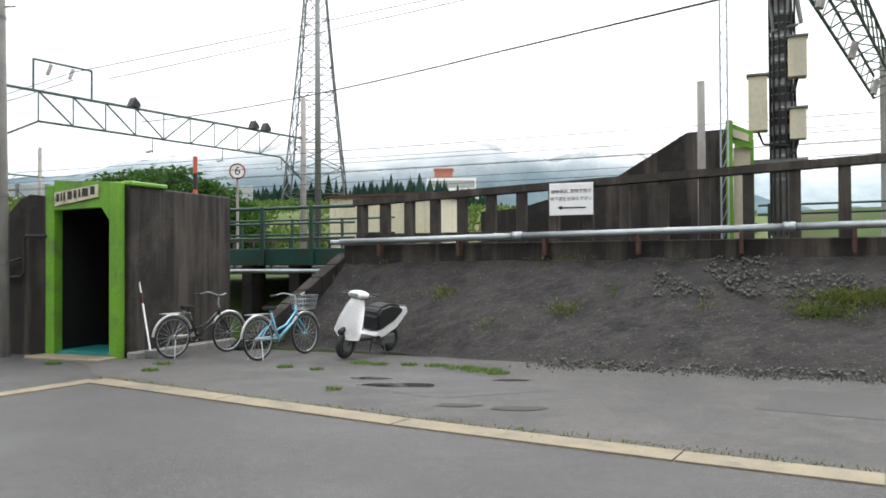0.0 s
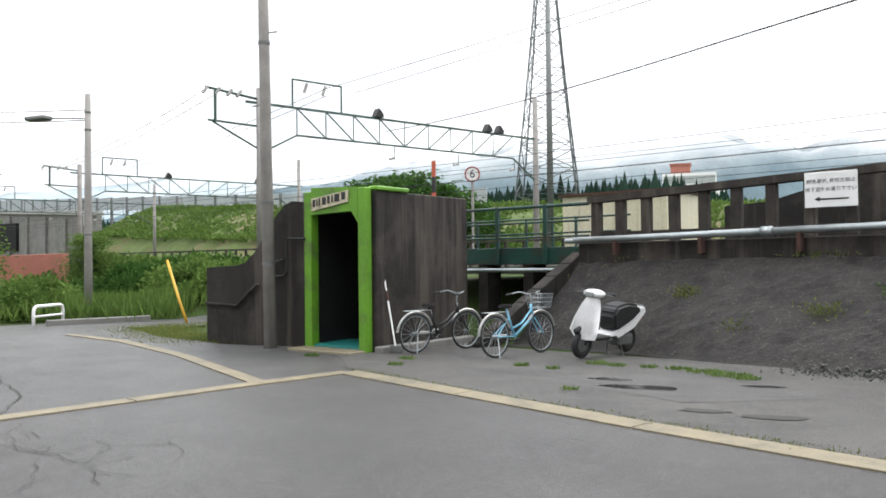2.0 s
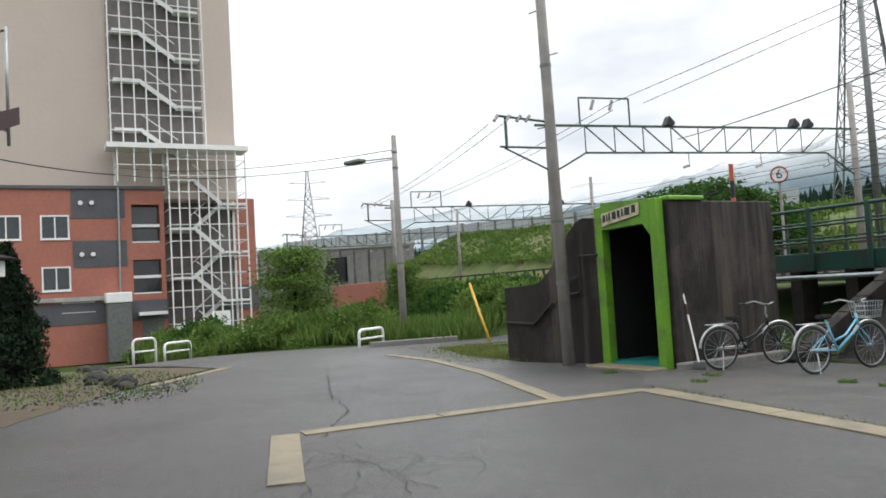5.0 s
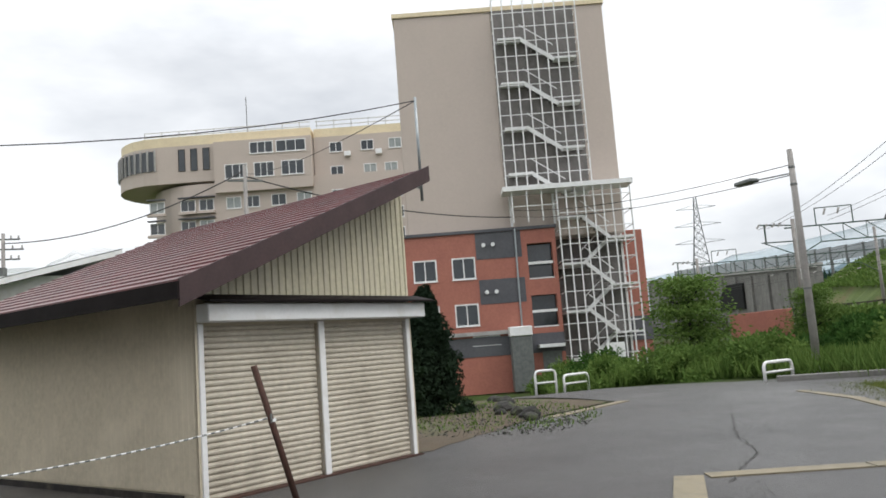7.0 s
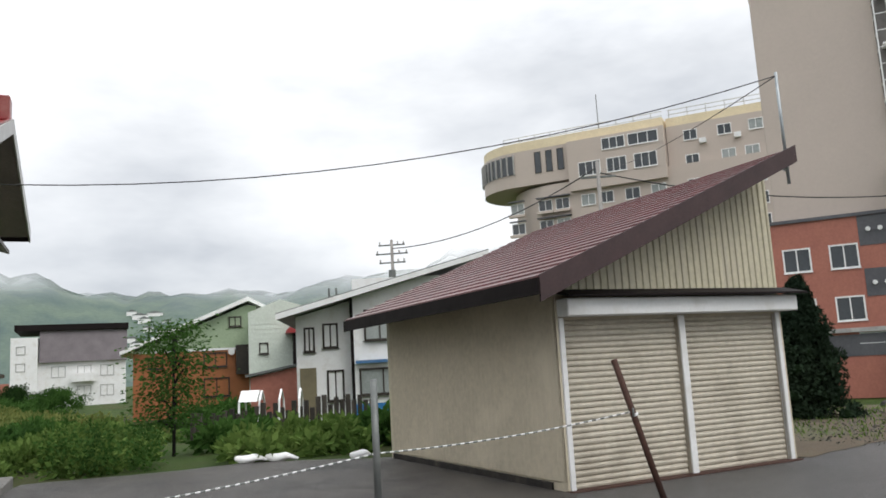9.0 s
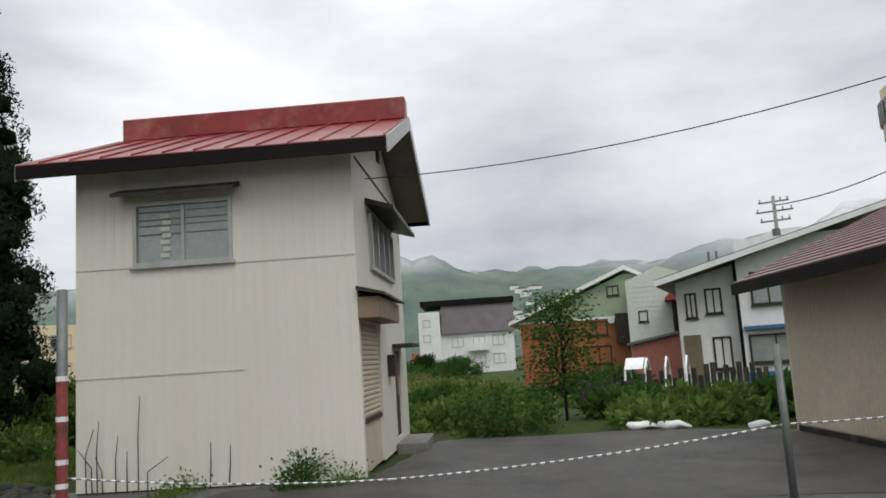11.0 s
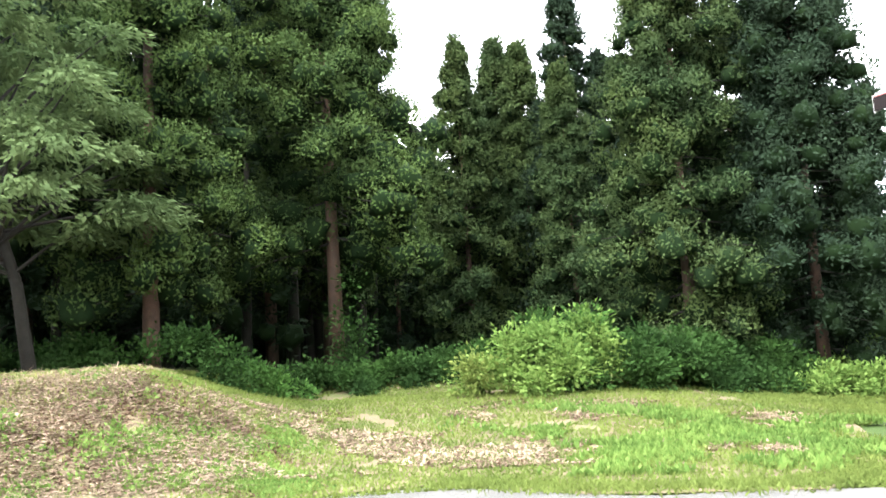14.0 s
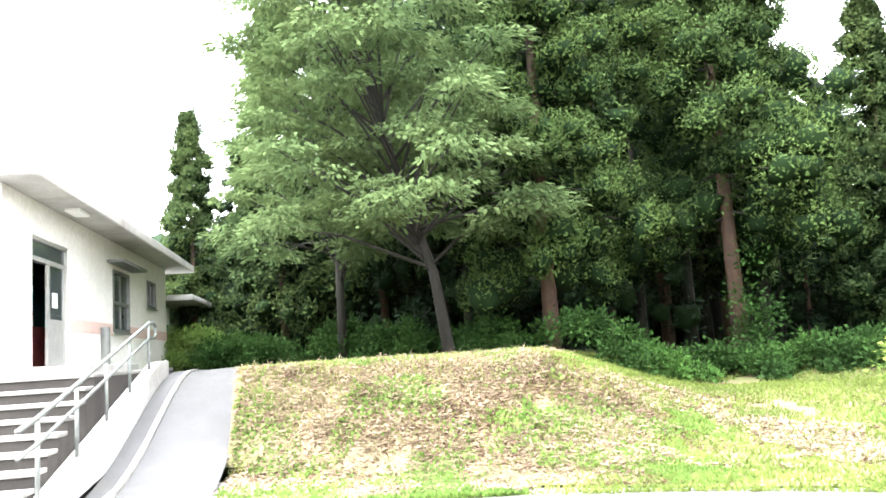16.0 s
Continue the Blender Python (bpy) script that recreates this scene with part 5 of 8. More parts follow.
c_e = cedar(14, 12.0, 0.5, 2.0, M_CEDAR, 380, 84, 0.14, taper=0.75)
put(c_e, *polar(177.7, 27), 0, tree_top(177.7, 27, 21.3, 12.0), True)
f_a = cedar(51, 16.0, 2.4, 2.7, M_CEDAR, 340, 70, 0.17)
put(f_a, *polar(188.0, 26), 0, 1.0, True)
f_c = cedar(52, 15.5, 0.7, 2.7, M_CEDARD, 330, 56, 0.18, taper=0.75)
put(f_c, *polar(193.5, 31), 0, 1.1, True)
for az, d, el, src, h in ((175.0, 29, 21.0, c_e, 12.0), (173.2, 28.5, 20.6, c_e, 12.0), (169.7, 26, 23.9, f_c, 15.5), (170.2, 23, 19.0, c_e, 12.0), (167.3, 27, 19.5, f_c, 15.5),
                          (159.0, 25, 24.0, f_c, 15.5), (152.2, 24.5, 13.0, c_e, 12.0), (176.3, 33, 14.5, f_c, 15.5), (172.0, 34, 15.5, f_c, 15.5), (180.3, 29, 14.0, c_e, 12.0), (183.0, 28, 15.5, f_c, 15.5),
                          (192.0, 24, 34.0, f_a, 16.0), (195.8, 22.5, 33.0, f_c, 15.5), (203.4, 23, 33.0, f_a, 16.0), (207.4, 24, 31.0, f_c, 15.5), (211.6, 25, 27.5, f_a, 16.0), (215.2, 27, 23.0, f_c, 15.5),
                          (218.6, 25.5, 24.2, c_e, 12.0), (224.6, 28, 17.0, c_e, 12.0), (189.5, 30, 30.0, f_c, 15.5), (199.0, 30, 30.0, f_c, 15.5), (204.5, 31, 29.0, f_c, 15.5), (210.0, 32, 24.0, f_c, 15.5), (221.5, 31, 15.0, f_c, 15.5),
                          (163.6, 31, 20.0, f_c, 15.5), (157.5, 30, 17.0, f_c, 15.5), (185.5, 34, 19.0, f_c, 15.5),
                          (167, 36, 14, f_c, 15.5), (170, 38, 14, f_c, 15.5), (173.5, 38, 13, f_c, 15.5), (177, 38, 13, f_c, 15.5), (180.5, 37, 13, f_c, 15.5), (184, 36, 14, f_c, 15.5), (187.5, 37, 20, f_c, 15.5), (191, 37, 20, f_c, 15.5),
                          (195, 37, 20, f_c, 15.5), (198.5, 36, 20, f_c, 15.5), (202, 37, 20, f_c, 15.5), (206, 37, 20, f_c, 15.5), (210, 37, 18, f_c, 15.5), (213.5, 36, 16, f_c, 15.5), (217, 35, 14, f_c, 15.5), (154.5, 28, 14, f_c, 15.5), (160.5, 29, 16, f_c, 15.5)):
    put(src, *polar(az, d), az * 7 % 360, tree_top(az, d, el, h))

b_a = layered_tree(21, 8.9, 3.0, M_BROAD, 120, 330, 0.165, (-1.9, -0.7))
put(b_a, *polar(206.9, 16.4), 205, 1, True)
b_2 = layered_tree(22, 9.9, 2.7, M_BROAD, 90, 300, 0.18, (-0.5, 0.2))
put(b_2, *polar(214.6, 20.5), 150, 1, True)
b_b = broadleaf(27, 3.6, 0.85, M_SHRUB, 90, 42, 0.12, (0.1, 0.05), "sapling_tree", "slender leafy sapling in the field", 0.05, 0.25)
put(b_b, -16.4, -7.2, 0, 0.78, True)
b_c = broadleaf(31, 3.6, 1.3, M_WEED, 200, 44, 0.14, (0, 0), "roadside_tree", "bushy light green tree among weeds", 0.06, 0.12)
put(b_c, -26.4, 20.2, 0, 1.15, True)
b_w = broadleaf(33, 4.2, 2.4, M_SHRUB, 200, 40, 0.26, (0, 0), "wayside_tree", "rounded dark green tree beyond the tracks", 0.08, 0.05)
put(b_w, *polar(29.5, 60), 0, 1.1, True)
put(b_c, -22.4, 22.6, 80, 0.62)
for az, d, sc in ((27.5, 60, 1.25), (25.2, 58, 1.6), (23.0, 61, 1.75), (20.8, 59, 1.5), (18.8, 62, 1.2)):
    put(b_w, *polar(az, d), az * 11, sc)
yew = cedar(35, 4.2, 0.15, 1.35, M_CEDARD, 300, 80, 0.14, "dark green conical conifer beside the gravel")
put(yew, -17.9, 6.2, 0, 0.68, True)
yew["group"] = ""


# bare trunks deeper in the grove, in bark darkened for the shade there
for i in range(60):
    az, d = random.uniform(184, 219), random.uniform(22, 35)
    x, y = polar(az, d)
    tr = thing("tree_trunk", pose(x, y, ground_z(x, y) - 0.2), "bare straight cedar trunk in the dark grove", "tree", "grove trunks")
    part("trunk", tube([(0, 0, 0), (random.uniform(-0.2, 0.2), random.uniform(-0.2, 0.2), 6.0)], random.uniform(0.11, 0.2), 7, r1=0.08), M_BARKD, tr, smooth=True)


def scatter(name, region, count, height, width, material, label, category, seed, tilt=0.35, lift=0.0, keep=None):
    """Blades or leaves standing all over a stretch of ground."""
    rng = np.random.default_rng(seed)
    pts = []
    while len(pts) < count:
        p = region(rng)
        if keep is None or keep(p[0], p[1]):
            pts.append((p[0], p[1], ground_z(p[0], p[1]) + lift - 0.02))
    c = np.array(pts)
    d = rng.normal(size=(count, 3)) * tilt + np.array([0, 0, 1.0])
    if tilt > 2:                                  # fallen pieces lie flat
        d[:, 2] *= 0.12
    v, f = leaf_quads(c, d, height, width, rng, 0.3, np.array([0, 0, 1.3]) if tilt > 2 else None)
    ob = new(name, leaf_mesh(name, v, f, material))
    return tagged(ob, label, category, "", "stuff")


def disc(cx, cy, rx, ry):
    def f(rng):
        a, r = rng.uniform(0, 2 * math.pi), math.sqrt(rng.uniform())
        return cx + math.cos(a) * r * rx, cy + math.sin(a) * r * ry
    return f


def sector(az0, az1, d0, d1):
    def f(rng):
        return polar(rng.uniform(az0, az1) + rng.normal() * 1.2, max(d0, math.sqrt(rng.uniform(d0 * d0, d1 * d1)) + rng.normal() * 0.35))
    return f


def strip_along(pts, w):
    def f(rng):
        i = rng.integers(0, len(pts) - 1)
        t = rng.uniform()
        return pts[i][0] + (pts[i + 1][0] - pts[i][0]) * t + rng.normal() * w, pts[i][1] + (pts[i + 1][1] - pts[i][1]) * t + rng.normal() * w
    return f


def off_ramp(x, y):
    return x * 0.809 + y * 0.588 < 1.22 and not (x < -5.4 and y > -11.5)


def patchy(sc, lo, seed):
    return lambda x, y: noise.noise(Vector((x * sc, y * sc, seed))) + 0.4 * noise.noise(Vector((x * sc * 4, y * sc * 4, seed))) + random.uniform(-0.14, 0.14) > lo and off_ramp(x, y)


def thinning(x, y):
    az = math.degrees(math.atan2(-x, y)) % 360
    lo = -0.30 + 0.75 * step01(-az, -201, -190)
    return noise.noise(Vector((x * 0.9, y * 0.9, 11))) + 0.5 * noise.noise(Vector((x * 3.2, y * 3.2, 11))) + random.uniform(-0.14, 0.14) > lo and off_ramp(x, y)


def trodden(x, y):
    return off_ramp(x, y) and noise.noise(Vector((x * 0.7, y * 0.7, 31))) + 0.4 * noise.noise(Vector((x * 2.6, y * 2.6, 31))) > -0.42


scatter("meadow_grass", sector(146, 199, 8.4, 19), 124000, 0.085, 0.022, M_GRASS, "short bright green grass", "grass", 41, 1.0, 0.02, trodden)
scatter("meadow_grass", sector(196, 224, 8.5, 17), 30000, 0.06, 0.02, M_YELGR, "yellowing short grass on the mound", "grass", 42, 1.0, 0.02, off_ramp)
scatter("meadow_edge", strip_along([(0.1, -8.85), (-1.2, -8.05), (-2.6, -7.75), (-3.6, -7.65), (-4.3, -8.3)], 0.16), 9000, 0.085, 0.022, M_GRASS, "ragged grass edge along the asphalt", "grass", 54, 0.9, 0.02)
scatter("cut_grass", sector(190, 223, 8.8, 13.0), 33000, 0.062, 0.026, M_DRY, "mown dry brown leaves lying on the mound", "litter", 43, 4.0, 0.05, thinning)
scatter("dead_leaves", sector(190, 223, 8.8, 13.0), 28000, 0.06, 0.03, M_DEAD, "dead brown leaves among the mown grass", "litter", 52, 4.0, 0.04, patchy(0.8, -0.05, 53))
scatter("dead_leaves", sector(157, 192, 9.6, 14.5), 9000, 0.08, 0.04, M_DEAD, "dead brown leaves among the mown grass", "litter", 53, 4.0, 0.04, patchy(0.62, 0.15, 17))
scatter("cut_stalks", sector(190, 223, 8.8, 13.0), 12000, 0.16, 0.012, M_DRY, "dry cut stalks lying on the mound", "litter", 46, 4.0, 0.06, thinning)
scatter("cut_grass", sector(157, 195, 9.6, 14.0), 17000, 0.10, 0.030, M_DRY, "mown dry brown grass in heaps", "litter", 44, 4.0, 0.06, patchy(0.62, 0.22, 17))
scatter("mound_weeds", sector(190, 224, 8.5, 9.7), 13000, 0.075, 0.045, M_WEED, "bright low weeds along the foot of the mound", "weeds", 49, 1.0, 0.02, patchy(0.9, -0.08, 23))
scatter("mound_weeds", sector(190, 222, 9.4, 12.6), 9000, 0.07, 0.045, M_WEED, "bright low weeds sprouting on the mound", "weeds", 50, 1.0, 0.03, patchy(1.1, 0.22, 29))
scatter("flat_weeds", sector(150, 178, 8.8, 13.5), 12000, 0.13, 0.05, M_WEED, "rank bright weeds in the grass", "weeds", 51, 0.7, 0.02, patchy(0.6, 0.12, 37))
scatter("mound_crest_grass", sector(198, 224, 11.2, 12.8), 3600, 0.10, 0.02, M_YELGR, "longer grass along the mound crest", "grass", 45, 0.35, 0, off_ramp)


def heap(name, az, d, rx, ry, h, count, leaf, material, label, seed, xy=None):
    """A bush: leaves over a lumpy dome."""
    rng = np.random.default_rng(seed)
    x0, y0 = xy or polar(az, d)
    n = max(12, int(rx * ry * 14))
    cc = rng.normal(size=(n, 3)) * np.array([0.42 * rx, 0.42 * ry, 0])
    q = (cc[:, 0] / rx) ** 2 + (cc[:, 1] / ry) ** 2
    cc[:, 2] = h * np.maximum(0.12, 1 - 0.55 * q) * rng.uniform(0.25, 1.15, n)
    k = rng.integers(0, n, count)
    off = rng.normal(size=(count, 3)) * np.array([0.2, 0.2, 0.15]) * min(1.0, 0.5 + 0.3 * h)
    p = cc[k] + off
    p[:, 2] = np.maximum(p[:, 2], 0.02)
    p[:, 0] += x0
    p[:, 1] += y0
    p[:, 2] += np.array([ground_z(a, b) for a, b in p[:, :2]])
    d2 = off * 2.2 + rng.normal(size=(count, 3)) * 0.25 + np.array([0, 0, 0.12])
    v, f = leaf_quads(p, d2, leaf, leaf * 0.55, rng)
    return tagged(new(name, leaf_mesh(name, v, f, material)), label, "bush", "", "stuff")


# shrubs along the foot of the grove, the darker leaves carrying its shade
for i, (az, d, rx, ry, h, m) in enumerate(((171.6, 15.9, 1.3, 0.9, 1.5, M_WEED), (168.6, 16.2, 1.1, 0.8, 1.35, M_SHRUB), (165.5, 16.8, 1.4, 1.1, 1.2, M_SHADELEAF), (162.0, 17.8, 1.6, 1.2, 0.9, M_SHADELEAF), (175.4, 15.6, 0.9, 0.6, 1.0, M_WEED), (158, 19, 1.6, 1.2, 0.8, M_SHADELEAF), (177.6, 15.4, 0.5, 0.4, 0.7, M_GRASS), (172.5, 16.6, 0.8, 0.6, 1.8, M_SHADELEAF),
                                           (181, 18.3, 1.6, 0.9, 0.6, M_SHADELEAF), (185, 18.0, 1.6, 0.8, 0.4, M_SHADELEAF), (189, 17.6, 1.4, 0.7, 0.45, M_SHADELEAF), (193, 16.9, 1.0, 0.6, 0.55, M_SHRUB), (197, 16.3, 0.9, 0.7, 0.9, M_SHADELEAF), (177, 18.5, 1.6, 1.0, 0.7, M_SHADELEAF),
                                           (186.4, 18.9, 0.4, 0.4, 2.1, M_SHADELEAF), (205, 18, 1.3, 1.0, 0.6, M_SHADELEAF), (209.5, 19, 1.3, 1.0, 0.7, M_SHADELEAF), (214, 21, 1.6, 1.2, 0.8, M_SHADELEAF), (221, 22, 1.6, 1.2, 0.7, M_SHADELEAF), (225, 25, 1.8, 1.6, 0.9, M_WEED),
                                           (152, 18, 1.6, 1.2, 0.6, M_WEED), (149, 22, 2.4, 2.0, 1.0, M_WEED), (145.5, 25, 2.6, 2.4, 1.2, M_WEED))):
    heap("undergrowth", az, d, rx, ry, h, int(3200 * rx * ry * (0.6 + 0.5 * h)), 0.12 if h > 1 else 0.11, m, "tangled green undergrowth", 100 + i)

# dark leaf heaps added to close sky gaps and stand in for grove shade
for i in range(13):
    heap("grove_floor", 160 + i * 5.2, 37 + (i % 3), 3.2, 1.6, 2.6, 1800, 0.42, M_CEDARD, "dark leaf heap added for the shaded depth of the grove", 160 + i)
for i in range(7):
    heap("grove_floor", 201 + i * 3.6, 27 + (i % 2), 2.2, 1.2, 0.9, 1400, 0.3, M_CEDARD, "dark leaf heap added for the shaded depth of the grove", 180 + i)

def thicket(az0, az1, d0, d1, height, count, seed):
    """Dark lumps added deep in the grove as its shade, closing the view between the trunks."""
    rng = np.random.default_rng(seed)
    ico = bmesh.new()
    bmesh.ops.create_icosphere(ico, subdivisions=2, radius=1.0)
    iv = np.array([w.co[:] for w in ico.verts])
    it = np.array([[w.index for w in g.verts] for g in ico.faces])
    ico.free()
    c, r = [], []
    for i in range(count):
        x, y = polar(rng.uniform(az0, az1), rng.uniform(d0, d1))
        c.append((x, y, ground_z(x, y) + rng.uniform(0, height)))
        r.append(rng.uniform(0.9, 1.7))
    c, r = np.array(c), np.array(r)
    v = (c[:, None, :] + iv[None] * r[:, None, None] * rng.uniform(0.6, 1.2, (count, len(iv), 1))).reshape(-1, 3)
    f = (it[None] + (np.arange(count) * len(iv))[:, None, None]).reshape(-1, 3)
    return tagged(new("grove_thicket", leaf_mesh("grove_thicket", v, f, M_CEDARD)), "dark lumps added as the shaded depth of the cedar grove", "thicket", "", "stuff")


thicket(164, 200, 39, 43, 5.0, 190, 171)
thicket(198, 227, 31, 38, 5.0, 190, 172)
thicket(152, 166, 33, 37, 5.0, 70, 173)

# weeds west of the road, below the line
for i, (x, y, rx, ry, h, m) in enumerate(((-19.8, 18.2, 2.2, 1.4, 1.0, M_WEED), (-23.5, 16.8, 2.4, 1.4, 1.0, M_WEED), (-27.0, 16.6, 2.2, 1.3, 0.9, M_WEED), (-20.5, 21.5, 2.6, 1.8, 0.7, M_SHRUB), (-24.5, 20, 2.2, 1.8, 1.0, M_WEED),
                                          (-17.3, 21.5, 2.0, 1.6, 0.7, M_WEED), (-15.2, 20.2, 1.6, 1.2, 0.7, M_WEED), (-18.6, 24.2, 2.6, 1.8, 0.6, M_SHRUB), (-14.6, 22.4, 1.8, 1.4, 0.5, M_SHRUB), (-22.4, 25, 3.0, 2.0, 0.6, M_WEED), (-28, 23, 3.0, 2.4, 0.7, M_SHRUB),
                                          (-32, 19.5, 2.5, 2.0, 1.4, M_SHRUB), (-33.5, 17.8, 2.0, 1.2, 0.9, M_WEED), (-37, 20.5, 2.4, 2.0, 1.3, M_WEED), (-13.0, 18.6, 1.4, 0.8, 0.45, M_WEED), (-12.4, 20.4, 1.2, 1.0, 0.6, M_WEED))):
    heap("roadside_weeds", 0, 0, rx, ry, h, int(1500 * rx * ry), 0.17, m, "rank green roadside weeds", 200 + i, (x, y))
scatter("tall_roadside_grass", strip_along([(-15.5, 18.6), (-18.0, 18.3), (-21.5, 17.6), (-26, 16.6), (-30, 16.9)], 0.7), 5200, 0.75, 0.05, M_WEED, "tall rank grass beside the road", "grass", 48, 0.3)
scatter("verge_grass", strip_along([(-10.2, 12.9), (-12.0, 14.3), (-13.8, 15.6), (-12.6, 17.6)], 0.5), 7000, 0.06, 0.02, M_YELGR, "mossy verge grass by the wing wall", "grass", 47)

# vegetable field beyond the parking place
for i, (x, y, rx, ry, h, m) in enumerate(((-15.8, -9.4, 2.2, 1.6, 0.30, M_WEED), (-18.5, -10.2, 2.2, 1.8, 0.42, M_WEED), (-20.5, -12.6, 2.6, 2.0, 0.50, M_SHRUB), (-24, -14, 3.0, 2.4, 0.55, M_YELGR), (-14.6, -7.6, 1.3, 0.9, 0.22, M_WEED), (-25.5, -17.5, 3, 2.4, 0.6, M_YELGR),
                                          (-15.2, -5.2, 1.0, 0.8, 0.30, M_WEED), (-16.4, -4.0, 1.2, 1.0, 0.45, M_WEED), (-17.0, -2.6, 1.0, 1.2, 0.5, M_SHRUB), (-17.4, -6.2, 1.2, 0.9, 0.45, M_SHRUB), (-16.0, -1.2, 1.0, 1.0, 0.55, M_WEED), (-29, -18, 3, 2.6, 0.65, M_YELGR),
                                          (-31, -21, 3, 2.6, 0.8, M_YELGR), (-21.5, -7.8, 1.2, 1.0, 0.95, M_SHRUB), (-36, -25, 3.2, 3, 1.0, M_SHRUB), (-27.5, -10.5, 1.6, 1.3, 1.1, M_SHRUB), (-50, -33, 2.2, 2.0, 1.5, M_SHADELEAF), (-48, -29, 2.0, 1.8, 1.2, M_SHRUB))):
    heap("vegetable_rows", 0, 0, rx, ry, h, int(1500 * rx * ry), 0.22 if y > -7 else 0.16, m, "leafy green vegetable plants in the field", 300 + i, (x, y))
for i, (x, y, h) in enumerate(((-13.6, -8.0, 0.75), (-13.3, -7.2, 0.7), (-13.9, -6.6, 0.65))):
    heap("staked_plant", 0, 0, 0.18, 0.18, h, 420, 0.09, M_SHRUB, "small staked garden plant", 340 + i, (x, y))

# tufts in the forecourt joints, on the bank and at the house foot
tufts = ((-3.0, 11.0, 0.10), (-2.5, 10.8, 0.08), (-1.7, 11.35, 0.12), (-1.25, 11.3, 0.10), (-0.85, 11.2, 0.14), (-0.5, 11.0, 0.22), (-0.2, 10.75, 0.24), (0.02, 10.5, 0.14), (-2.0, 11.5, 0.16), (-4.9, 11.3, 0.12), (-4.8, 10.6, 0.1), (-1.9, 9.1, 0.08), (-6.6, 11.3, 0.1))
for i, (x, y, r) in enumerate(tufts):
    scatter("grass_tuft", disc(x, y, r * 1.2, r * 0.9), int(1500 * r), 0.07, 0.012, M_WEED, "small grass tuft in a paving crack", "grass", 400 + i, 0.7, 0.02)
scatter("strip_moss", strip_along([(-5.1, 9.98), (-0.9, 7.5), (2.7, 5.7)], 0.07), 2600, 0.04, 0.012, M_YELGR, "moss along the edging strip", "moss", 430, 0.9, 0.02)


def bank_tuft(x, f, r, count, seed, m=None):
    rng = np.random.default_rng(seed)
    y0 = -0.35 + 0.95 * step01(-x, -0.5, 2.2)
    c = np.stack([x + rng.normal(size=count) * r, np.zeros(count), np.zeros(count)], 1)
    ff = f + rng.normal(size=count) * 0.03
    c[:, 1] = y0 + (2.3 - y0) * ff
    c[:, 2] = 1.64 * (ff - 0.1) / 0.9 + 0.01
    d = rng.normal(size=(count, 3)) * 0.6 + np.array([0, -0.5, 0.7])
    v, fc = leaf_quads(c, d, 0.09, 0.02, rng)
    ob = tagged(new("bank_weed", leaf_mesh("bank_weed", v, fc, m or M_YELGR)), "weeds rooted in the sprayed bank", "weeds", "", "stuff")
    ob.matrix_world = RAIL


for i, (x, f, r, k) in enumerate(((-1.4, 0.62, 0.16, 240), (0.9, 0.5, 0.2, 300), (0.6, 0.97, 0.35, 420), (-2.9, 0.96, 0.3, 200), (1.6, 0.66, 0.06, 60), (-0.3, 0.36, 0.15, 120), (5.1, 0.62, 0.5, 1500), (4.6, 0.52, 0.3, 600), (2.4, 0.98, 0.3, 120), (-3.9, 0.75, 0.05, 160), (-4.1, 0.55, 0.06, 160), (3.0, 0.55, 0.1, 60), (-2.4, 0.98, 0.4, 160))):
    bank_tuft(x, f, r * 0.75, k // 2 if k < 500 else k, 500 + i, M_WEED if i in (4, 8) else None)


# far woods behind the line: one dark belt of small conifers
def far_woods():
    rng = np.random.default_rng(77)
    vs, fs, n = [], [], 0
    for i in range(4200):
        x, y = rng.uniform(-230, -34), rng.uniform(95, 125)
        h, r = (1.0 if x < -42 else 0.6) * rng.uniform(5.6, 8.6) + (1.4 if rng.uniform() > 0.93 else 0), rng.uniform(1.5, 2.8)
        m = RAIL @ Vector((x, y, 0))
        z = 5.8
        k = 8
        for tier in range(4):
            z0, z1 = z + h * tier * 0.2, z + h * (0.42 + tier * 0.195)
            rr = r * (1 - tier * 0.2)
            ringv = [(m.x + rr * math.cos(2 * math.pi * j / k + tier) * rng.uniform(0.7, 1.2), m.y + rr * math.sin(2 * math.pi * j / k + tier) * rng.uniform(0.7, 1.2), z0 - rng.uniform(0, 0.5)) for j in range(k)]
            vs += ringv + [(m.x, m.y, z1)]
            fs += [(n + j, n + (j + 1) % k, n + k) for j in range(k)]
            n += k + 1
    return from_arrays("distant_conifers", vs, fs, leaf_mat("far_conifer", (0.03, 0.06, 0.042), (0.022, 0.046, 0.034), 0.1, 0.4, 0.05), None, "belt of dark conifers beyond the field", "woods", "stuff")


far_woods()


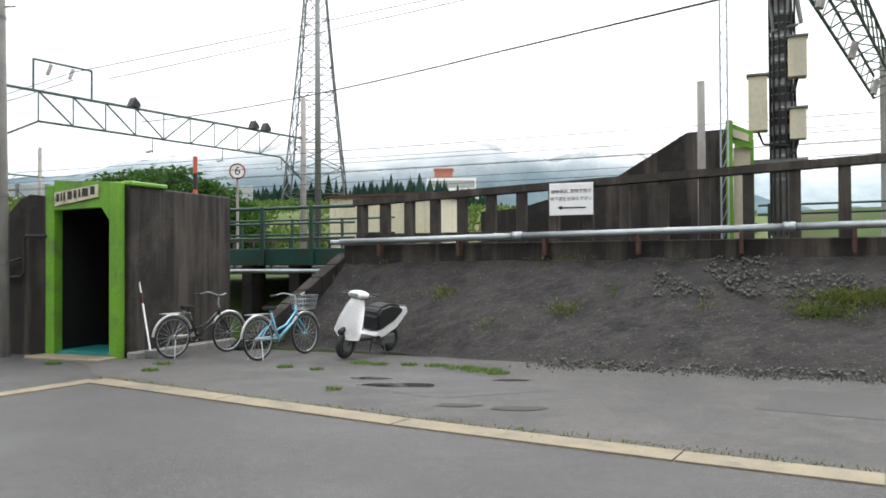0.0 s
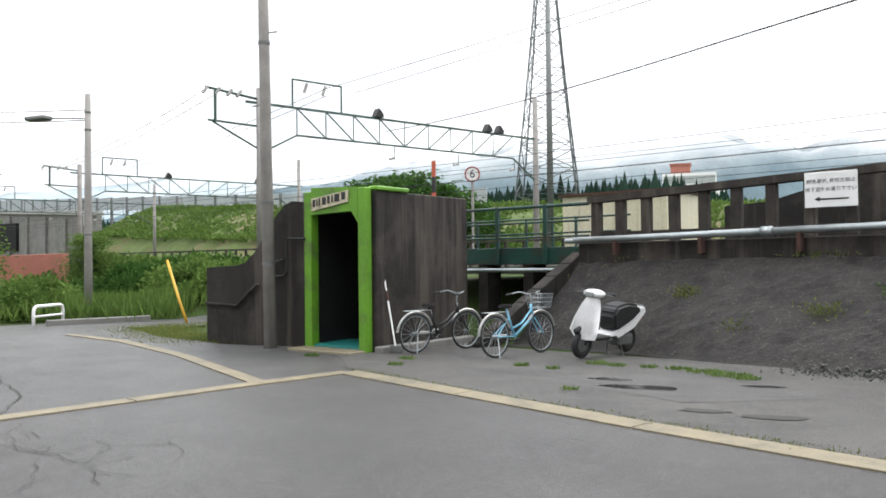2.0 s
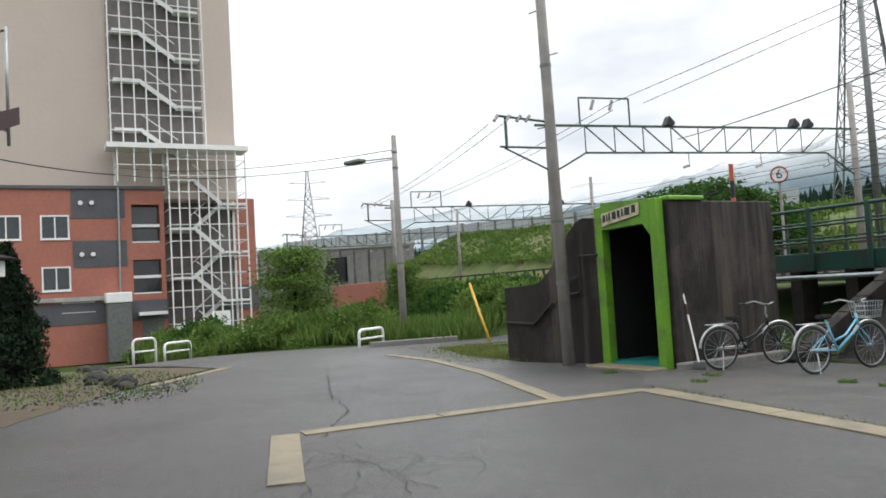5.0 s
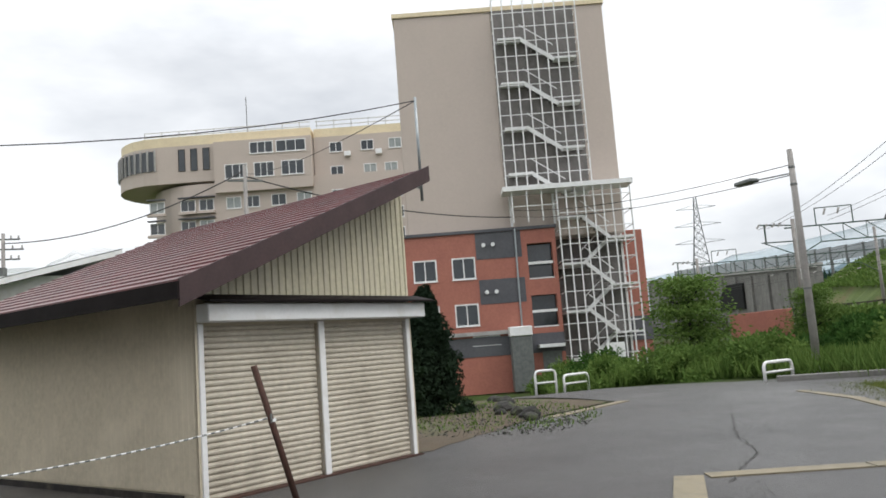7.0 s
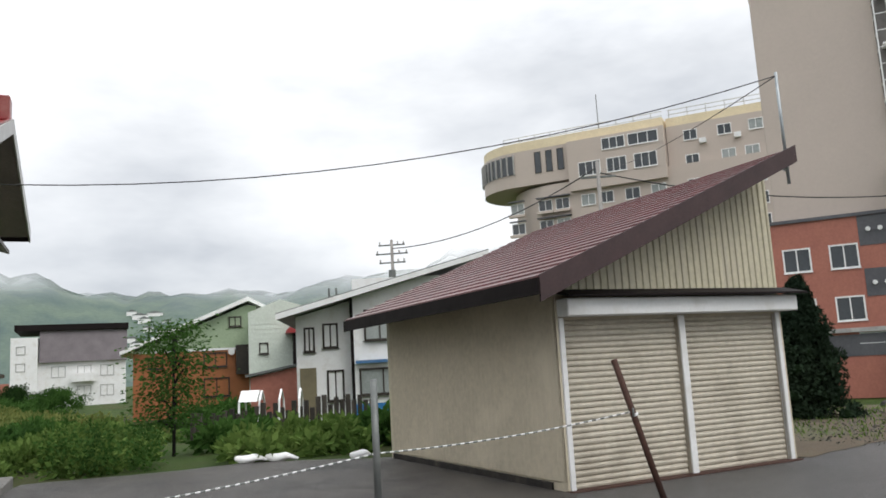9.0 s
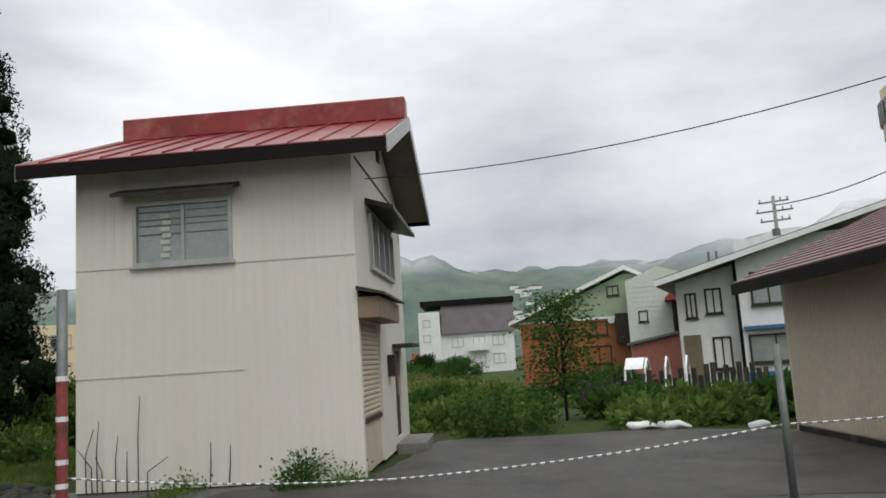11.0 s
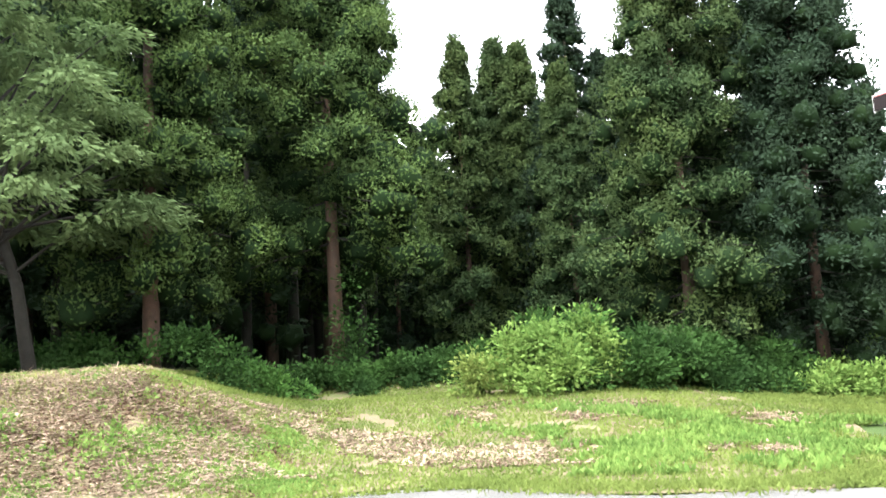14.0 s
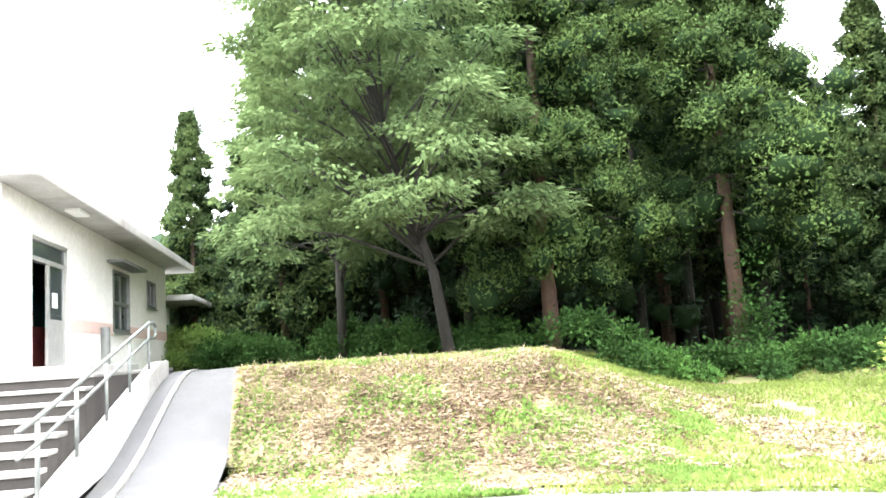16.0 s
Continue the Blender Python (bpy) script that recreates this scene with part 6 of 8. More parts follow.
def bank_stones(x0, x1, f0, f1, count, seed):
    """Loose stones showing through the sprayed skin of the bank."""
    rng = np.random.default_rng(seed)
    x, ff = rng.uniform(x0, x1, count), rng.uniform(f0, f1, count)
    keep = np.array([noise.noise(Vector((a * 1.3, b * 5, 2))) > -0.1 for a, b in zip(x, ff)])
    x, ff = x[keep], ff[keep]
    y0 = np.array([-0.35 + 0.95 * step01(-a, -0.5, 2.2) for a in x])
    c = np.stack([x, y0 + (2.3 - y0) * ff - 0.04, 1.64 * (ff - 0.1) / 0.9 + 0.02 + 0.004 * x * ff], 1)
    ico = bmesh.new()
    bmesh.ops.create_icosphere(ico, subdivisions=1, radius=1.0)
    iv = np.array([w.co[:] for w in ico.verts])
    it = np.array([[w.index for w in g.verts] for g in ico.faces])
    ico.free()
    n = len(c)
    v = (c[:, None, :] + iv[None] * rng.uniform(0.012, 0.034, (n, 1, 1)) * rng.uniform(0.6, 1.2, (n, len(iv), 1))).reshape(-1, 3)
    f = (it[None] + (np.arange(n) * len(iv))[:, None, None]).reshape(-1, 3)
    ob = tagged(new("bank_stones", leaf_mesh("bank_stones", v, f, M_GRAVEL)), "loose pale stones in the upper bank", "gravel", "", "stuff")
    ob.matrix_world = RAIL


bank_stones(2.2, 5.2, 0.62, 0.98, 800, 81)
bank_stones(5.0, 12, 0.5, 0.98, 900, 82)
bank_stones(1.0, 9, 0.05, 0.14, 700, 83)


# ---- station building with its steps ----
ST = pose(11.43, -8.25, 1.60, 0, 0, -54.0)        # local x along the long wall, away from the eye; y out of the wall is -y... wall face at y = 0, building to +y


def station():
    s = thing("station_house", ST, "white rendered station building with pink band and flat eaves", "building")
    m_white = mat("white_render", (0.80, 0.79, 0.77), (0.74, 0.73, 0.71), 0.8, 0.75, bump=0.15, streak=(0.66, 0.65, 0.63))
    m_pink = mat("pink_render_band", (0.62, 0.46, 0.42), (0.56, 0.41, 0.37), 1.0, 0.75)
    L = 10.55
    holes = [(0.0, 1.8, 0.02, 2.09), (4.75, 6.2, 0.70, 2.05), (8.05, 9.1, 1.42, 2.12)]
    part("long_wall", wall_bays(-1.2, L, -1.7, 2.65, holes, 0.2), m_white, s)
    for a, b in ((-1.2, -0.03), (1.83, 4.70), (6.25, L)):
        part("pink_band", box(a, b, -0.012, -0.001, 0.62, 0.86), m_pink, s, "faded pink painted band")
    part("end_wall", box(L - 0.2, L, 0.201, 6, -1.7, 2.65), m_white, s)
    part("back_wall", box(-1.2, L, 6.0, 6.2, -1.7, 2.65), m_white, s)
    part("near_wall", box(-1.2, -1.0, 0.201, 6, -1.7, 2.65), m_white, s)
    part("floor_slab", box(-1.0, L - 0.2, 0.2, 6, -0.1, 0.0), M_CONC, s)
    part("roof_slab", box(-1.6, L + 1.2, -0.62, 6.8, 2.66, 2.87, 0.02), M_PALECON, s, "thick pale flat roof with deep eaves")
    part("soffit_lamp", box(0.9, 1.5, -0.45, -0.2, 2.60, 2.658, 0.01), M_WHITE, s)
    # glazed door with one leaf slid open
    d = part("door_frame", box(0.0, 0.07, 0.02, 0.12, 0.02, 2.09), M_ALU, s)
    part("jamb", box(1.73, 1.8, 0.02, 0.12, 0.02, 2.09), M_ALU, d)
    part("transom", box(0.071, 1.729, 0.02, 0.12, 1.70, 1.77), M_ALU, d)
    part("header", box(0.071, 1.729, 0.02, 0.12, 2.03, 2.09), M_ALU, d)
    part("pane", box(0.071, 1.729, 0.06, 0.07, 1.771, 2.029), M_GLASS, d)
    leaf = part("door_leaf", box(0.86, 0.94, 0.04, 0.09, 0.03, 1.699), M_ALU, s, "aluminium sliding door leaf")
    part("stile", box(1.65, 1.729, 0.04, 0.09, 0.03, 1.699), M_ALU, leaf)
    part("kick_panel", box(0.941, 1.649, 0.045, 0.085, 0.03, 0.80), M_ALU, leaf)
    part("pane", box(0.941, 1.649, 0.06, 0.066, 0.801, 1.699), M_GLASS, leaf)
    part("paper_notice", box(1.1, 1.35, 0.05, 0.055, 1.0, 1.25), M_WHITE, leaf)
    part("counter", box(1.0, 3.4, 0.45, 0.8, 0.0, 0.72), M_REDPAINT, s, "reddish wooden counter inside")
    part("inner_board", box(0.4, 5.0, 0.95, 1.0, 0.0, 1.55), M_TEAL, s, "teal painted inner board")
    window(s, 4.75, 6.2, 0.70, 2.05, 0.0, 2, M_STEEL, M_GLASS, 0.1, 0.07)
    part("window_bar", box(4.8, 6.15, 0.0, 0.05, 1.30, 1.37), M_STEEL, s)
    part("window_hood", box(4.3, 6.5, -0.35, -0.001, 2.14, 2.20), M_STEEL, s)
    window(s, 8.05, 9.1, 1.42, 2.12, 0.0, 2, M_STEEL, M_GLASS, 0.1, 0.06)
    part("ash_stand", tube([(3.0, -0.3, 0.0), (3.0, -0.3, 0.72)], 0.09, 10), M_STEEL, s)
    part("door_plinth", box(-0.8, 4.6, -0.55, -0.001, -0.18, 0.0, 0.015), M_PALECON, s, "pale concrete door plinth")
    # lower wing past the corner with a small canopy
    part("side_wing", box(L + 0.01, L + 3.2, 0.6, 5, -1.7, 1.75), m_white, s)
    part("wing_canopy", box(L + 0.02, L + 3.8, -0.75, 5.2, 1.76, 1.92, 0.02), M_PALECON, s)
    part("cooler_box", box(L + 0.8, L + 1.6, 0.2, 0.59, 1.15, 1.65, 0.02), M_WHITE, s)
    return s


station()

STAIR = pose(8.3, -6.7, 0, 0, 0, -54.0)             # local x up the flight, y towards the building


def stairs():
    w0, w1 = 0.22, 2.9
    f = thing("entrance_steps", STAIR, "concrete entrance steps with pale nosings", "steps")
    # riser colour, much darker than the treads
    m_riser = mat("dark_riser", (0.034, 0.029, 0.025), (0.022, 0.019, 0.017), 2, 0.85, bump=0.4, bscale=30)
    n, run, rise = 9, 0.36, 0.163
    for i in range(n):
        x = -1.6 + i * run
        z = rise * (i + 1)
        part("riser_block", box(x, x + run + (5.2 if i == n - 1 else 0.0), w0, w1, -0.1, z - 0.05, 0.006), m_riser, f, "dark riser face")
        part("nosing", box(x - 0.03, x + run - 0.02 + (5.2 if i == n - 1 else 0.0), w0, w1, z - 0.049, z, 0.008), M_CONC, f, "pale worn tread")
    # sloping side wall beside the ramp
    g = thing("ramp_wall", STAIR, "pale concrete balustrade wall beside the steps", "wall", "", "structure")
    part("wall", prism([(-2.2, -0.1), (5.2, 0.6), (5.2, 1.60), (4.5, 1.58), (-1.3, 0.18), (-2.2, 0.18)], 0.0, 0.2), M_PALECON, g)
    r = thing("stair_handrail", STAIR, "galvanised tubular double handrail beside the steps", "handrail")
    for dz, rad in ((0.86, 0.027), (0.60, 0.022)):
        part("rail", tube([(-1.75, 0.10, 0.16 + dz - 0.05), (-1.2, 0.10, 0.20 + dz), (4.05, 0.10, 1.48 + dz - 0.1), (4.45, 0.10, 1.50 + dz - 0.1)], rad, 10), M_STEEL, r, smooth=True)
    for x in (-1.2, 0.1, 1.4, 2.7, 4.05):
        z = 0.18 + 0.2415 * (x + 1.2)
        part("post", tube([(x, 0.10, z - 0.05), (x, 0.10, z + 0.84)], 0.024, 10), M_STEEL, r, smooth=True)
    part("end_bend", tube([(4.45, 0.10, 2.26), (4.6, 0.10, 2.2), (4.6, 0.10, 2.05), (4.45, 0.10, 2.0)], 0.025, 8), M_STEEL, r)
    # asphalt ramp with a narrow gutter, its colour darkened to offset the bright exposure
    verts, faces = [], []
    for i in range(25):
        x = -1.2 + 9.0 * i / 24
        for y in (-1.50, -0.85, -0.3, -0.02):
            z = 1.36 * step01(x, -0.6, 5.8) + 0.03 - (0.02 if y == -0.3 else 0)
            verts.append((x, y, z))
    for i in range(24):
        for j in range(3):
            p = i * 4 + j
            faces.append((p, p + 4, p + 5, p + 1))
    o = from_arrays("ramp", verts, faces, mat("exposure_darkened_ramp", (0.045, 0.044, 0.046), (0.036, 0.035, 0.037), 1.0, 0.6, bump=0.6, bscale=60, stain=(0.04, 0.038, 0.036), sscale=1.2), None, "asphalt ramp beside the steps, colour darkened against the bright exposure", "ramp", "structure")
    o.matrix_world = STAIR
    k = thing("ramp_kerb", STAIR, "low concrete gutter kerb along the ramp", "kerb", "", "structure")
    for i in range(9):
        x = -0.6 + i * 0.75
        z0, z1 = 1.36 * step01(x, -0.6, 5.8), 1.36 * step01(x + 0.74, -0.6, 5.8)
        part("kerb_stone", prism([(x, z0 - 0.1), (x + 0.74, z1 - 0.1), (x + 0.74, z1 + 0.055), (x, z0 + 0.055)], -0.36, -0.28), M_CONC, k)


stairs()


# ---- bicycles, scooter, broom ----
def bicycle(m, colour, name, label, basket):
    b = thing(name, m, label, "bicycle", "bicycles by the underpass")
    R = 0.325
    for nm, x in (("rear_wheel", -0.53), ("front_wheel", 0.55)):
        w = part(nm, ring(R - 0.015, 0.019, None, (x, 0, R), 30, 8), M_BLACK, b, smooth=True)
        part("rim", ring(R - 0.036, 0.011, None, (x, 0, R), 30, 6), M_GALV, w)
        hub = tube([(x, -0.05, R), (x, 0.05, R)], 0.022, 8)
        part("hub", hub, M_GALV, w)
        sp = bmesh.new()
        for i in range(18):
            a = 2 * math.pi * i / 18
            tube([(x, 0.025 * (-1) ** i, R), (x + (R - 0.04) * math.cos(a), 0, R + (R - 0.04) * math.sin(a))], 0.0028, 3, sp, caps=False)
        tagged(part("spokes", sp, M_GALV, w), kind="stuff")
        fd = []
        a0, a1 = (20, 175) if nm == "rear_wheel" else (15, 150)
        for i in range(12):
            a = radians(a0 + (a1 - a0) * i / 11)
            fd.append((x + (R + 0.03) * math.cos(a), 0, R + (R + 0.03) * math.sin(a)))
        part("mudguard", tube(fd, 0.022, 6), M_ALU, b)
    bb, seat, head0, head1 = (-0.08, 0, 0.30), (-0.25, 0, 0.74), (0.36, 0, 0.60), (0.33, 0, 0.80)
    part("down_tube", tube([bb, head0], 0.021, 10), colour, b, smooth=True)
    part("top_tube", tube([(-0.16, 0, 0.42), (0.1, 0, 0.50), (0.35, 0, 0.72)], 0.017, 10), colour, b, smooth=True)
    part("seat_tube", tube([bb, seat], 0.018, 10), colour, b, smooth=True)
    part("head_tube", tube([head0, head1], 0.022, 10), colour, b, smooth=True)
    for s in (-1, 1):
        part("chain_stay", tube([bb, (-0.53, 0.05 * s, R)], 0.010, 6), colour, b)
        part("seat_stay", tube([(-0.2, 0, 0.60), (-0.53, 0.05 * s, R)], 0.009, 6), colour, b)
        part("fork", tube([(0.37, 0.03 * s, 0.58), (0.46, 0.05 * s, 0.45), (0.55, 0.05 * s, R)], 0.012, 6), colour, b)
        part("kickstand", tube([(-0.53, 0.07 * s, R - 0.03), (-0.60, 0.16 * s, 0.01)], 0.010, 6), M_GALV, b)
        part("grip", tube([(0.16, 0.26 * s, 0.97), (0.05, 0.28 * s, 0.96)], 0.016, 8), M_BLACK, b)
        part("pedal", box(-0.08 + 0.14 * s - 0.04, -0.08 + 0.14 * s + 0.04, 0.07 * s - 0.03, 0.07 * s + 0.03, 0.24 - 0.01, 0.26), M_BLACK, b)
    part("handlebar", tube([(0.16, -0.26, 0.97), (0.30, -0.22, 1.0), (0.34, -0.05, 0.96), (0.34, 0.05, 0.96), (0.30, 0.22, 1.0), (0.16, 0.26, 0.97)], 0.011, 8), M_GALV, b, smooth=True)
    part("stem", tube([(0.33, 0, 0.78), (0.335, 0, 0.97)], 0.012, 8), M_GALV, b)
    bm = box(-0.38, -0.12, -0.075, 0.075, 0.755, 0.815)
    for v in bm.verts:
        if v.co.x > -0.2:
            v.co.y *= 0.35
    bmesh.ops.bevel(bm, geom=list(bm.edges), offset=0.02, segments=2, affect="EDGES")
    part("saddle", bm, M_BLACK, b)
    rk = bmesh.new()
    for y in (-0.06, 0, 0.06):
        tube([(-0.25, y, 0.70), (-0.74, y, 0.70)], 0.006, 5, rk)
    part("rear_rack", rk, M_GALV, b)
    part("chain_case", box(-0.52, -0.04, 0.055, 0.075, 0.285, 0.345, 0.008), M_ALU, b)
    part("chainring", ring(0.075, 0.01, None, (-0.08, 0.05, 0.30), 16, 4), M_GALV, b)
    if basket:
        bk = bmesh.new()
        for i in range(7):
            f = i / 6
            for z0, z1 in ((0.72, 0.95),):
                for s in (-1, 1):
                    tube([(0.42 + 0.24 * f, 0.13 * s, z0), (0.40 + 0.30 * f, 0.17 * s, z1)], 0.0045, 3, bk, caps=False)
            y = -0.15 + 0.3 * f
            tube([(0.66, y * 0.8, 0.72), (0.70, y, 0.95)], 0.0045, 3, bk, caps=False)
            tube([(0.42, y * 0.8, 0.72), (0.66, y * 0.8, 0.72)], 0.0045, 3, bk, caps=False)
        for z, k in ((0.74, 0.0), (0.82, 0.35), (0.89, 0.7), (0.955, 1.0)):
            g = 0.13 + 0.04 * k
            tube([(0.42 - 0.02 * k, -g, z), (0.66 + 0.04 * k, -g, z), (0.66 + 0.04 * k, g, z), (0.42 - 0.02 * k, g, z), (0.42 - 0.02 * k, -g, z)], 0.005, 4, bk, caps=False)
        tagged(part("basket", bk, M_GALV, b), "grey wire basket", kind="stuff")
    return b


M_BIKEBLUE = mat("light_blue_enamel", (0.20, 0.50, 0.68), (0.17, 0.44, 0.6), 4, 0.25, spec=0.6)
M_BIKEBLACK = mat("black_enamel", (0.02, 0.02, 0.022), None, 4, 0.25, spec=0.6)
bicycle(pose(-4.80, 12.48, 0.02, 2, 0, 58), M_BIKEBLACK, "black_bicycle", "black city bicycle with chrome mudguards on its stand", False)
bicycle(pose(-3.38, 12.25, 0.02, -2, 0, 63), M_BIKEBLUE, "blue_bicycle", "light blue city bicycle with wire basket on its stand", True)


def scooter():
    s = thing("motor_scooter", pose(-2.08, 12.50, 0.025, -6, 0, -118), "white motor scooter with black seat on its stand", "scooter")
    # local x forward
    m_white = mat("white_plastic", (0.87, 0.87, 0.86), (0.84, 0.84, 0.83), 3, 0.25, spec=0.6)
    for nm, x in (("front_wheel", 0.56), ("rear_wheel", -0.58)):
        w = part(nm, ring(0.165, 0.055, None, (x, 0, 0.22), 24, 10, 0.85), M_BLACK, s, smooth=True)
        part("rim", tube([(x, -0.035, 0.22), (x, 0.035, 0.22)], 0.115, 18), M_STEEL, w)
    # leg shield
    bm = bmesh.new()
    rows = []
    for z, x, hw in ((0.30, 0.50, 0.20), (0.42, 0.54, 0.27), (0.60, 0.48, 0.245), (0.80, 0.40, 0.19), (0.93, 0.34, 0.12)):
        row = []
        for i in range(7):
            f = i / 6 * 2 - 1
            row.append(bm.verts.new((x + 0.13 * (1 - f * f), hw * f, z)))
        rows.append(row)
    for a, c in zip(rows, rows[1:]):
        for i in range(6):
            bm.faces.new((a[i], a[i + 1], c[i + 1], c[i]))
    bmesh.ops.solidify(bm, geom=list(bm.faces), thickness=0.05)
    part("leg_shield", bm, m_white, s, "white front cowl", smooth=True)
    bm = bmesh.new()
    bmesh.ops.create_uvsphere(bm, u_segments=14, v_segments=9, radius=1.0)
    bmesh.ops.scale(bm, vec=(0.135, 0.185, 0.07), verts=bm.verts)
    bmesh.ops.translate(bm, vec=(0.33, 0, 0.985), verts=bm.verts)
    head = part("handlebar_cowl", bm, m_white, s, smooth=True)
    part("headlamp", box(0.44, 0.475, -0.085, 0.085, 0.95, 1.02, 0.012), M_GLASSLT, head, "clear headlamp")
    for sg in (-1, 1):
        part("grip", tube([(0.29, 0.2 * sg, 1.0), (0.24, 0.34 * sg, 1.0)], 0.019, 8), M_BLACK, s)
        part("fork_leg", tube([(0.40, 0.07 * sg, 0.5), (0.56, 0.075 * sg, 0.22)], 0.022, 8), M_BLACK, s)
        part("brake_lever", tube([(0.33, 0.2 * sg, 0.99), (0.33, 0.33 * sg, 0.985)], 0.007, 6), M_STEEL, s)
    fd = [(0.56 + 0.25 * math.cos(radians(a)), 0, 0.22 + 0.25 * math.sin(radians(a))) for a in range(50, 151, 16)]
    part("front_mudguard", tube(fd, 0.05, 8), M_BLACK, s, smooth=True)
    part("floor_board", box(-0.14, 0.44, -0.15, 0.15, 0.27, 0.34, 0.02), M_BLACK, s)
    # tail body
    bm = bmesh.new()
    prof = [(-0.83, 0.75), (-0.86, 0.66), (-0.58, 0.42), (-0.22, 0.29), (0.04, 0.26), (0.12, 0.30), (0.06, 0.35), (-0.16, 0.42), (-0.46, 0.62), (-0.64, 0.76)]
    prism(prof, -0.145, 0.145, "y", bm)
    bmesh.ops.bevel(bm, geom=list(bm.edges), offset=0.018, segments=2, affect="EDGES")
    part("tail_body", bm, m_white, s, "white tail fairing")
    bm = prism([(-0.72, 0.665), (-0.66, 0.79), (-0.34, 0.83), (-0.08, 0.78), (0.0, 0.66), (-0.02, 0.46), (-0.08, 0.37), (-0.2, 0.41), (-0.47, 0.565)], -0.168, 0.168)
    bmesh.ops.bevel(bm, geom=list(bm.edges), offset=0.045, segments=3, affect="EDGES")
    part("seat", bm, M_BLACK, s, "black vinyl seat")
    part("tail_lamp", box(-0.855, -0.80, -0.08, 0.08, 0.52, 0.60, 0.01), M_REDPAINT, s)
    part("engine", box(-0.62, -0.25, -0.12, 0.10, 0.14, 0.33, 0.03), M_STEEL, s)
    part("silencer", tube([(-0.30, -0.15, 0.2), (-0.75, -0.17, 0.27)], 0.045, 10), M_BLACK, s)
    part("stand", tube([(-0.25, -0.12, 0.2), (-0.30, -0.17, -0.02), (-0.30, 0.17, -0.02), (-0.25, 0.12, 0.2)], 0.013, 6), M_STEEL, s)
    part("rear_rack", tube([(-0.6, -0.1, 0.74), (-0.86, -0.08, 0.76), (-0.86, 0.08, 0.76), (-0.6, 0.1, 0.74)], 0.010, 6), M_STEEL, s)


scooter()

br = thing("scraper_pole", pose(-5.42, 12.02, 0.02), "long white-handled snow scraper leaning on the wall", "tool")
part("handle", tube([(0, 0, 0.06), (-0.21, 0.16, 0.85)], 0.016, 8), M_WHITE, br)
part("grip_band", tube([(-0.21, 0.16, 0.85), (-0.25, 0.19, 1.02)], 0.018, 8), M_RUST, br)
part("upper_handle", tube([(-0.25, 0.19, 1.02), (-0.37, 0.28, 1.45)], 0.014, 8), M_WHITE, br)
part("blade", box(-0.10, 0.10, -0.02, 0.02, 0.0, 0.12, 0.008), M_STEEL, br)
structure("wall_kerb", box(-5.40, -5.22, -1.8, 0.75, -0.05, 0.12, 0.02), M_CONC, "low concrete kerb along the underpass wall", "kerb", RAIL)


# ---- rope barrier along the forecourt edge ----
def post(name, x, y, h, r, material, label, lean=(0, 0), bands=()):
    p = thing(name, pose(x, y, ground_z(x, y)), label, "post")
    part("shaft", tube([(0, 0, -0.1), (lean[0], lean[1], h)], r, 10), material, p, smooth=True)
    for z, mm in bands:
        f = z / h
        part("band", tube([(lean[0] * f, lean[1] * f, z), (lean[0] * (f + 0.02), lean[1] * (f + 0.02), z + 0.02 * h)], r + 0.006, 10), mm, p)
    return p


rusty = post("leaning_post", -8.65, 1.56, 1.48, 0.034, M_RUST, "rusty leaning steel post by the shutters", (-0.02, -0.42), ((0.88, M_WHITE),))
part("chain_lug", ring(0.05, 0.012, None, (-0.01, -0.27, 0.92), 10, 4), M_STEEL, rusty)
post("grey_post", -8.1, -1.36, 1.42, 0.038, M_STEEL, "thin grey steel post at the forecourt edge")
red = post("red_post", -4.62, -7.20, 2.38, 0.05, M_STEEL, "grey pole with red and white painted lower half", (0, 0), ((0.5, M_WHITE), (0.72, M_WHITE), (1.12, M_WHITE), (1.5, M_WHITE)))
part("red_sleeve", tube([(0, 0, 0.0), (0, 0, 1.5)], 0.054, 12), M_REDPAINT, red, "faded red painted sleeve")


def rope(pts, sag, label="white and grey striped barrier rope"):
    r = thing("barrier_rope", Matrix(), label, "rope")
    for a, b in zip(pts, pts[1:]):
        a, b = Vector(a), Vector(b)
        k = max(8, int((b - a).length / 0.045))
        bm_w, bm_d = bmesh.new(), bmesh.new()
        prev = None
        for i in range(k + 1):
            f = i / k
            p = a.lerp(b, f) + Vector((0, 0, -sag * 4 * f * (1 - f)))
            if prev is not None:
                tube([prev, p], 0.0085, 5, bm_w if i % 2 else bm_d, caps=False)
            prev = p
        tagged(part("light_strands", bm_w, M_WHITE, r), kind="stuff")
        tagged(part("dark_strand", bm_d, M_STEEL, r), kind="stuff")
    return r


rope([(-8.66, 1.29, 0.93), (-8.1, -1.36, 0.68), (-6.45, -4.70, 0.36), (-4.62, -7.20, 0.60)], 0.05)

# rubble border and stones by the red post and along the gravel
M_STONE = mat("mossy_stone", (0.055, 0.052, 0.047), (0.032, 0.031, 0.028), 6, 0.9, bump=0.8, bscale=25, stain=(0.07, 0.09, 0.03), sscale=4, vary=0.5)


def boulder(x, y, r, seed, group, label):
    rng = random.Random(seed)
    bm = bmesh.new()
    bmesh.ops.create_icosphere(bm, subdivisions=2, radius=r)
    o = Vector((seed * 3.1, 0, 0))
    for v in bm.verts:
        v.co *= 1 + 0.38 * noise.noise(v.co * 2.2 / r * 0.5 + o)
        v.co.z *= 0.7
    ob = part("stone", bm, M_STONE, None, label)
    ob.matrix_world = pose(x, y, ground_z(x, y) + r * 0.35, 0, 0, rng.uniform(0, 360))
    tagged(ob, label, "stone", group)


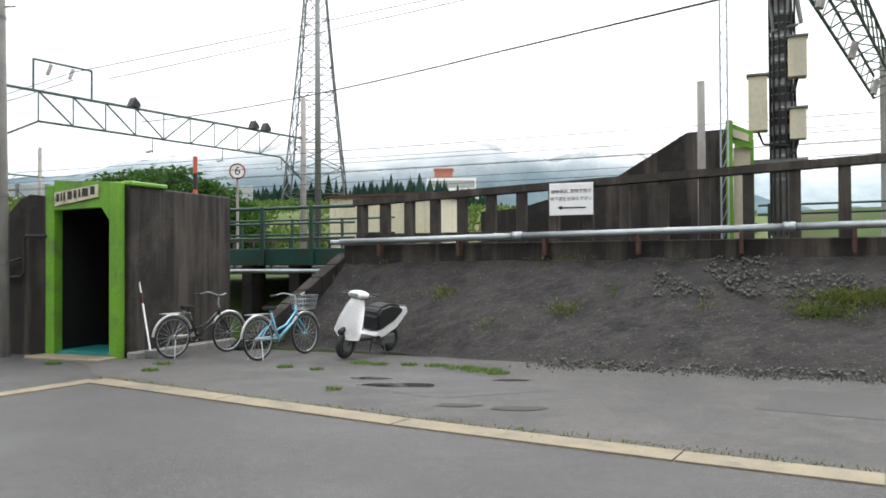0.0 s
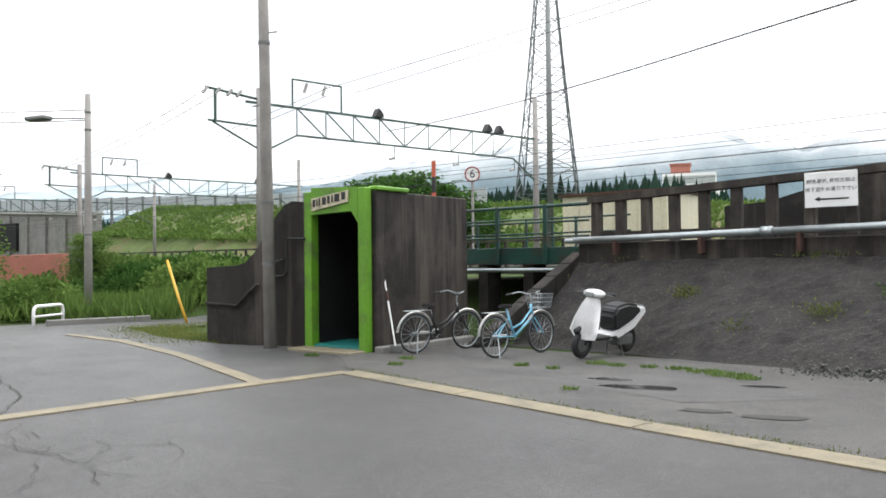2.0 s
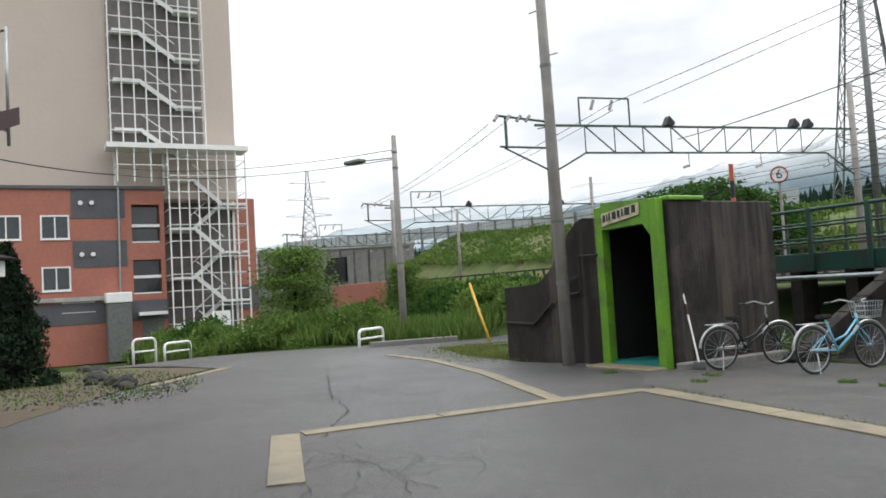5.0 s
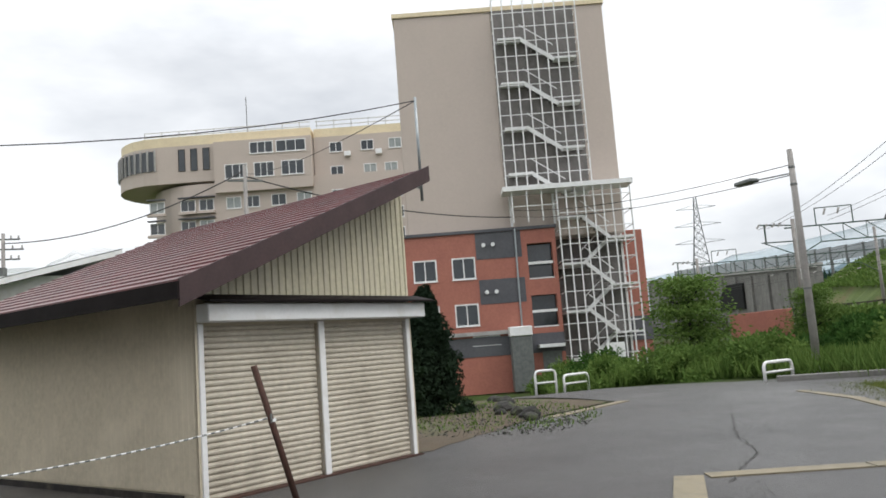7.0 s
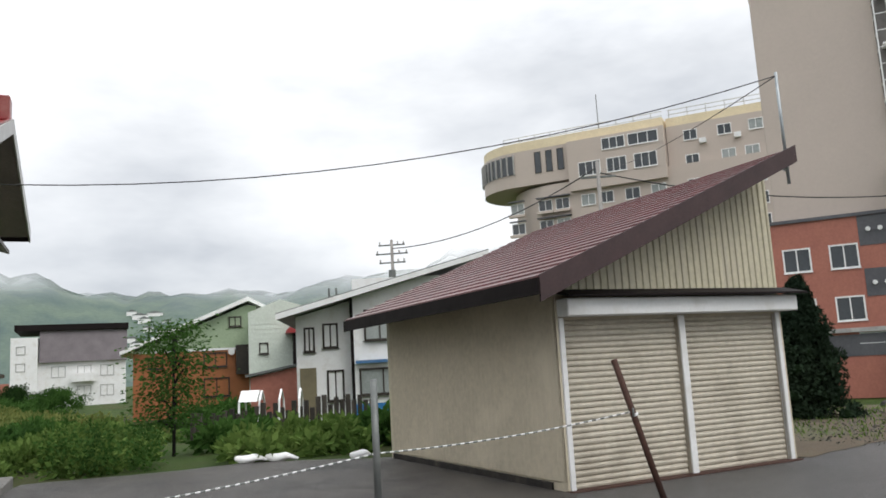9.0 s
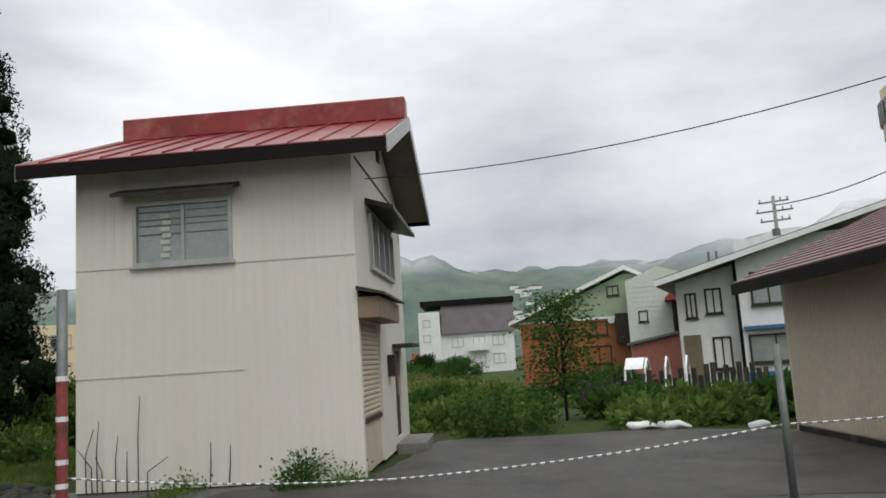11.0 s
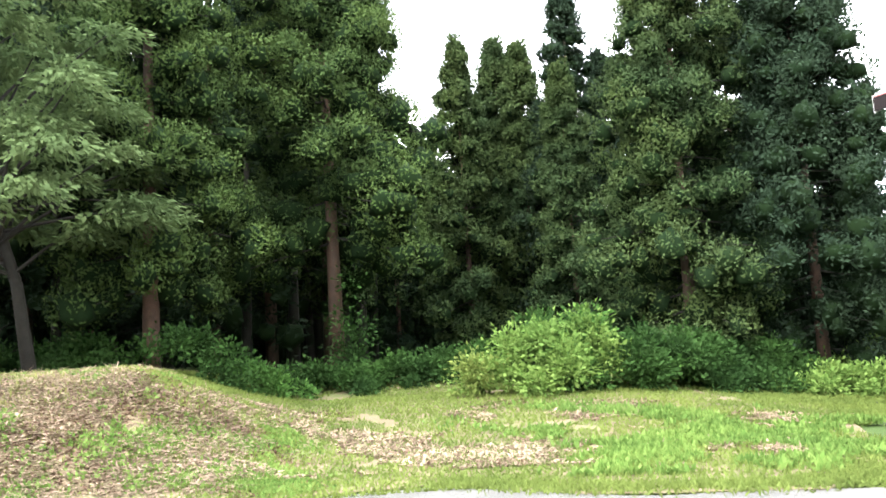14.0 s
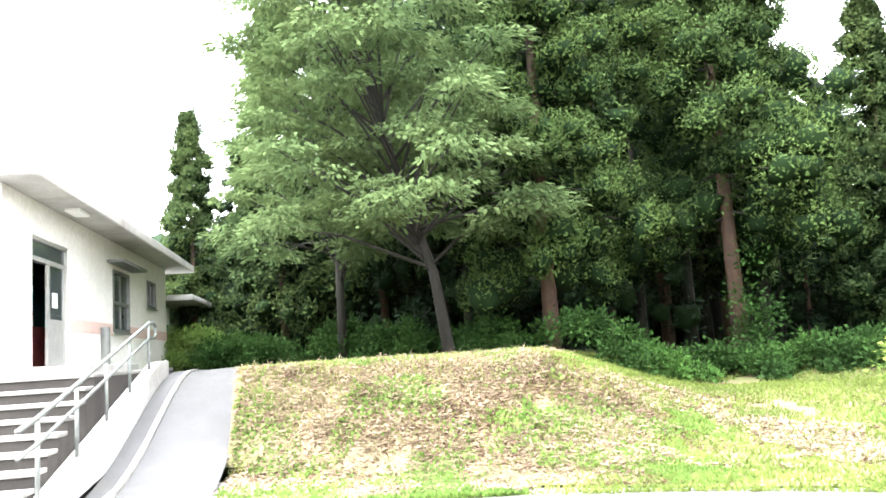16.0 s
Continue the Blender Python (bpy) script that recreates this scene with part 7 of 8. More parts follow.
for i in range(64):
    f = i / 63
    x, y = -4.72 - 1.75 * f + random.uniform(-0.22, 0.22), -7.55 - 3.7 * f + random.uniform(-0.25, 0.25)
    boulder(x, y, random.uniform(0.07, 0.16), i, "rubble border", "mossy field stone in the rubble border")
for i, (x, y, r) in enumerate(((-16.6, 7.5, 0.24), (-15.4, 7.3, 0.2), (-14.7, 7.2, 0.22), (-15.9, 7.1, 0.14), (-18.2, 8.3, 0.22), (-20.5, 9.0, 0.2), (-14.2, 7.0, 0.16), (-19.2, 8.7, 0.18))):
    boulder(x, y, r, 60 + i, "stones by the gravel", "dark stone at the gravel edge")
patch("gravel_yard", [(-11.4, 3.95), (-12.0, 3.2), (-17, 2.5), (-24, 6.5), (-26, 9.6), (-16.2, 10.0), (-14.5, 7.2)], M_EARTH, "brown gravelly yard with weeds", "yard", 0.02, 0.12)
scatter("yard_gravel", disc(-16.5, 6.2, 4.5, 2.4), 5200, 0.05, 0.05, M_GRAVEL, "loose gravel on the yard", "gravel", 610, 2.0, 0.02)
scatter("yard_weeds", disc(-17.5, 6.6, 5.0, 2.6), 2600, 0.12, 0.03, M_WEED, "thin weeds in the gravel yard", "weeds", 611, 0.8)
scatter("bank_grit", strip_along([(0.6, 11.5), (3.0, 10.7), (5.0, 10.05), (8.0, 9.1)], 0.22), 5200, 0.04, 0.035, M_GRAVEL, "loose grit washed from the bank", "gravel", 612, 2.0, 0.03)

# house-foot plants
heap("foot_shrub", 0, 0, 0.34, 0.16, 0.34, 1300, 0.05, M_SHRUB, "small shrub at the house foot", 620, (-7.85, -7.09))
heap("foot_weeds", 0, 0, 0.6, 0.12, 0.06, 700, 0.05, M_WEED, "low weeds at the house foot", 621, (-7.17, -8.43))
heap("foot_weeds", 0, 0, 0.4, 0.1, 0.05, 500, 0.05, M_WEED, "low weeds at the house foot", 622, (-8.1, -6.65))
stalks = thing("dry_stalks", pose(-6.87, -9.08, 0.0), "dry bare weed stalks against the wall", "weeds")
for i, (dx, h, bend) in enumerate(((0.0, 1.25, 0.03), (-0.70, 0.85, 0.10), (-0.55, 0.95, 0.02), (-0.62, 0.6, -0.2), (-0.30, 0.75, 0.03), (-0.15, 0.55, 0.0), (0.12, 0.45, 0.28), (0.95, 0.6, 0.02), (1.2, 0.55, 0.03), (-0.48, 0.5, -0.1))):
    q = Vector((0.471, -0.882, 0)) * -dx
    part("stalk", tube([(q.x, q.y, 0), (q.x * 1.02, q.y * 1.02, h * 0.6), (q.x - bend * 0.47, q.y + bend * 0.88, h)], 0.010, 5, r1=0.005), M_WOOD, stalks)


# ---- line-side structures ----
# green steel footbridge deck and railing beside the bank
def deck():
    d = thing("footway_bridge", RAIL, "dark green steel footway with railings over the cutting", "footbridge")
    part("deck_beam", box(-9.5, -3.78, 2.35, 2.6, 1.46, 1.80, 0.01), M_DKGREEN, d)
    # deck plate with an added unseen rear part that shades the gap below
    part("deck_plate", box(-9.5, -3.78, 2.61, 9.5, 1.70, 1.80), M_DARKCON, d)
    for x in (-8.5, -6.9, -5.75, -4.58):
        part("post", box(x - 0.045, x + 0.045, 2.28, 2.36, 1.45, 2.66, 0.008), M_DKGREEN, d)
    for z, r in ((2.62, 0.035), (2.30, 0.022), (2.0, 0.022)):
        part("rail", tube([(-9.5, 2.32, z), (-3.6, 2.32, z)], r, 8), M_DKGREEN, d)
    for x in (-9, -8.3, -7.6, -6.2, -5.5, -4.9, -4.3, -3.9):
        part("back_post", box(x - 0.025, x + 0.025, 4.1, 4.15, 1.8, 2.5), M_DKGREEN, d)
    for z in (2.48, 2.15):
        part("back_rail", tube([(-9.5, 4.12, z), (-3.6, 4.12, z)], 0.022, 6), M_DKGREEN, d)
    for x in (-6.2, -5.05):
        part("pier", box(x - 0.12, x + 0.12, 2.4, 2.9, 0.3, 1.45), M_DARKCON, d)
    part("service_pipe", tube([(-9.5, 2.25, 1.33), (-3.9, 2.25, 1.34)], 0.045, 10), M_GALV, d, smooth=True)


deck()


def hut():
    h = thing("lineside_hut", on_rail(-11.0, 14.0, 1.0), "cream boarded lineside hut with rusty flat roof", "hut")
    part("body", box(0, 4.0, 0, 3, 0, 2.86), M_CREAM, h)
    for i in range(9):
        part("batten", box(0.2 + i * 0.45, 0.24 + i * 0.45, -0.03, -0.001, 0, 2.86), M_CREAM, h)
    part("roof", box(-0.12, 4.12, -0.15, 3.1, 2.861, 2.95), M_RUST, h)


hut()

# second subway mouth and its long wing wall on the platform
wedge = thing("platform_stair_wall", RAIL, "blackened concrete stair wall with sloping top", "wall")
part("wall", prism([(-1.75, 1.7), (3.2, 1.7), (3.2, 4.0), (2.47, 3.98), (1.05, 3.14), (-0.9, 2.62), (-1.75, 2.57)], 4.5, 4.8), M_DARKCON, wedge)
port = thing("platform_portal", on_rail(3.24, 4.45, 1.7), "lime green framed platform stair portal with sign", "portal")
part("post", box(-0.06, 0.06, -0.05, 0.1, 0.0, 2.45), M_GREEN, port)
part("post", box(0.06, 0.42, 0.9, 1.05, 0.0, 2.2), M_GREEN, port)
part("header", prism([(-0.06, 2.08), (0.42, 1.9), (0.42, 2.22), (-0.06, 2.46)], 0.101, 0.2), M_GREEN, port)
part("inner_wall", box(0.061, 0.36, 0.205, 0.3, 0.0, 1.95), M_TAN, port)
part("sign_plate", prism([(0.03, 2.16), (0.34, 2.04), (0.34, 2.18), (0.03, 2.32)], 0.08, 0.1), M_CREAM, port)
pole("timber_post", on_rail(2.80, 3.6, 1.7), 3.05, 0.075, 0.07, "short weathered round post on the platform", M_POLE)
mast = thing("steel_mast", on_rail(3.20, 3.4, 1.7), "slim galvanised lattice signal mast", "mast")
for sx, sy in ((-0.06, -0.06), (0.06, -0.06), (0.06, 0.06), (-0.06, 0.06)):
    part("leg", tube([(sx, sy, 0), (sx, sy, 6)], 0.014, 6), M_GALV, mast)
for i in range(20):
    z = 0.15 + i * 0.3
    part("lacing", tube([(-0.06, -0.06, z), (0.06, -0.06, z + 0.3)], 0.009, 4), M_GALV, mast)
    part("lacing", tube([(0.06, 0.06, z), (0.06, -0.06, z + 0.3)], 0.009, 4), M_GALV, mast)

big = pole("equipment_pole", on_rail(4.20, 6.0, 1.2), 8.5, 0.225, 0.20, "thick concrete pole hung with equipment boxes and cables", M_POLE)
for i in range(22):
    z = 1.9 + i * 0.16
    part("cable_band", tube([(0, 0, z), (0, 0, z + (0.12 if i % 3 else 0.05))], 0.235, 14), M_CABLE if i % 3 else M_GALV, big)
for i in range(6):
    a = radians(200 + 28 * i)
    part("cable", tube([(0.25 * math.cos(a), 0.25 * math.sin(a), 0.8), (0.25 * math.cos(a), 0.25 * math.sin(a), 6.8)], 0.022, 6), M_CABLE, big)
for nm, a in (("switch_box", (0.10, 0.44, -0.50, -0.20, 3.90, 4.68)), ("control_cabinet", (-0.64, -0.28, -0.50, -0.16, 2.88, 3.98)), ("junction_box", (0.12, 0.42, -0.48, -0.2, 2.68, 3.28))):
    bx = part(nm, box(*a, 0.015), M_CREAM, big, "cream steel equipment box")
    part("rain_hood", box(a[0] - 0.03, a[1] + 0.03, a[2] - 0.04, a[3], a[5] + 0.002, a[5] + 0.04), M_STEEL, bx)
    part("conduit", tube([((a[0] + a[1]) / 2, -0.3, a[4]), ((a[0] + a[1]) / 2 * 0.8, -0.32, a[4] - 0.25), (0.1, -0.28, a[4] - 0.3)], 0.025, 6), M_CABLE, big)
part("cross_arm", box(-0.95, 0.45, -0.3, -0.2, 2.22, 2.32), M_STEEL, big)
part("lamp_head", tube([(-0.05, -0.3, 5.75), (0.05, -0.45, 5.68)], 0.16, 12), M_ALU, big)
part("strut", tube([(-0.25, -0.25, 5.8), (-0.15, -0.2, 4.9)], 0.035, 6), M_STEEL, big)
part("strut", tube([(-0.2, -0.2, 4.9), (0.3, -0.2, 5.0)], 0.03, 6), M_STEEL, big)
part("strut", tube([(0.35, -0.25, 5.0), (0.22, -0.2, 5.9)], 0.045, 6), M_STEEL, big)

fence2 = thing("far_platform_rail", RAIL, "dark green platform railing behind the pole", "railing")
for z in (2.28, 2.52, 2.72):
    part("rail", tube([(3.7, 7.5, z), (16, 7.5, z + 0.1)], 0.025, 6), M_DKGREEN, fence2)
for i in range(9):
    part("post", box(3.9 + i * 1.4, 3.96 + i * 1.4, 7.47, 7.53, 1.2, 2.76), M_DKGREEN, fence2)


# catenary gantries
def gantry(m, span, height, name="catenary_gantry", legs=True, pole_far=2.2, boxes=True):
    g = thing(name, m, "pale green steel lattice catenary gantry over the tracks", "gantry", "catenary gantries")
    part("near_column", tube([(0, 0, 0), (0, 0, height + 0.6)], 0.17, 12, r1=0.14), M_POLE, g, smooth=True)
    part("far_column", tube([(span, 0, 0), (span, 0, height + pole_far)], 0.17, 12, r1=0.14), M_POLE, g, smooth=True)
    for y in (0.0,):
        part("top_chord", box(-0.6, span + 0.3, y - 0.045, y + 0.045, height - 0.045, height + 0.045), M_GANTRY, g)
        part("bottom_chord", tube([(0.1, y, height - 2.0), (1.7, y, height - 1.15), (span - 1.7, y, height - 1.15), (span - 0.1, y, height - 2.2)], 0.045, 6), M_GANTRY, g)
        n = 9
        for i in range(n):
            a = 1.7 + (span - 3.4) * i / n
            b = 1.7 + (span - 3.4) * (i + 1) / n
            q = ((a, height - 1.15), (b, height)) if i >= n // 2 else ((b, height - 1.15), (a, height))
            part("brace", tube([(q[0][0], y, q[0][1]), (q[1][0], y, q[1][1])], 0.032, 6), M_GANTRY, g)
            part("strut", tube([(a, y, height - 1.15), (a, y, height)], 0.026, 6), M_GANTRY, g)
    # little frame and lamps on top
    for x in (1.5, 3.9):
        part("frame_leg", tube([(x, 0, height), (x, 0, height + 1.2)], 0.04, 6), M_GANTRY, g)
    part("frame_bar", tube([(1.5, 0, height + 1.2), (3.9, 0, height + 1.2)], 0.04, 6), M_GANTRY, g)
    for x in (2.2, 3.1):
        part("insulator", tube([(x, 0, height + 1.1), (x - 0.15, 0, height + 0.7)], 0.07, 7), M_PALECON, g)
    if boxes:
        for x in (span * 0.36, span * 0.78, span * 0.83):
            part("floodlight", prism([(x - 0.2, height + 0.05), (x + 0.25, height + 0.05), (x + 0.25, height + 0.2), (x, height + 0.45)], -0.18, 0.18), M_BLACK, g)
    for x in (span * 0.42, span * 0.66, span * 0.9):
        part("dropper", tube([(x, 0, height - 1.15), (x, 0, height - 1.8)], 0.02, 5), M_GANTRY, g)
        part("insulator", tube([(x, 0, height - 1.7), (x - 0.3, 0, height - 1.8)], 0.06, 7), M_PALECON, g)
    # bracket arm with insulators on the outer side
    part("arm", tube([(0, 0, height + 0.15), (-2.3, 0, height + 0.38)], 0.05, 6), M_GANTRY, g)
    part("arm_stay", tube([(0, 0, height - 1.9), (-2.0, 0, height - 0.95)], 0.04, 6), M_GANTRY, g)
    part("arm_lower", tube([(0, 0, height - 0.95), (-2.2, 0, height - 0.9)], 0.045, 6), M_GANTRY, g)
    part("arm_hanger", tube([(-1.9, 0, height - 0.95), (-1.9, 0, height + 0.3)], 0.06, 6), M_GANTRY, g)
    for x in (-2.2, -1.7, -1.2, -0.8):
        part("insulator", tube([(x, 0, height + 0.4), (x - 0.2, 0, height + 0.15)], 0.07, 7), M_PALECON, g)
    return g


gantry(pose(-18.3, 27.4, 1.0, 0, 0, 60.3), 16.1, 7.1)
gantry(pose(-42.6, 42.0, 1.0, 0, 0, 60.3), 17.0, 7.0, boxes=True)
gantry(pose(-66, 52.0, 1.0, 0, 0, 60.3), 17.0, 7.0, boxes=False)


def side_truss(a, b, w):
    """A box lattice beam seen from below between two places."""
    t = thing("feeder_beam", Matrix(), "green steel box lattice beam on the equipment pole", "beam")
    a, b = Vector(a), Vector(b)
    d = (b - a).normalized()
    s, u = d.cross(Vector((0, 0, 1))).normalized() * w / 2, Vector((0, 0, w / 2))
    cs = (s + u, s - u, -s - u, -s + u)
    for c in cs:
        part("chord", tube([a + c, b + c], 0.035, 6), M_GANTRY, t)
    n = 12
    for i in range(n):
        p, q = a.lerp(b, i / n), a.lerp(b, (i + 1) / n)
        for k in range(4):
            part("lacing", tube([p + cs[k], q + cs[(k + 1) % 4]], 0.018, 5), M_GANTRY, t)
    for f in (0.1, 0.45, 0.8):
        p = a.lerp(b, f)
        part("insulator", tube([p - u, p - u - Vector((0.1, 0, 0.35))], 0.08, 8), M_PALECON, t)
    part("beam_column", tube([b + Vector((0, 0, -6.2)), b + Vector((0, 0, 1))], 0.17, 10), M_POLE, t)


side_truss((5.2, 13.2, 6.6), (10.6, 22.2, 6.25), 0.62)


WIRE_A, WIRE_B = (17.4, 15.9, 10.4), (14.8, 15.5, 9.9)


# wires
def wires(name, spans, r, label):
    w = thing(name, Matrix(), label, "wires")
    for a, b, sag in spans:
        a, b = Vector(a), Vector(b)
        pts = [a.lerp(b, i / 14) + Vector((0, 0, -sag * 4 * (i / 14) * (1 - i / 14))) for i in range(15)]
        part("wire", tube(pts, r, 5), M_CABLE, w)
    return w


def along(y, z, x0=-95, x1=30):
    a, b = RAIL @ Vector((x0, y, z)), RAIL @ Vector((x1, y, z))
    return (tuple(a), tuple(b), 0.4)


wires("catenary_wires", [(WIRE_A, (-16.0, 28.75, 8.76), 0.1), (WIRE_B, (-15.2, 29.9, 8.76), 0.1), ((-16.0, 28.75, 8.76), (-41, 43.5, 8.5), 0.3), ((-16.0, 28.75, 8.46), (-41, 43.5, 8.2), 0.3), ((-20.5, 26.2, 8.4), (-45, 41, 8.2), 0.4), ((-20, 26.6, 8.4), (-44.5, 41.3, 8.2), 0.4), along(20.5, 7.0), along(20.5, 6.0), along(24.5, 7.0), along(24.5, 6.0), along(28.5, 7.1), along(28.5, 6.1), along(31, 8.2)], 0.013, "thin overhead catenary wires along the line")
wires("feeder_cable", [((8.1, 10.5, 6.05), (-0.58, 27.9, 8.79), 0.0), ((-0.58, 27.9, 8.79), (-23.1, 49.8, 10.7), 0.3)], 0.028, "thick black feeder cable above the platform")


# tracks on ballast
bal = structure("ballast", box(-90, 30, 15.5, 33, 0.9, 1.36), M_GRAVEL, "grey stone ballast of the tracks", "ballast", RAIL)
for y in (19.8, 23.8, 27.8):
    tk = thing("railway_track", RAIL, "rusty steel rails on dark sleepers", "track", "tracks")
    for dy in (-0.53, 0.53):
        part("rail", box(-90, 30, y + dy - 0.035, y + dy + 0.035, 1.47, 1.62), M_RUST, tk)
    for i in range(60):
        part("sleeper", box(-50 + i * 1.2, -49.75 + i * 1.2, y - 1.0, y + 1.0, 1.365, 1.468), M_WOOD, tk)

# boundary fence of old sleepers and rails
bf = thing("boundary_fence", RAIL, "rust-brown boundary fence of uprights and rails", "fence")
for i in range(64):
    x = -62 + i * 0.85
    part("upright", box(x - 0.05, x + 0.05, 13.95, 14.05, 1.0, 2.35), M_WOOD, bf)
for z in (1.5, 2.28):
    part("rail", box(-62.2, -8.0, 13.9, 13.948, z, z + 0.09), M_WOOD, bf)
part("kerb", box(-62.2, -8.0, 13.8, 14.2, 0.8, 1.25), M_DARKCON, bf)

# retaining wall and noise screen beyond the line on the west
rw = thing("retaining_wall", on_rail(-175, 42, 0), "pale grey concrete retaining wall, culvert mouth shown by a black slab", "wall", "", "structure")
part("wall", prism([(0, 0), (76, 0), (76, 8.5), (0, 12.7)], 0, 0.8), M_CONC, rw)
part("coping", prism([(0, 12.71), (76, 8.51), (76, 9.1), (0, 13.3)], -0.3, 1.0), M_PALECON, rw)
for i in range(12):
    part("pilaster", box(1 + i * 6, 2 + i * 6, -0.35, -0.001, 0, 12.2 - 0.332 * i), M_CONC, rw)
# no opening: a black slab carries the culvert's inner shade as colour
part("culvert_mouth", prism([(42.5, 4.2), (52.5, 4.2), (52.5, 8.4), (46, 8.5), (42.5, 6.5)], -0.4, -0.002), M_DARK, rw)
fs = thing("snow_fence", on_rail(-190, 53.5, 0), "pale grey sheet snow fence on dark posts", "fence")
M_SHEET = mat("pale_fence_sheet", (0.40, 0.43, 0.44), (0.34, 0.37, 0.385), 0.4, 0.6)
for i in range(32):
    zt = 5.2 + 0.0485 * (190 - i * 4.6)
    part("post", box(i * 4.6, i * 4.6 + 0.4, -0.15, 0.15, zt - 3, zt + 1.75), M_STEEL, fs)
    part("sheet", box(i * 4.6 + 0.41, i * 4.6 + 4.59, -0.03, 0.03, zt - 0.4, zt + 1.6), M_SHEET, fs)


# grass bank beyond the tracks, falling to the east
def grass_bank():
    rng = np.random.default_rng(91)
    prof = ((37.5, -0.2, 0.1), (41.5, 0.0, 0.96), (43.5, 0.28, 1.0), (47, 0.72, 1.0), (50, 1.0, 1.0), (56, 1.02, 1.0), (60, 0.6, 1.0))
    verts, faces, n = [], [], 64
    for i in range(n + 1):
        x = -99.5 + 105 * i / n
        lo, hi = 1.3 - 0.045 * x, 4.9 - 0.0485 * x
        for y, f, k in prof:
            z = 1.15 if k < 0.5 else lo + (hi - lo) * f
            verts.append((x, y + rng.uniform(-0.3, 0.3), z + rng.uniform(-0.12, 0.12)))
    m = len(prof)
    for i in range(n):
        for j in range(m - 1):
            a = i * m + j
            faces.append((a, a + m, a + m + 1, a + 1))
    bank = from_arrays("grass_bank", verts, faces, mat("bank_turf", (0.115, 0.155, 0.045), (0.085, 0.12, 0.038), 0.4, 0.95, bump=0.8, bscale=4, stain=(0.16, 0.125, 0.065), sscale=0.2), None, "bright green grassy bank beyond the tracks", "bank", "structure")
    bank.matrix_world = RAIL
    x = rng.uniform(-99, 3, 24000)
    y = rng.uniform(40.5, 52, 24000)
    f = np.clip((y - 41.5) / 8.5, 0, 1)
    z = (1.3 - 0.045 * x) * (1 - f) + (4.9 - 0.0485 * x) * f
    tall = 0.5 + 0.5 * np.sin(x * 0.45 + 1.3 * np.sin(y * 0.7)) 
    c = np.stack([x, y, z - 0.1 + 0.35 * tall * rng.uniform(0, 1, 24000)], 1)
    v, fc = leaf_quads(c, rng.normal(size=c.shape) * 0.6 + np.array([0, -0.2, 0.8]), 0.6, 0.3, rng)
    ob = tagged(new("bank_herbage", leaf_mesh("bank_herbage", v, fc, M_WEED)), "rank green weeds on the grass bank", "weeds", "", "stuff")
    ob.matrix_world = RAIL
    # bright field strip between the tracks and the bank
    x, y = rng.uniform(-70, 15, 9000), rng.uniform(34, 41.5, 9000)
    c = np.stack([x, y, np.full(9000, 1.25)], 1)
    v, fc = leaf_quads(c, rng.normal(size=c.shape) * 0.5 + np.array([0, 0, 1.0]), 0.55, 0.16, rng)
    ob = tagged(new("field_grass", leaf_mesh("field_grass", v, fc, M_YELGR)), "yellow-green field grass beside the tracks", "grass", "", "stuff")
    ob.matrix_world = RAIL


grass_bank()
sp = pole("steel_line_pole", pose(-13.47, 58.4, 2.0), 21, 0.26, 0.18, "tall dark steel line pole before the pylon", M_STEEL)

# brick-red low wall and lamp pole west of the underpass
structure("red_wall", box(-6.0, 0.6, -0.15, 0.15, -0.6, 1.7, 0.02), M_BRICKT, "terracotta low boundary wall", "wall", pose(-27.0, 25.5, 0.4, 0, 0, -20))
lp = pole("lamp_pole", pose(-17.45, 17.5, 0), 6.45, 0.12, 0.08, "slim grey concrete lamp pole by the road", rings=(2.4, 5.4, 5.9))
part("lamp_arm", tube([(0, 0, 5.75), (-1.1, -0.35, 5.78)], 0.02, 6), M_STEEL, lp)
lh = part("lamp_head", box(-1.75, -1.0, -0.62, -0.28, 5.72, 5.84, 0.03), M_STEEL, lp, "dark street lamp head")
part("number_plate", box(-0.125, -0.118, -0.05, 0.05, 2.7, 3.0), M_WHITE, lp)
wires("lamp_cable", [((-17.4, 17.5, 6.0), (-43, 21.0, 9.5), 0.4), ((-17.4, 17.5, 5.7), (-43, 21.0, 9.1), 0.4)], 0.014, "thin supply cables to the lamp pole")


def hoop(m, w, h):
    g = thing("guard_hoop", m, "white tubular steel guard hoop", "guard rail", "white guard hoops")
    part("hoop", tube([(0, 0, -0.1), (0, 0, h - 0.12), (0.05, 0, h - 0.03), (0.14, 0, h), (w - 0.14, 0, h), (w - 0.05, 0, h - 0.03), (w, 0, h - 0.12), (w, 0, -0.1)], 0.042, 10), M_WHITE, g, smooth=True)
    part("mid_bar", tube([(0, 0, h * 0.5), (w, 0, h * 0.5)], 0.032, 8), M_WHITE, g, smooth=True)


hoop(pose(-16.80, 15.05, 0, 0, 0, 104), 1.25, 0.52)
hoop(pose(-24.2, 12.1, ground_z(-24.2, 12.1), 0, 0, 95), 0.8, 0.8)
hoop(pose(-25.0, 13.6, ground_z(-25, 13.6), 0, 0, 110), 1.3, 0.6)
structure("road_kerb", box(0, 2.6, -0.1, 0.1, -0.1, 0.16, 0.02), M_CONC, "low concrete kerb at the lane mouth", "kerb", pose(-16.7, 15.35, 0, 0, 0, 58))
yb = thing("yellow_guard_bar", pose(-13.2, 15.9, 0.1), "bent yellow guy-wire guard leaning over the verge", "guard")
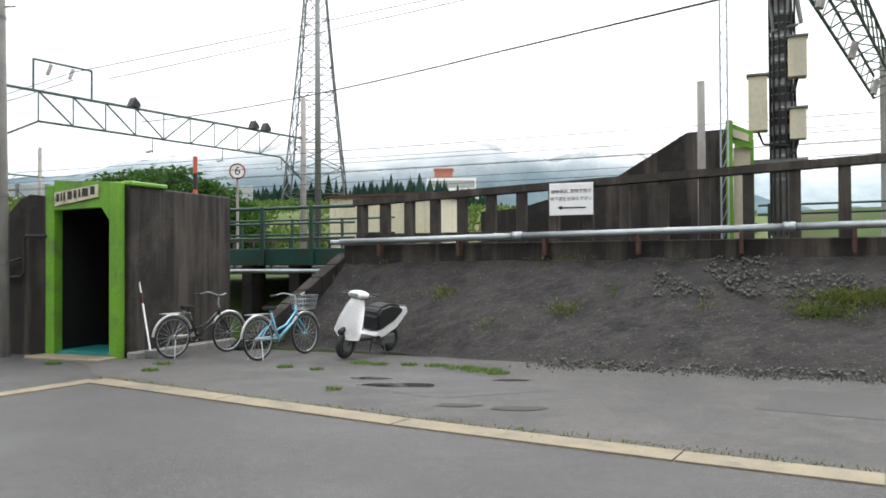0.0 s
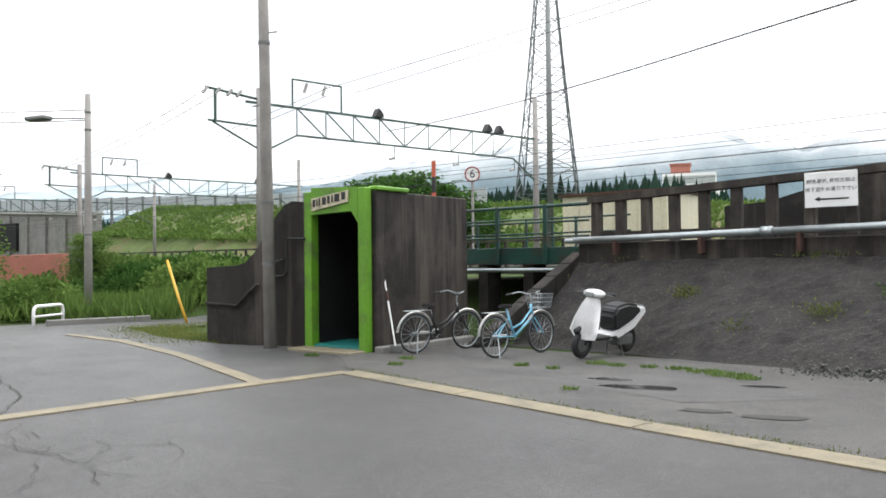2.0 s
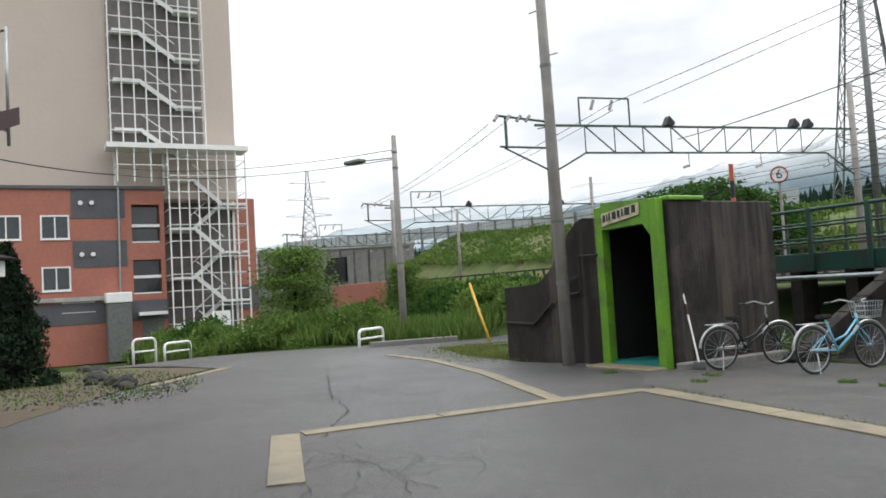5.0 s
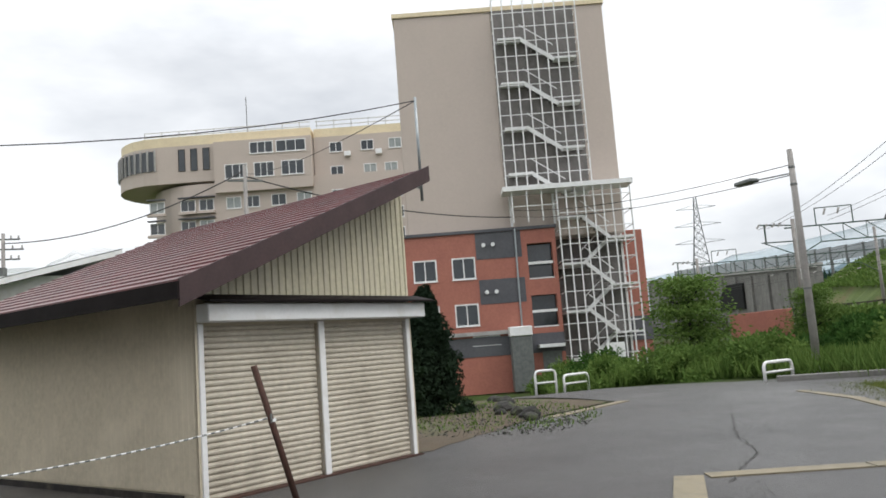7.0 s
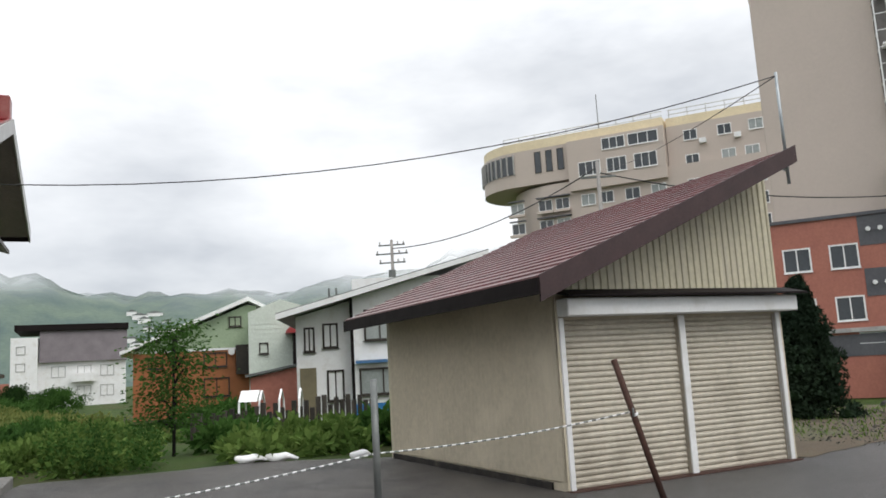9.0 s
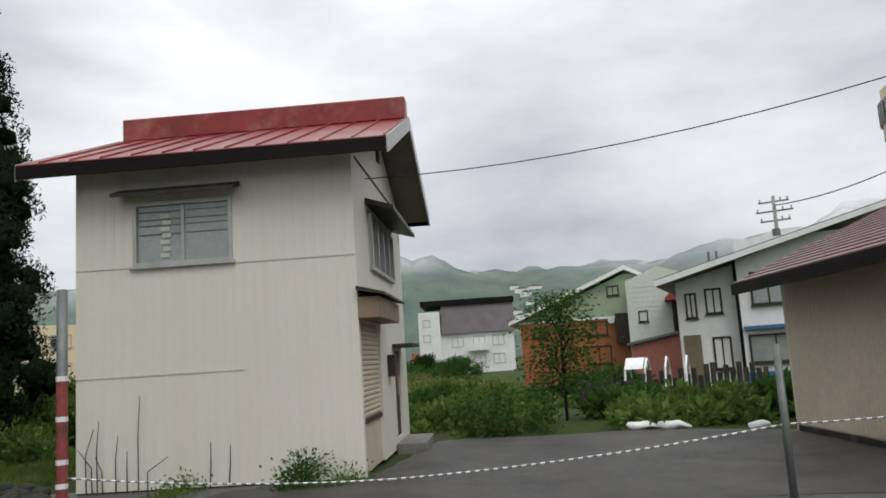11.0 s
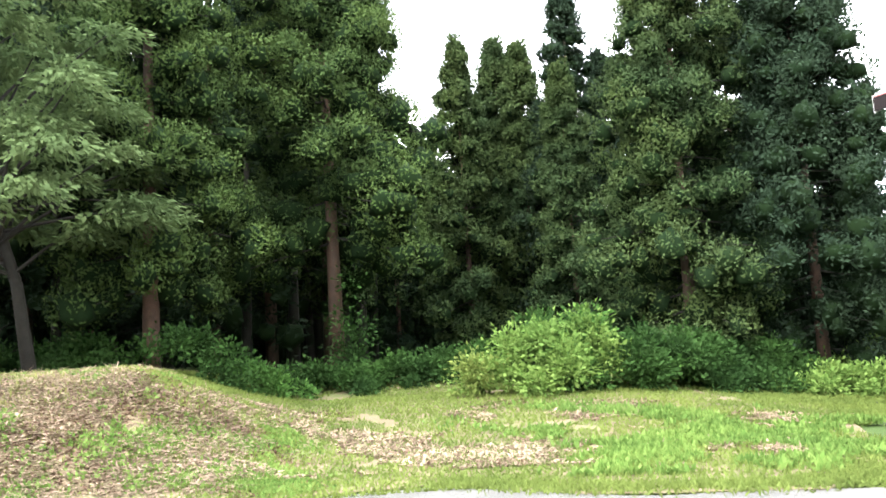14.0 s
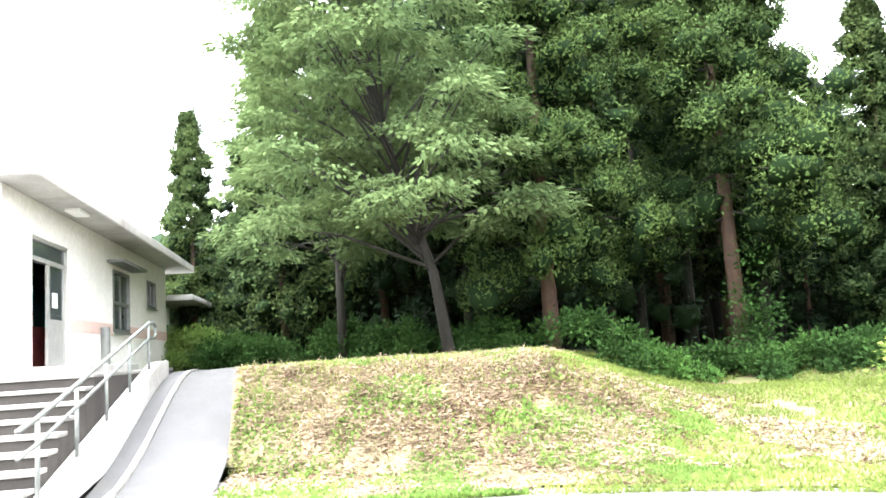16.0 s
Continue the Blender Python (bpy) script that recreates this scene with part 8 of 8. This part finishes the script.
part("bar", tube([(0.2, 0.3, 0), (-0.25, 0.5, 0.7), (-0.85, 0.85, 1.55)], 0.036, 8), mat("yellow_plastic", (0.62, 0.36, 0.03), (0.55, 0.31, 0.03), 3, 0.45), yb, smooth=True)

# striped marker post behind the subway and the round speed sign
mk = thing("striped_marker", on_rail(-8.2, 3.2, 0.6), "red and black banded marker post", "post")
for i in range(8):
    part("band", tube([(0, 0, 0.3 + i * 0.38), (0, 0, 0.3 + (i + 1) * 0.38)], 0.05, 8), mat("marker_red", (0.6, 0.12, 0.06), None, 4, 0.5) if i % 2 else M_BLACK, mk)
spd = thing("speed_sign", pose(-15.9, 47.3, 0.8, 0, 0, 18), "round red-ringed railway speed sign on a post", "sign")
part("post", tube([(0, 0, 0), (0, 0, 6.0)], 0.08, 8), M_POLE, spd)
part("plate", tube([(0, -0.12, 6.3), (0, -0.09, 6.3)], 0.48, 20), M_WHITE, spd)
part("red_ring", ring(0.45, 0.05, None, (0, -0.13, 6.3), 20, 5), M_REDPAINT, spd)
tc = bpy.data.curves.new("digit", "FONT")
tc.body, tc.size, tc.align_x, tc.align_y, tc.extrude = "6", 0.75, "CENTER", "CENTER", 0.005
tob = new("digit", tc)
tob.data.materials.append(M_CABLE)
tob.parent = spd
tob.matrix_local = pose(0, -0.135, 6.3, 90, 0, 0)


# pylons
M_PYLON = mat("dull_pylon_steel", (0.115, 0.125, 0.125), (0.09, 0.10, 0.10), 3, 0.6, metal=0.2)


def pylon(m, h, base, name, label, arms):
    p = thing(name, m, label, "pylon", "power pylons")
    prof = lambda f: base / 2 * (1 - f) ** 1.3 + 0.4

    def corner(i, f):
        w = prof(f)
        return ((1, 1), (1, -1), (-1, -1), (-1, 1))[i][0] * w, ((1, 1), (1, -1), (-1, -1), (-1, 1))[i][1] * w, f * h
    n = 15
    for i in range(4):
        part("leg", tube([corner(i, j / n) for j in range(n + 1)], 0.13, 5), M_PYLON, p)
        lc = bmesh.new()
        for j in range(n):
            a, b = j / n, (j + 1) / n
            tube([corner(i, a), corner((i + 1) % 4, b)], 0.075, 4, lc, caps=False)
            tube([corner((i + 1) % 4, a), corner(i, b)], 0.075, 4, lc, caps=False)
            tube([corner(i, b), corner((i + 1) % 4, b)], 0.065, 4, lc, caps=False)
        tagged(part("lattice", lc, M_PYLON, p), kind="stuff")
    for f, w in arms:
        for s in (-1, 1):
            part("arm", tube([(s * prof(f), 0, f * h), (s * w, 0, f * h + 0.3)], 0.10, 4), M_PYLON, p)
            part("arm_stay", tube([(s * prof(f), 0, f * h + 1.2), (s * w, 0, f * h + 0.3)], 0.07, 4), M_PYLON, p)
    return p


pylon(pose(-27.2, 116.8, 4.0, 0, 0, 8), 56, 9.6, "power_pylon", "tall grey lattice power pylon behind the line", ((0.7, 6), (0.8, 5.5), (0.9, 5)))
pylon(pose(-203.5, 162.0, 4.0, 0, 0, 50), 39, 9, "power_pylon", "distant grey lattice power pylon", ((0.62, 7.5), (0.76, 7), (0.9, 6)))

# hotel far across the valley
ht = thing("distant_hotel", pose(-29.5, 318.5, 6.4, 0, 0, 3), "white terraced hotel with red roof house far off", "building")
part("lower_block", box(-3, 24, 0, 14, -2, 23.6), M_WHITE, ht)
part("upper_block", box(0.5, 20.5, 1, 13, 23.61, 29.1), M_WHITE, ht)
part("penthouse", box(3.6, 11, 3, 11, 29.11, 32.6), M_BRICKT, ht)
part("penthouse_roof", box(3.2, 11.4, 2.6, 11.4, 32.61, 33.2), M_BRICKT, ht)
for z in (2, 6, 10, 14, 18):
    part("window_band", box(-2.4, 23.4, -0.15, -0.02, z, z + 1.8), M_GLASS, ht)
part("window_band", box(1, 20, 0.85, 0.98, 25.0, 28.0), M_GLASSLT, ht)
for i in range(9):
    part("fin", box(-2 + i * 3, -1.6 + i * 3, -0.5, -0.16, 0, 21.5), M_WHITE, ht)


# ---- houses beyond the field ----
def face(a, b, z):
    """A frame whose x runs from a to b, y away from the eye."""
    return pose(a[0], a[1], z, 0, 0, math.degrees(math.atan2(b[1] - a[1], b[0] - a[0]))), math.hypot(b[0] - a[0], b[1] - a[1])


def flats_brown():
    m, w = face((-62.7, -41.25), (-66.8, -34.1), -0.2)
    h = thing("apartment_house", m, "white apartment house with grey-brown mansard roof", "house")
    part("wall", box(0, w, 0, 8, 0, 4.0), M_WHITE, h)
    part("side_block", box(-0.6, 1.4, -0.8, 6, 0, 6.0), M_WHITE, h)
    part("mansard", prism([(-0.35, 3.9), (0.1, 6.6), (7.8, 6.6), (8.3, 3.9)], 1.5, w + 0.1, "x"), mat("grey_mauve_roof", (0.19, 0.165, 0.175), None, 1, 0.5), h)
    part("roof_cap", box(-0.4, w + 0.2, -0.2, 8, 6.61, 7.1), M_FASCIA, h)
    for z in (0.9, 2.6):
        for x in (2.4, 4.4, 6.2):
            window(h, x, x + 1.1, z, z + 0.95, -0.02, 2, M_ALU, M_GLASS, 0.05, 0.06, False)
    for z in (1.4, 3.2, 4.6):
        window(h, -0.2, 0.5, z, z + 0.7, -0.82, 1, M_ALU, M_GLASS, 0.05, 0.06, False)
    part("balcony", box(4.0, 5.8, -0.7, -0.05, 2.2, 2.9), M_WHITE, h)
    part("shed_annex", box(-1.5, -0.7, -0.6, 3, 0, 2.3), M_BRICKT, h)


flats_brown()


def house_green():
    m, w = face((-35.73, -18.1), (-38.04, -12.56), -0.2)
    h = thing("orange_green_house", m, "two-storey house, orange below and pale green gable above", "house")
    m_or = mat("orange_brown_siding", (0.36, 0.13, 0.045), (0.30, 0.11, 0.04), 1.2, 0.6)
    m_gr = mat("pale_green_siding", (0.36, 0.45, 0.30), (0.32, 0.41, 0.27), 1.0, 0.6)
    part("lower_wall", box(0.25, w - 0.1, 0, 6, 0, 3.15), m_or, h, "orange-brown lower wall")
    part("gable_wall", prism([(0.25, 3.151), (w - 0.1, 3.151), (w - 0.1, 5.2), (w - 0.55, 5.25)], 0, 6), m_gr, h, "pale green gable wall")
    part("roof", prism([(-0.3, 3.05), (w - 0.5, 5.42), (w + 0.35, 5.0), (w + 0.35, 5.16), (w - 0.5, 5.62), (-0.3, 3.22)], -0.5, 6.5), M_WHITE, h, "white-edged sloping roof")
    part("trim", box(0.2, w - 0.05, -0.05, -0.001, 3.1, 3.2), M_WHITE, h)
    for a in ((3.4, 4.5, 2.3, 3.0), (3.4, 4.6, 0.9, 1.8), (4.6, 5.2, 4.2, 4.7), (0.9, 1.6, 2.35, 2.9)):
        window(h, *a, -0.02, 2, M_BRONZE, M_GLASSLT if a[0] == 3.4 and a[2] > 2 else M_GLASS, 0.05, 0.06)
    part("porch", box(4.9, 5.8, -0.6, -0.05, 1.9, 3.3), M_BRONZE, h)
    part("dish", tube([(4.7, -0.25, 3.0), (4.7, -0.2, 3.0)], 0.16, 12), M_WHITE, h)


house_green()


def house_pale():
    m, w = face((-34.1, -11.7), (-34.9, -9.2), 0)
    h = thing("pale_green_house", m, "pale green-white clapboard house with side lean-to", "house")
    m_pg = mat("mint_white_siding", (0.62, 0.68, 0.60), (0.57, 0.63, 0.55), 1.0, 0.6)
    part("wall", prism([(0, 0), (w, 0), (w, 4.5), (1.4, 4.9), (0, 4.35)], 0, 5), m_pg, h)
    for i in range(18):
        part("board_edge", box(0.01, w - 0.01, -0.012, -0.001, 0.3 + i * 0.22, 0.315 + i * 0.22), m_pg, h)
    window(h, 0.45, 0.85, 2.5, 3.0, -0.02, 1, M_BRONZE, M_GLASS, 0.05, 0.05)
    part("lean_to", prism([(0.1, 0), (2.6, 0), (2.6, 1.95), (0.1, 1.5)], -2.2, -0.05), M_BRICKT, h, "brown lean-to")
    part("lean_to_roof", prism([(-0.1, 1.52), (2.8, 2.02), (2.8, 2.12), (-0.1, 1.62)], -2.4, -0.04), M_STEEL, h)
    part("red_roof_porch", prism([(1.6, 3.4), (2.2, 4.0), (2.9, 3.4), (2.9, 3.3), (1.6, 3.3)], -1.6, -0.05), M_ROOFRED, h, "small red tiled porch roof")
    part("porch_wall", box(1.9, 2.8, -1.4, -0.06, 2.0, 3.29), M_FASCIA, h)


house_pale()


def house_white():
    m, w = face((-25.1, -7.0), (-25.9, -2.6), -0.3)
    h = thing("white_house", m, "white two-storey house with dark trim and blue plinth", "house")
    part("left_wall", prism([(0, 0), (1.75, 0), (1.75, 4.1), (0, 3.65)], 0.0, 7), M_WHITE, h)
    part("right_wall", box(1.86, w + 1.5, -0.5, 7, 0.8, 4.75), M_WHITE, h)
    part("plinth", box(1.86, w + 1.5, -0.5, 7, -0.2, 0.799), mat("blue_plinth", (0.03, 0.20, 0.45), (0.03, 0.17, 0.4), 1.5, 0.5), h, "bright blue painted plinth")
    part("corner_strip", box(1.76, 1.855, -0.52, 0.1, 0, 4.3), M_FASCIA, h)
    part("roof", prism([(-0.5, 3.55), (w + 1.8, 5.3), (w + 1.8, 5.46), (-0.5, 3.73)], -1.1, 7.5), M_STEEL, h, "grey-edged sloping roof")
    part("barge", prism([(-0.5, 3.52), (w + 1.8, 5.27), (w + 1.8, 5.42), (-0.5, 3.70)], -1.14, -1.101), M_WHITE, h)
    for a, y in (((0.85, 1.35, 2.6, 3.4), -0.02), ((0.25, 0.6, 2.5, 3.3), -0.02), ((0.95, 1.5, 0.9, 1.9), -0.02)):
        window(h, *a, y, 2, M_BRONZE, M_GLASSLT, 0.05, 0.06)
    part("door", box(0.1, 0.62, -0.05, -0.001, 0.4, 2.0), mat("olive_door", (0.20, 0.17, 0.10), None, 2, 0.6), h)
    for a, y in (((2.2, 3.2, 2.75, 3.75), -0.55), ((2.0, 3.5, 1.05, 1.9), -0.55)):
        window(h, *a, y, 2, M_BRONZE, M_GLASSLT, 0.05, 0.06)
    part("blue_ledge", box(1.9, 4.2, -0.75, -0.52, 2.05, 2.15), mat("blue_ledge", (0.06, 0.16, 0.32), None, 2, 0.5), h)
    for x in (1.0, 1.25):
        part("vent_pipe", tube([(x, 2, 4.0), (x, 2, 4.75)], 0.04, 6), M_STEEL, h)


house_white()

# garden fence, hydrangeas, pale sacks, cold frame
gf = thing("garden_fence", Matrix(), "weathered upright-board garden fence", "fence")
for i in range(30):
    f = i / 29
    x, y = -19.3 - 1.5 * f, -8.0 + 4.2 * f
    part("board", box(x - 0.05, x + 0.05, y - 0.055, y + 0.055, 0.0, random.uniform(0.65, 0.95) * (0.8 + 0.3 * f)), M_WOOD, gf)
gfw = thing("cold_frame", pose(-20.4, -6.3, 0.4, 0, 0, 100), "white plastic tunnel cover over a garden bed", "tunnel cover")
for i in range(4):
    part("hoop", tube([(i * 0.5 - 0.8, -0.6, 0), (i * 0.5 - 0.8, -0.45, 0.5), (i * 0.5 - 0.8, 0, 0.75), (i * 0.5 - 0.8, 0.45, 0.5), (i * 0.5 - 0.8, 0.6, 0)], 0.03, 6), M_WHITE, gfw)
part("cover", prism([(-0.5, 0.5), (-0.4, 0.6), (0, 0.78), (0.4, 0.6), (0.5, 0.5), (0.38, 0.52), (0, 0.7), (-0.38, 0.52)], -0.8, -0.35, "x"), M_WHITE, gfw)


def sack(x, y, rz, l, w):
    bm = bmesh.new()
    bmesh.ops.create_uvsphere(bm, u_segments=14, v_segments=8, radius=1)
    bmesh.ops.scale(bm, vec=(l, w, 0.075), verts=bm.verts)
    for v in bm.verts:
        v.co += Vector((0, 0, 1)) * 0.06 * noise.noise(v.co * 5)
    ob = part("plastic_sack", bm, M_WHITE, None, "crumpled white plastic sack on the ground")
    ob.matrix_world = pose(x, y, 0.08, 0, 0, rz)
    tagged(ob, "crumpled white plastic sack on the ground", "sack", "plastic sacks")


sack(-14.1, -4.75, 100, 0.3, 0.12)
sack(-14.15, -4.2, 85, 0.32, 0.10)
sack(-14.0, -2.75, 80, 0.2, 0.08)

# utility pole between the houses, house wires
up = pole("far_utility_pole", pose(-52.5, -8.0, 0, 0, 0, 0), 10.2, 0.16, 0.1, "utility pole with crossarms beyond the roofs", M_POLE)
for z, w in ((9.8, 0.9), (9.2, 1.1), (8.6, 0.9)):
    part("crossarm", box(-0.05, 0.05, -w, w, z, z + 0.09), M_STEEL, up)
    for s in (-1, 0.5, 1):
        part("insulator", tube([(0, w * s * 0.9, z + 0.09), (0, w * s * 0.9, z + 0.28)], 0.05, 6), M_PALECON, up)
part("transformer", tube([(0.3, 0, 7.2), (0.3, 0, 8.1)], 0.25, 10), M_STEEL, up)
rp = pole("roof_mast", pose(-10.69, 3.86, 3.95), 1.25, 0.022, 0.02, "thin steel mast at the shed gable with wire bracket", M_GALV)
part("elbow", tube([(-0.3, 0.05, 0.02), (-0.1, 0.0, -0.08), (0, 0, 0.1)], 0.03, 6), M_GALV, rp)
up2 = pole("middle_utility_pole", pose(-41.5, 4.9, -0.5), 12.3, 0.16, 0.10, "weathered utility pole between the buildings", M_POLE)
part("crossarm", box(-0.05, 0.05, -0.9, 0.9, 11.4, 11.5), M_STEEL, up2)
tip = Vector((-10.69, 3.86, 5.15))
wires("house_wire", [(tuple(tip), (-9.3, -7.0, 4.2), 0.50), (tuple(tip), (-41.5, 4.9, 11.3), 0.3)], 0.008, "thin service wire from shed mast to house")
wires("street_wire", [((-41.5, 4.9, 11.5), (-52.5, -8.0, 9.6), 0.9), ((-41.5, 4.9, 11.2), (-44.8, 21.6, 9.4), 0.6)], 0.035, "sagging black street cable between poles")

# far hillside village
rng_v = random.Random(5)
for i in range(20):
    az, d = rng_v.choice((rng_v.uniform(114, 117.2), rng_v.uniform(119.6, 122.4), rng_v.uniform(114.4, 116.4))), rng_v.uniform(740, 860)
    x, y = polar(az, d)
    zb = -25 + 132 * math.sin((d - 620) / 450 * math.pi / 2)
    hv = thing("hillside_house", pose(x, y, zb, 0, 0, az), "small white house on the far hillside", "house", "hillside village")
    w, hh = rng_v.uniform(7, 15), rng_v.uniform(2, 4.5)
    part("wall", box(-w / 2, w / 2, -4, 4, -5, hh), M_WHITE, hv)
    part("roof", prism([(-w / 2 - 0.4, hh), (w / 2 + 0.4, hh), (0, hh + 2.2)], -4.4, 4.4), M_STEEL, hv)
    for zw in (-3.2, 0.2):
        part("window_band", box(-w / 2 + 0.8, w / 2 - 0.8, 4.001, 4.06, zw, zw + 1.3), M_GLASS, hv)

# yellow flats glimpsed past the grove
yf = thing("yellow_flats", pose(-39.0, -66.0, -2, 0, 0, 149), "pale yellow block of flats beyond the grove", "building")
part("wall", box(-5, 5, -4, 4, 0, 8.2), M_YELTRIM, yf)
for z in (1.5, 4.0, 6.3):
    for x in (-3.8, -1.2, 1.4):
        window(yf, x, x + 1.6, z, z + 1.1, -4.03, 2, M_ALU, M_GLASS, 0.05, 0.08)


# cracks and puddles in the paving
crack([(-6.9, 5.0), (-4.9, 3.9), (-4.2, 2.9)], 0.03)
crack([(-11.6, 9.6), (-9.2, 7.7), (-7.9, 6.9), (-6.6, 5.4)], 0.05, "grassy joint across the asphalt")
crack([(-6.4, 4.9), (-5.6, 4.9), (-4.6, 4.6), (-4.1, 4.2)], 0.022)
crack([(-5.9, 4.7), (-5.4, 4.2), (-5.2, 3.6)], 0.02)
crack([(-5.4, 5.0), (-5.1, 4.6), (-4.6, 4.1), (-4.4, 3.6)], 0.02)
crack([(-4.9, 5.1), (-4.6, 4.5), (-4.0, 4.4)], 0.018)
crack([(-9.9, 8.8), (-9.1, 8.2), (-8.4, 8.3)], 0.03)
crack([(-9.5, 8.0), (-8.8, 8.6), (-8.0, 8.2)], 0.025)
crack([(-2.0, 8.9), (-0.6, 8.9), (0.6, 9.3), (1.2, 9.8)], 0.03)
crack([(2.0, 7.9), (3.4, 7.4), (4.6, 6.6), (6.4, 6.0)], 0.03)
crack([(-6.9, 11.4), (-6.0, 10.9), (-5.0, 10.9), (-3.2, 10.4), (-1.6, 9.6)], 0.025)
crack([(-9.4, 11.4), (-8.0, 11.2), (-6.8, 11.5)], 0.025)
for i, (x, y, rx, ry, mm) in enumerate(((-1.15, 9.45, 0.5, 0.16, M_PUDDLE), (-1.6, 10.0, 0.28, 0.12, M_PUDDLE), (-0.4, 8.15, 0.24, 0.10, M_CRACK), (0.25, 8.0, 0.3, 0.12, M_CRACK), (0.2, 9.9, 0.24, 0.08, M_PUDDLE))):
    pts = [(x + rx * math.cos(a) * random.uniform(0.75, 1.15), y + ry * math.sin(a) * random.uniform(0.75, 1.15)) for a in np.linspace(0, 2 * math.pi, 15)[:-1]]
    patch("puddle", pts, mm, "shallow rain puddle on worn asphalt" if mm is M_PUDDLE else "pothole with dark dirt in the asphalt", "puddle", 0.0245, 0.0, 5.0)

rng_c = random.Random(12)
for i in range(13):
    x, y = -5.9 + rng_c.uniform(0, 1.9), 4.0 + rng_c.uniform(0, 1.3)
    a = rng_c.uniform(0, 6.28)
    pts = [(x, y)]
    for k in range(3):
        a += rng_c.uniform(-0.8, 0.8)
        pts.append((pts[-1][0] + 0.28 * math.cos(a), pts[-1][1] + 0.28 * math.sin(a)))
    crack(pts, 0.022, "fine crazing crack in the asphalt")
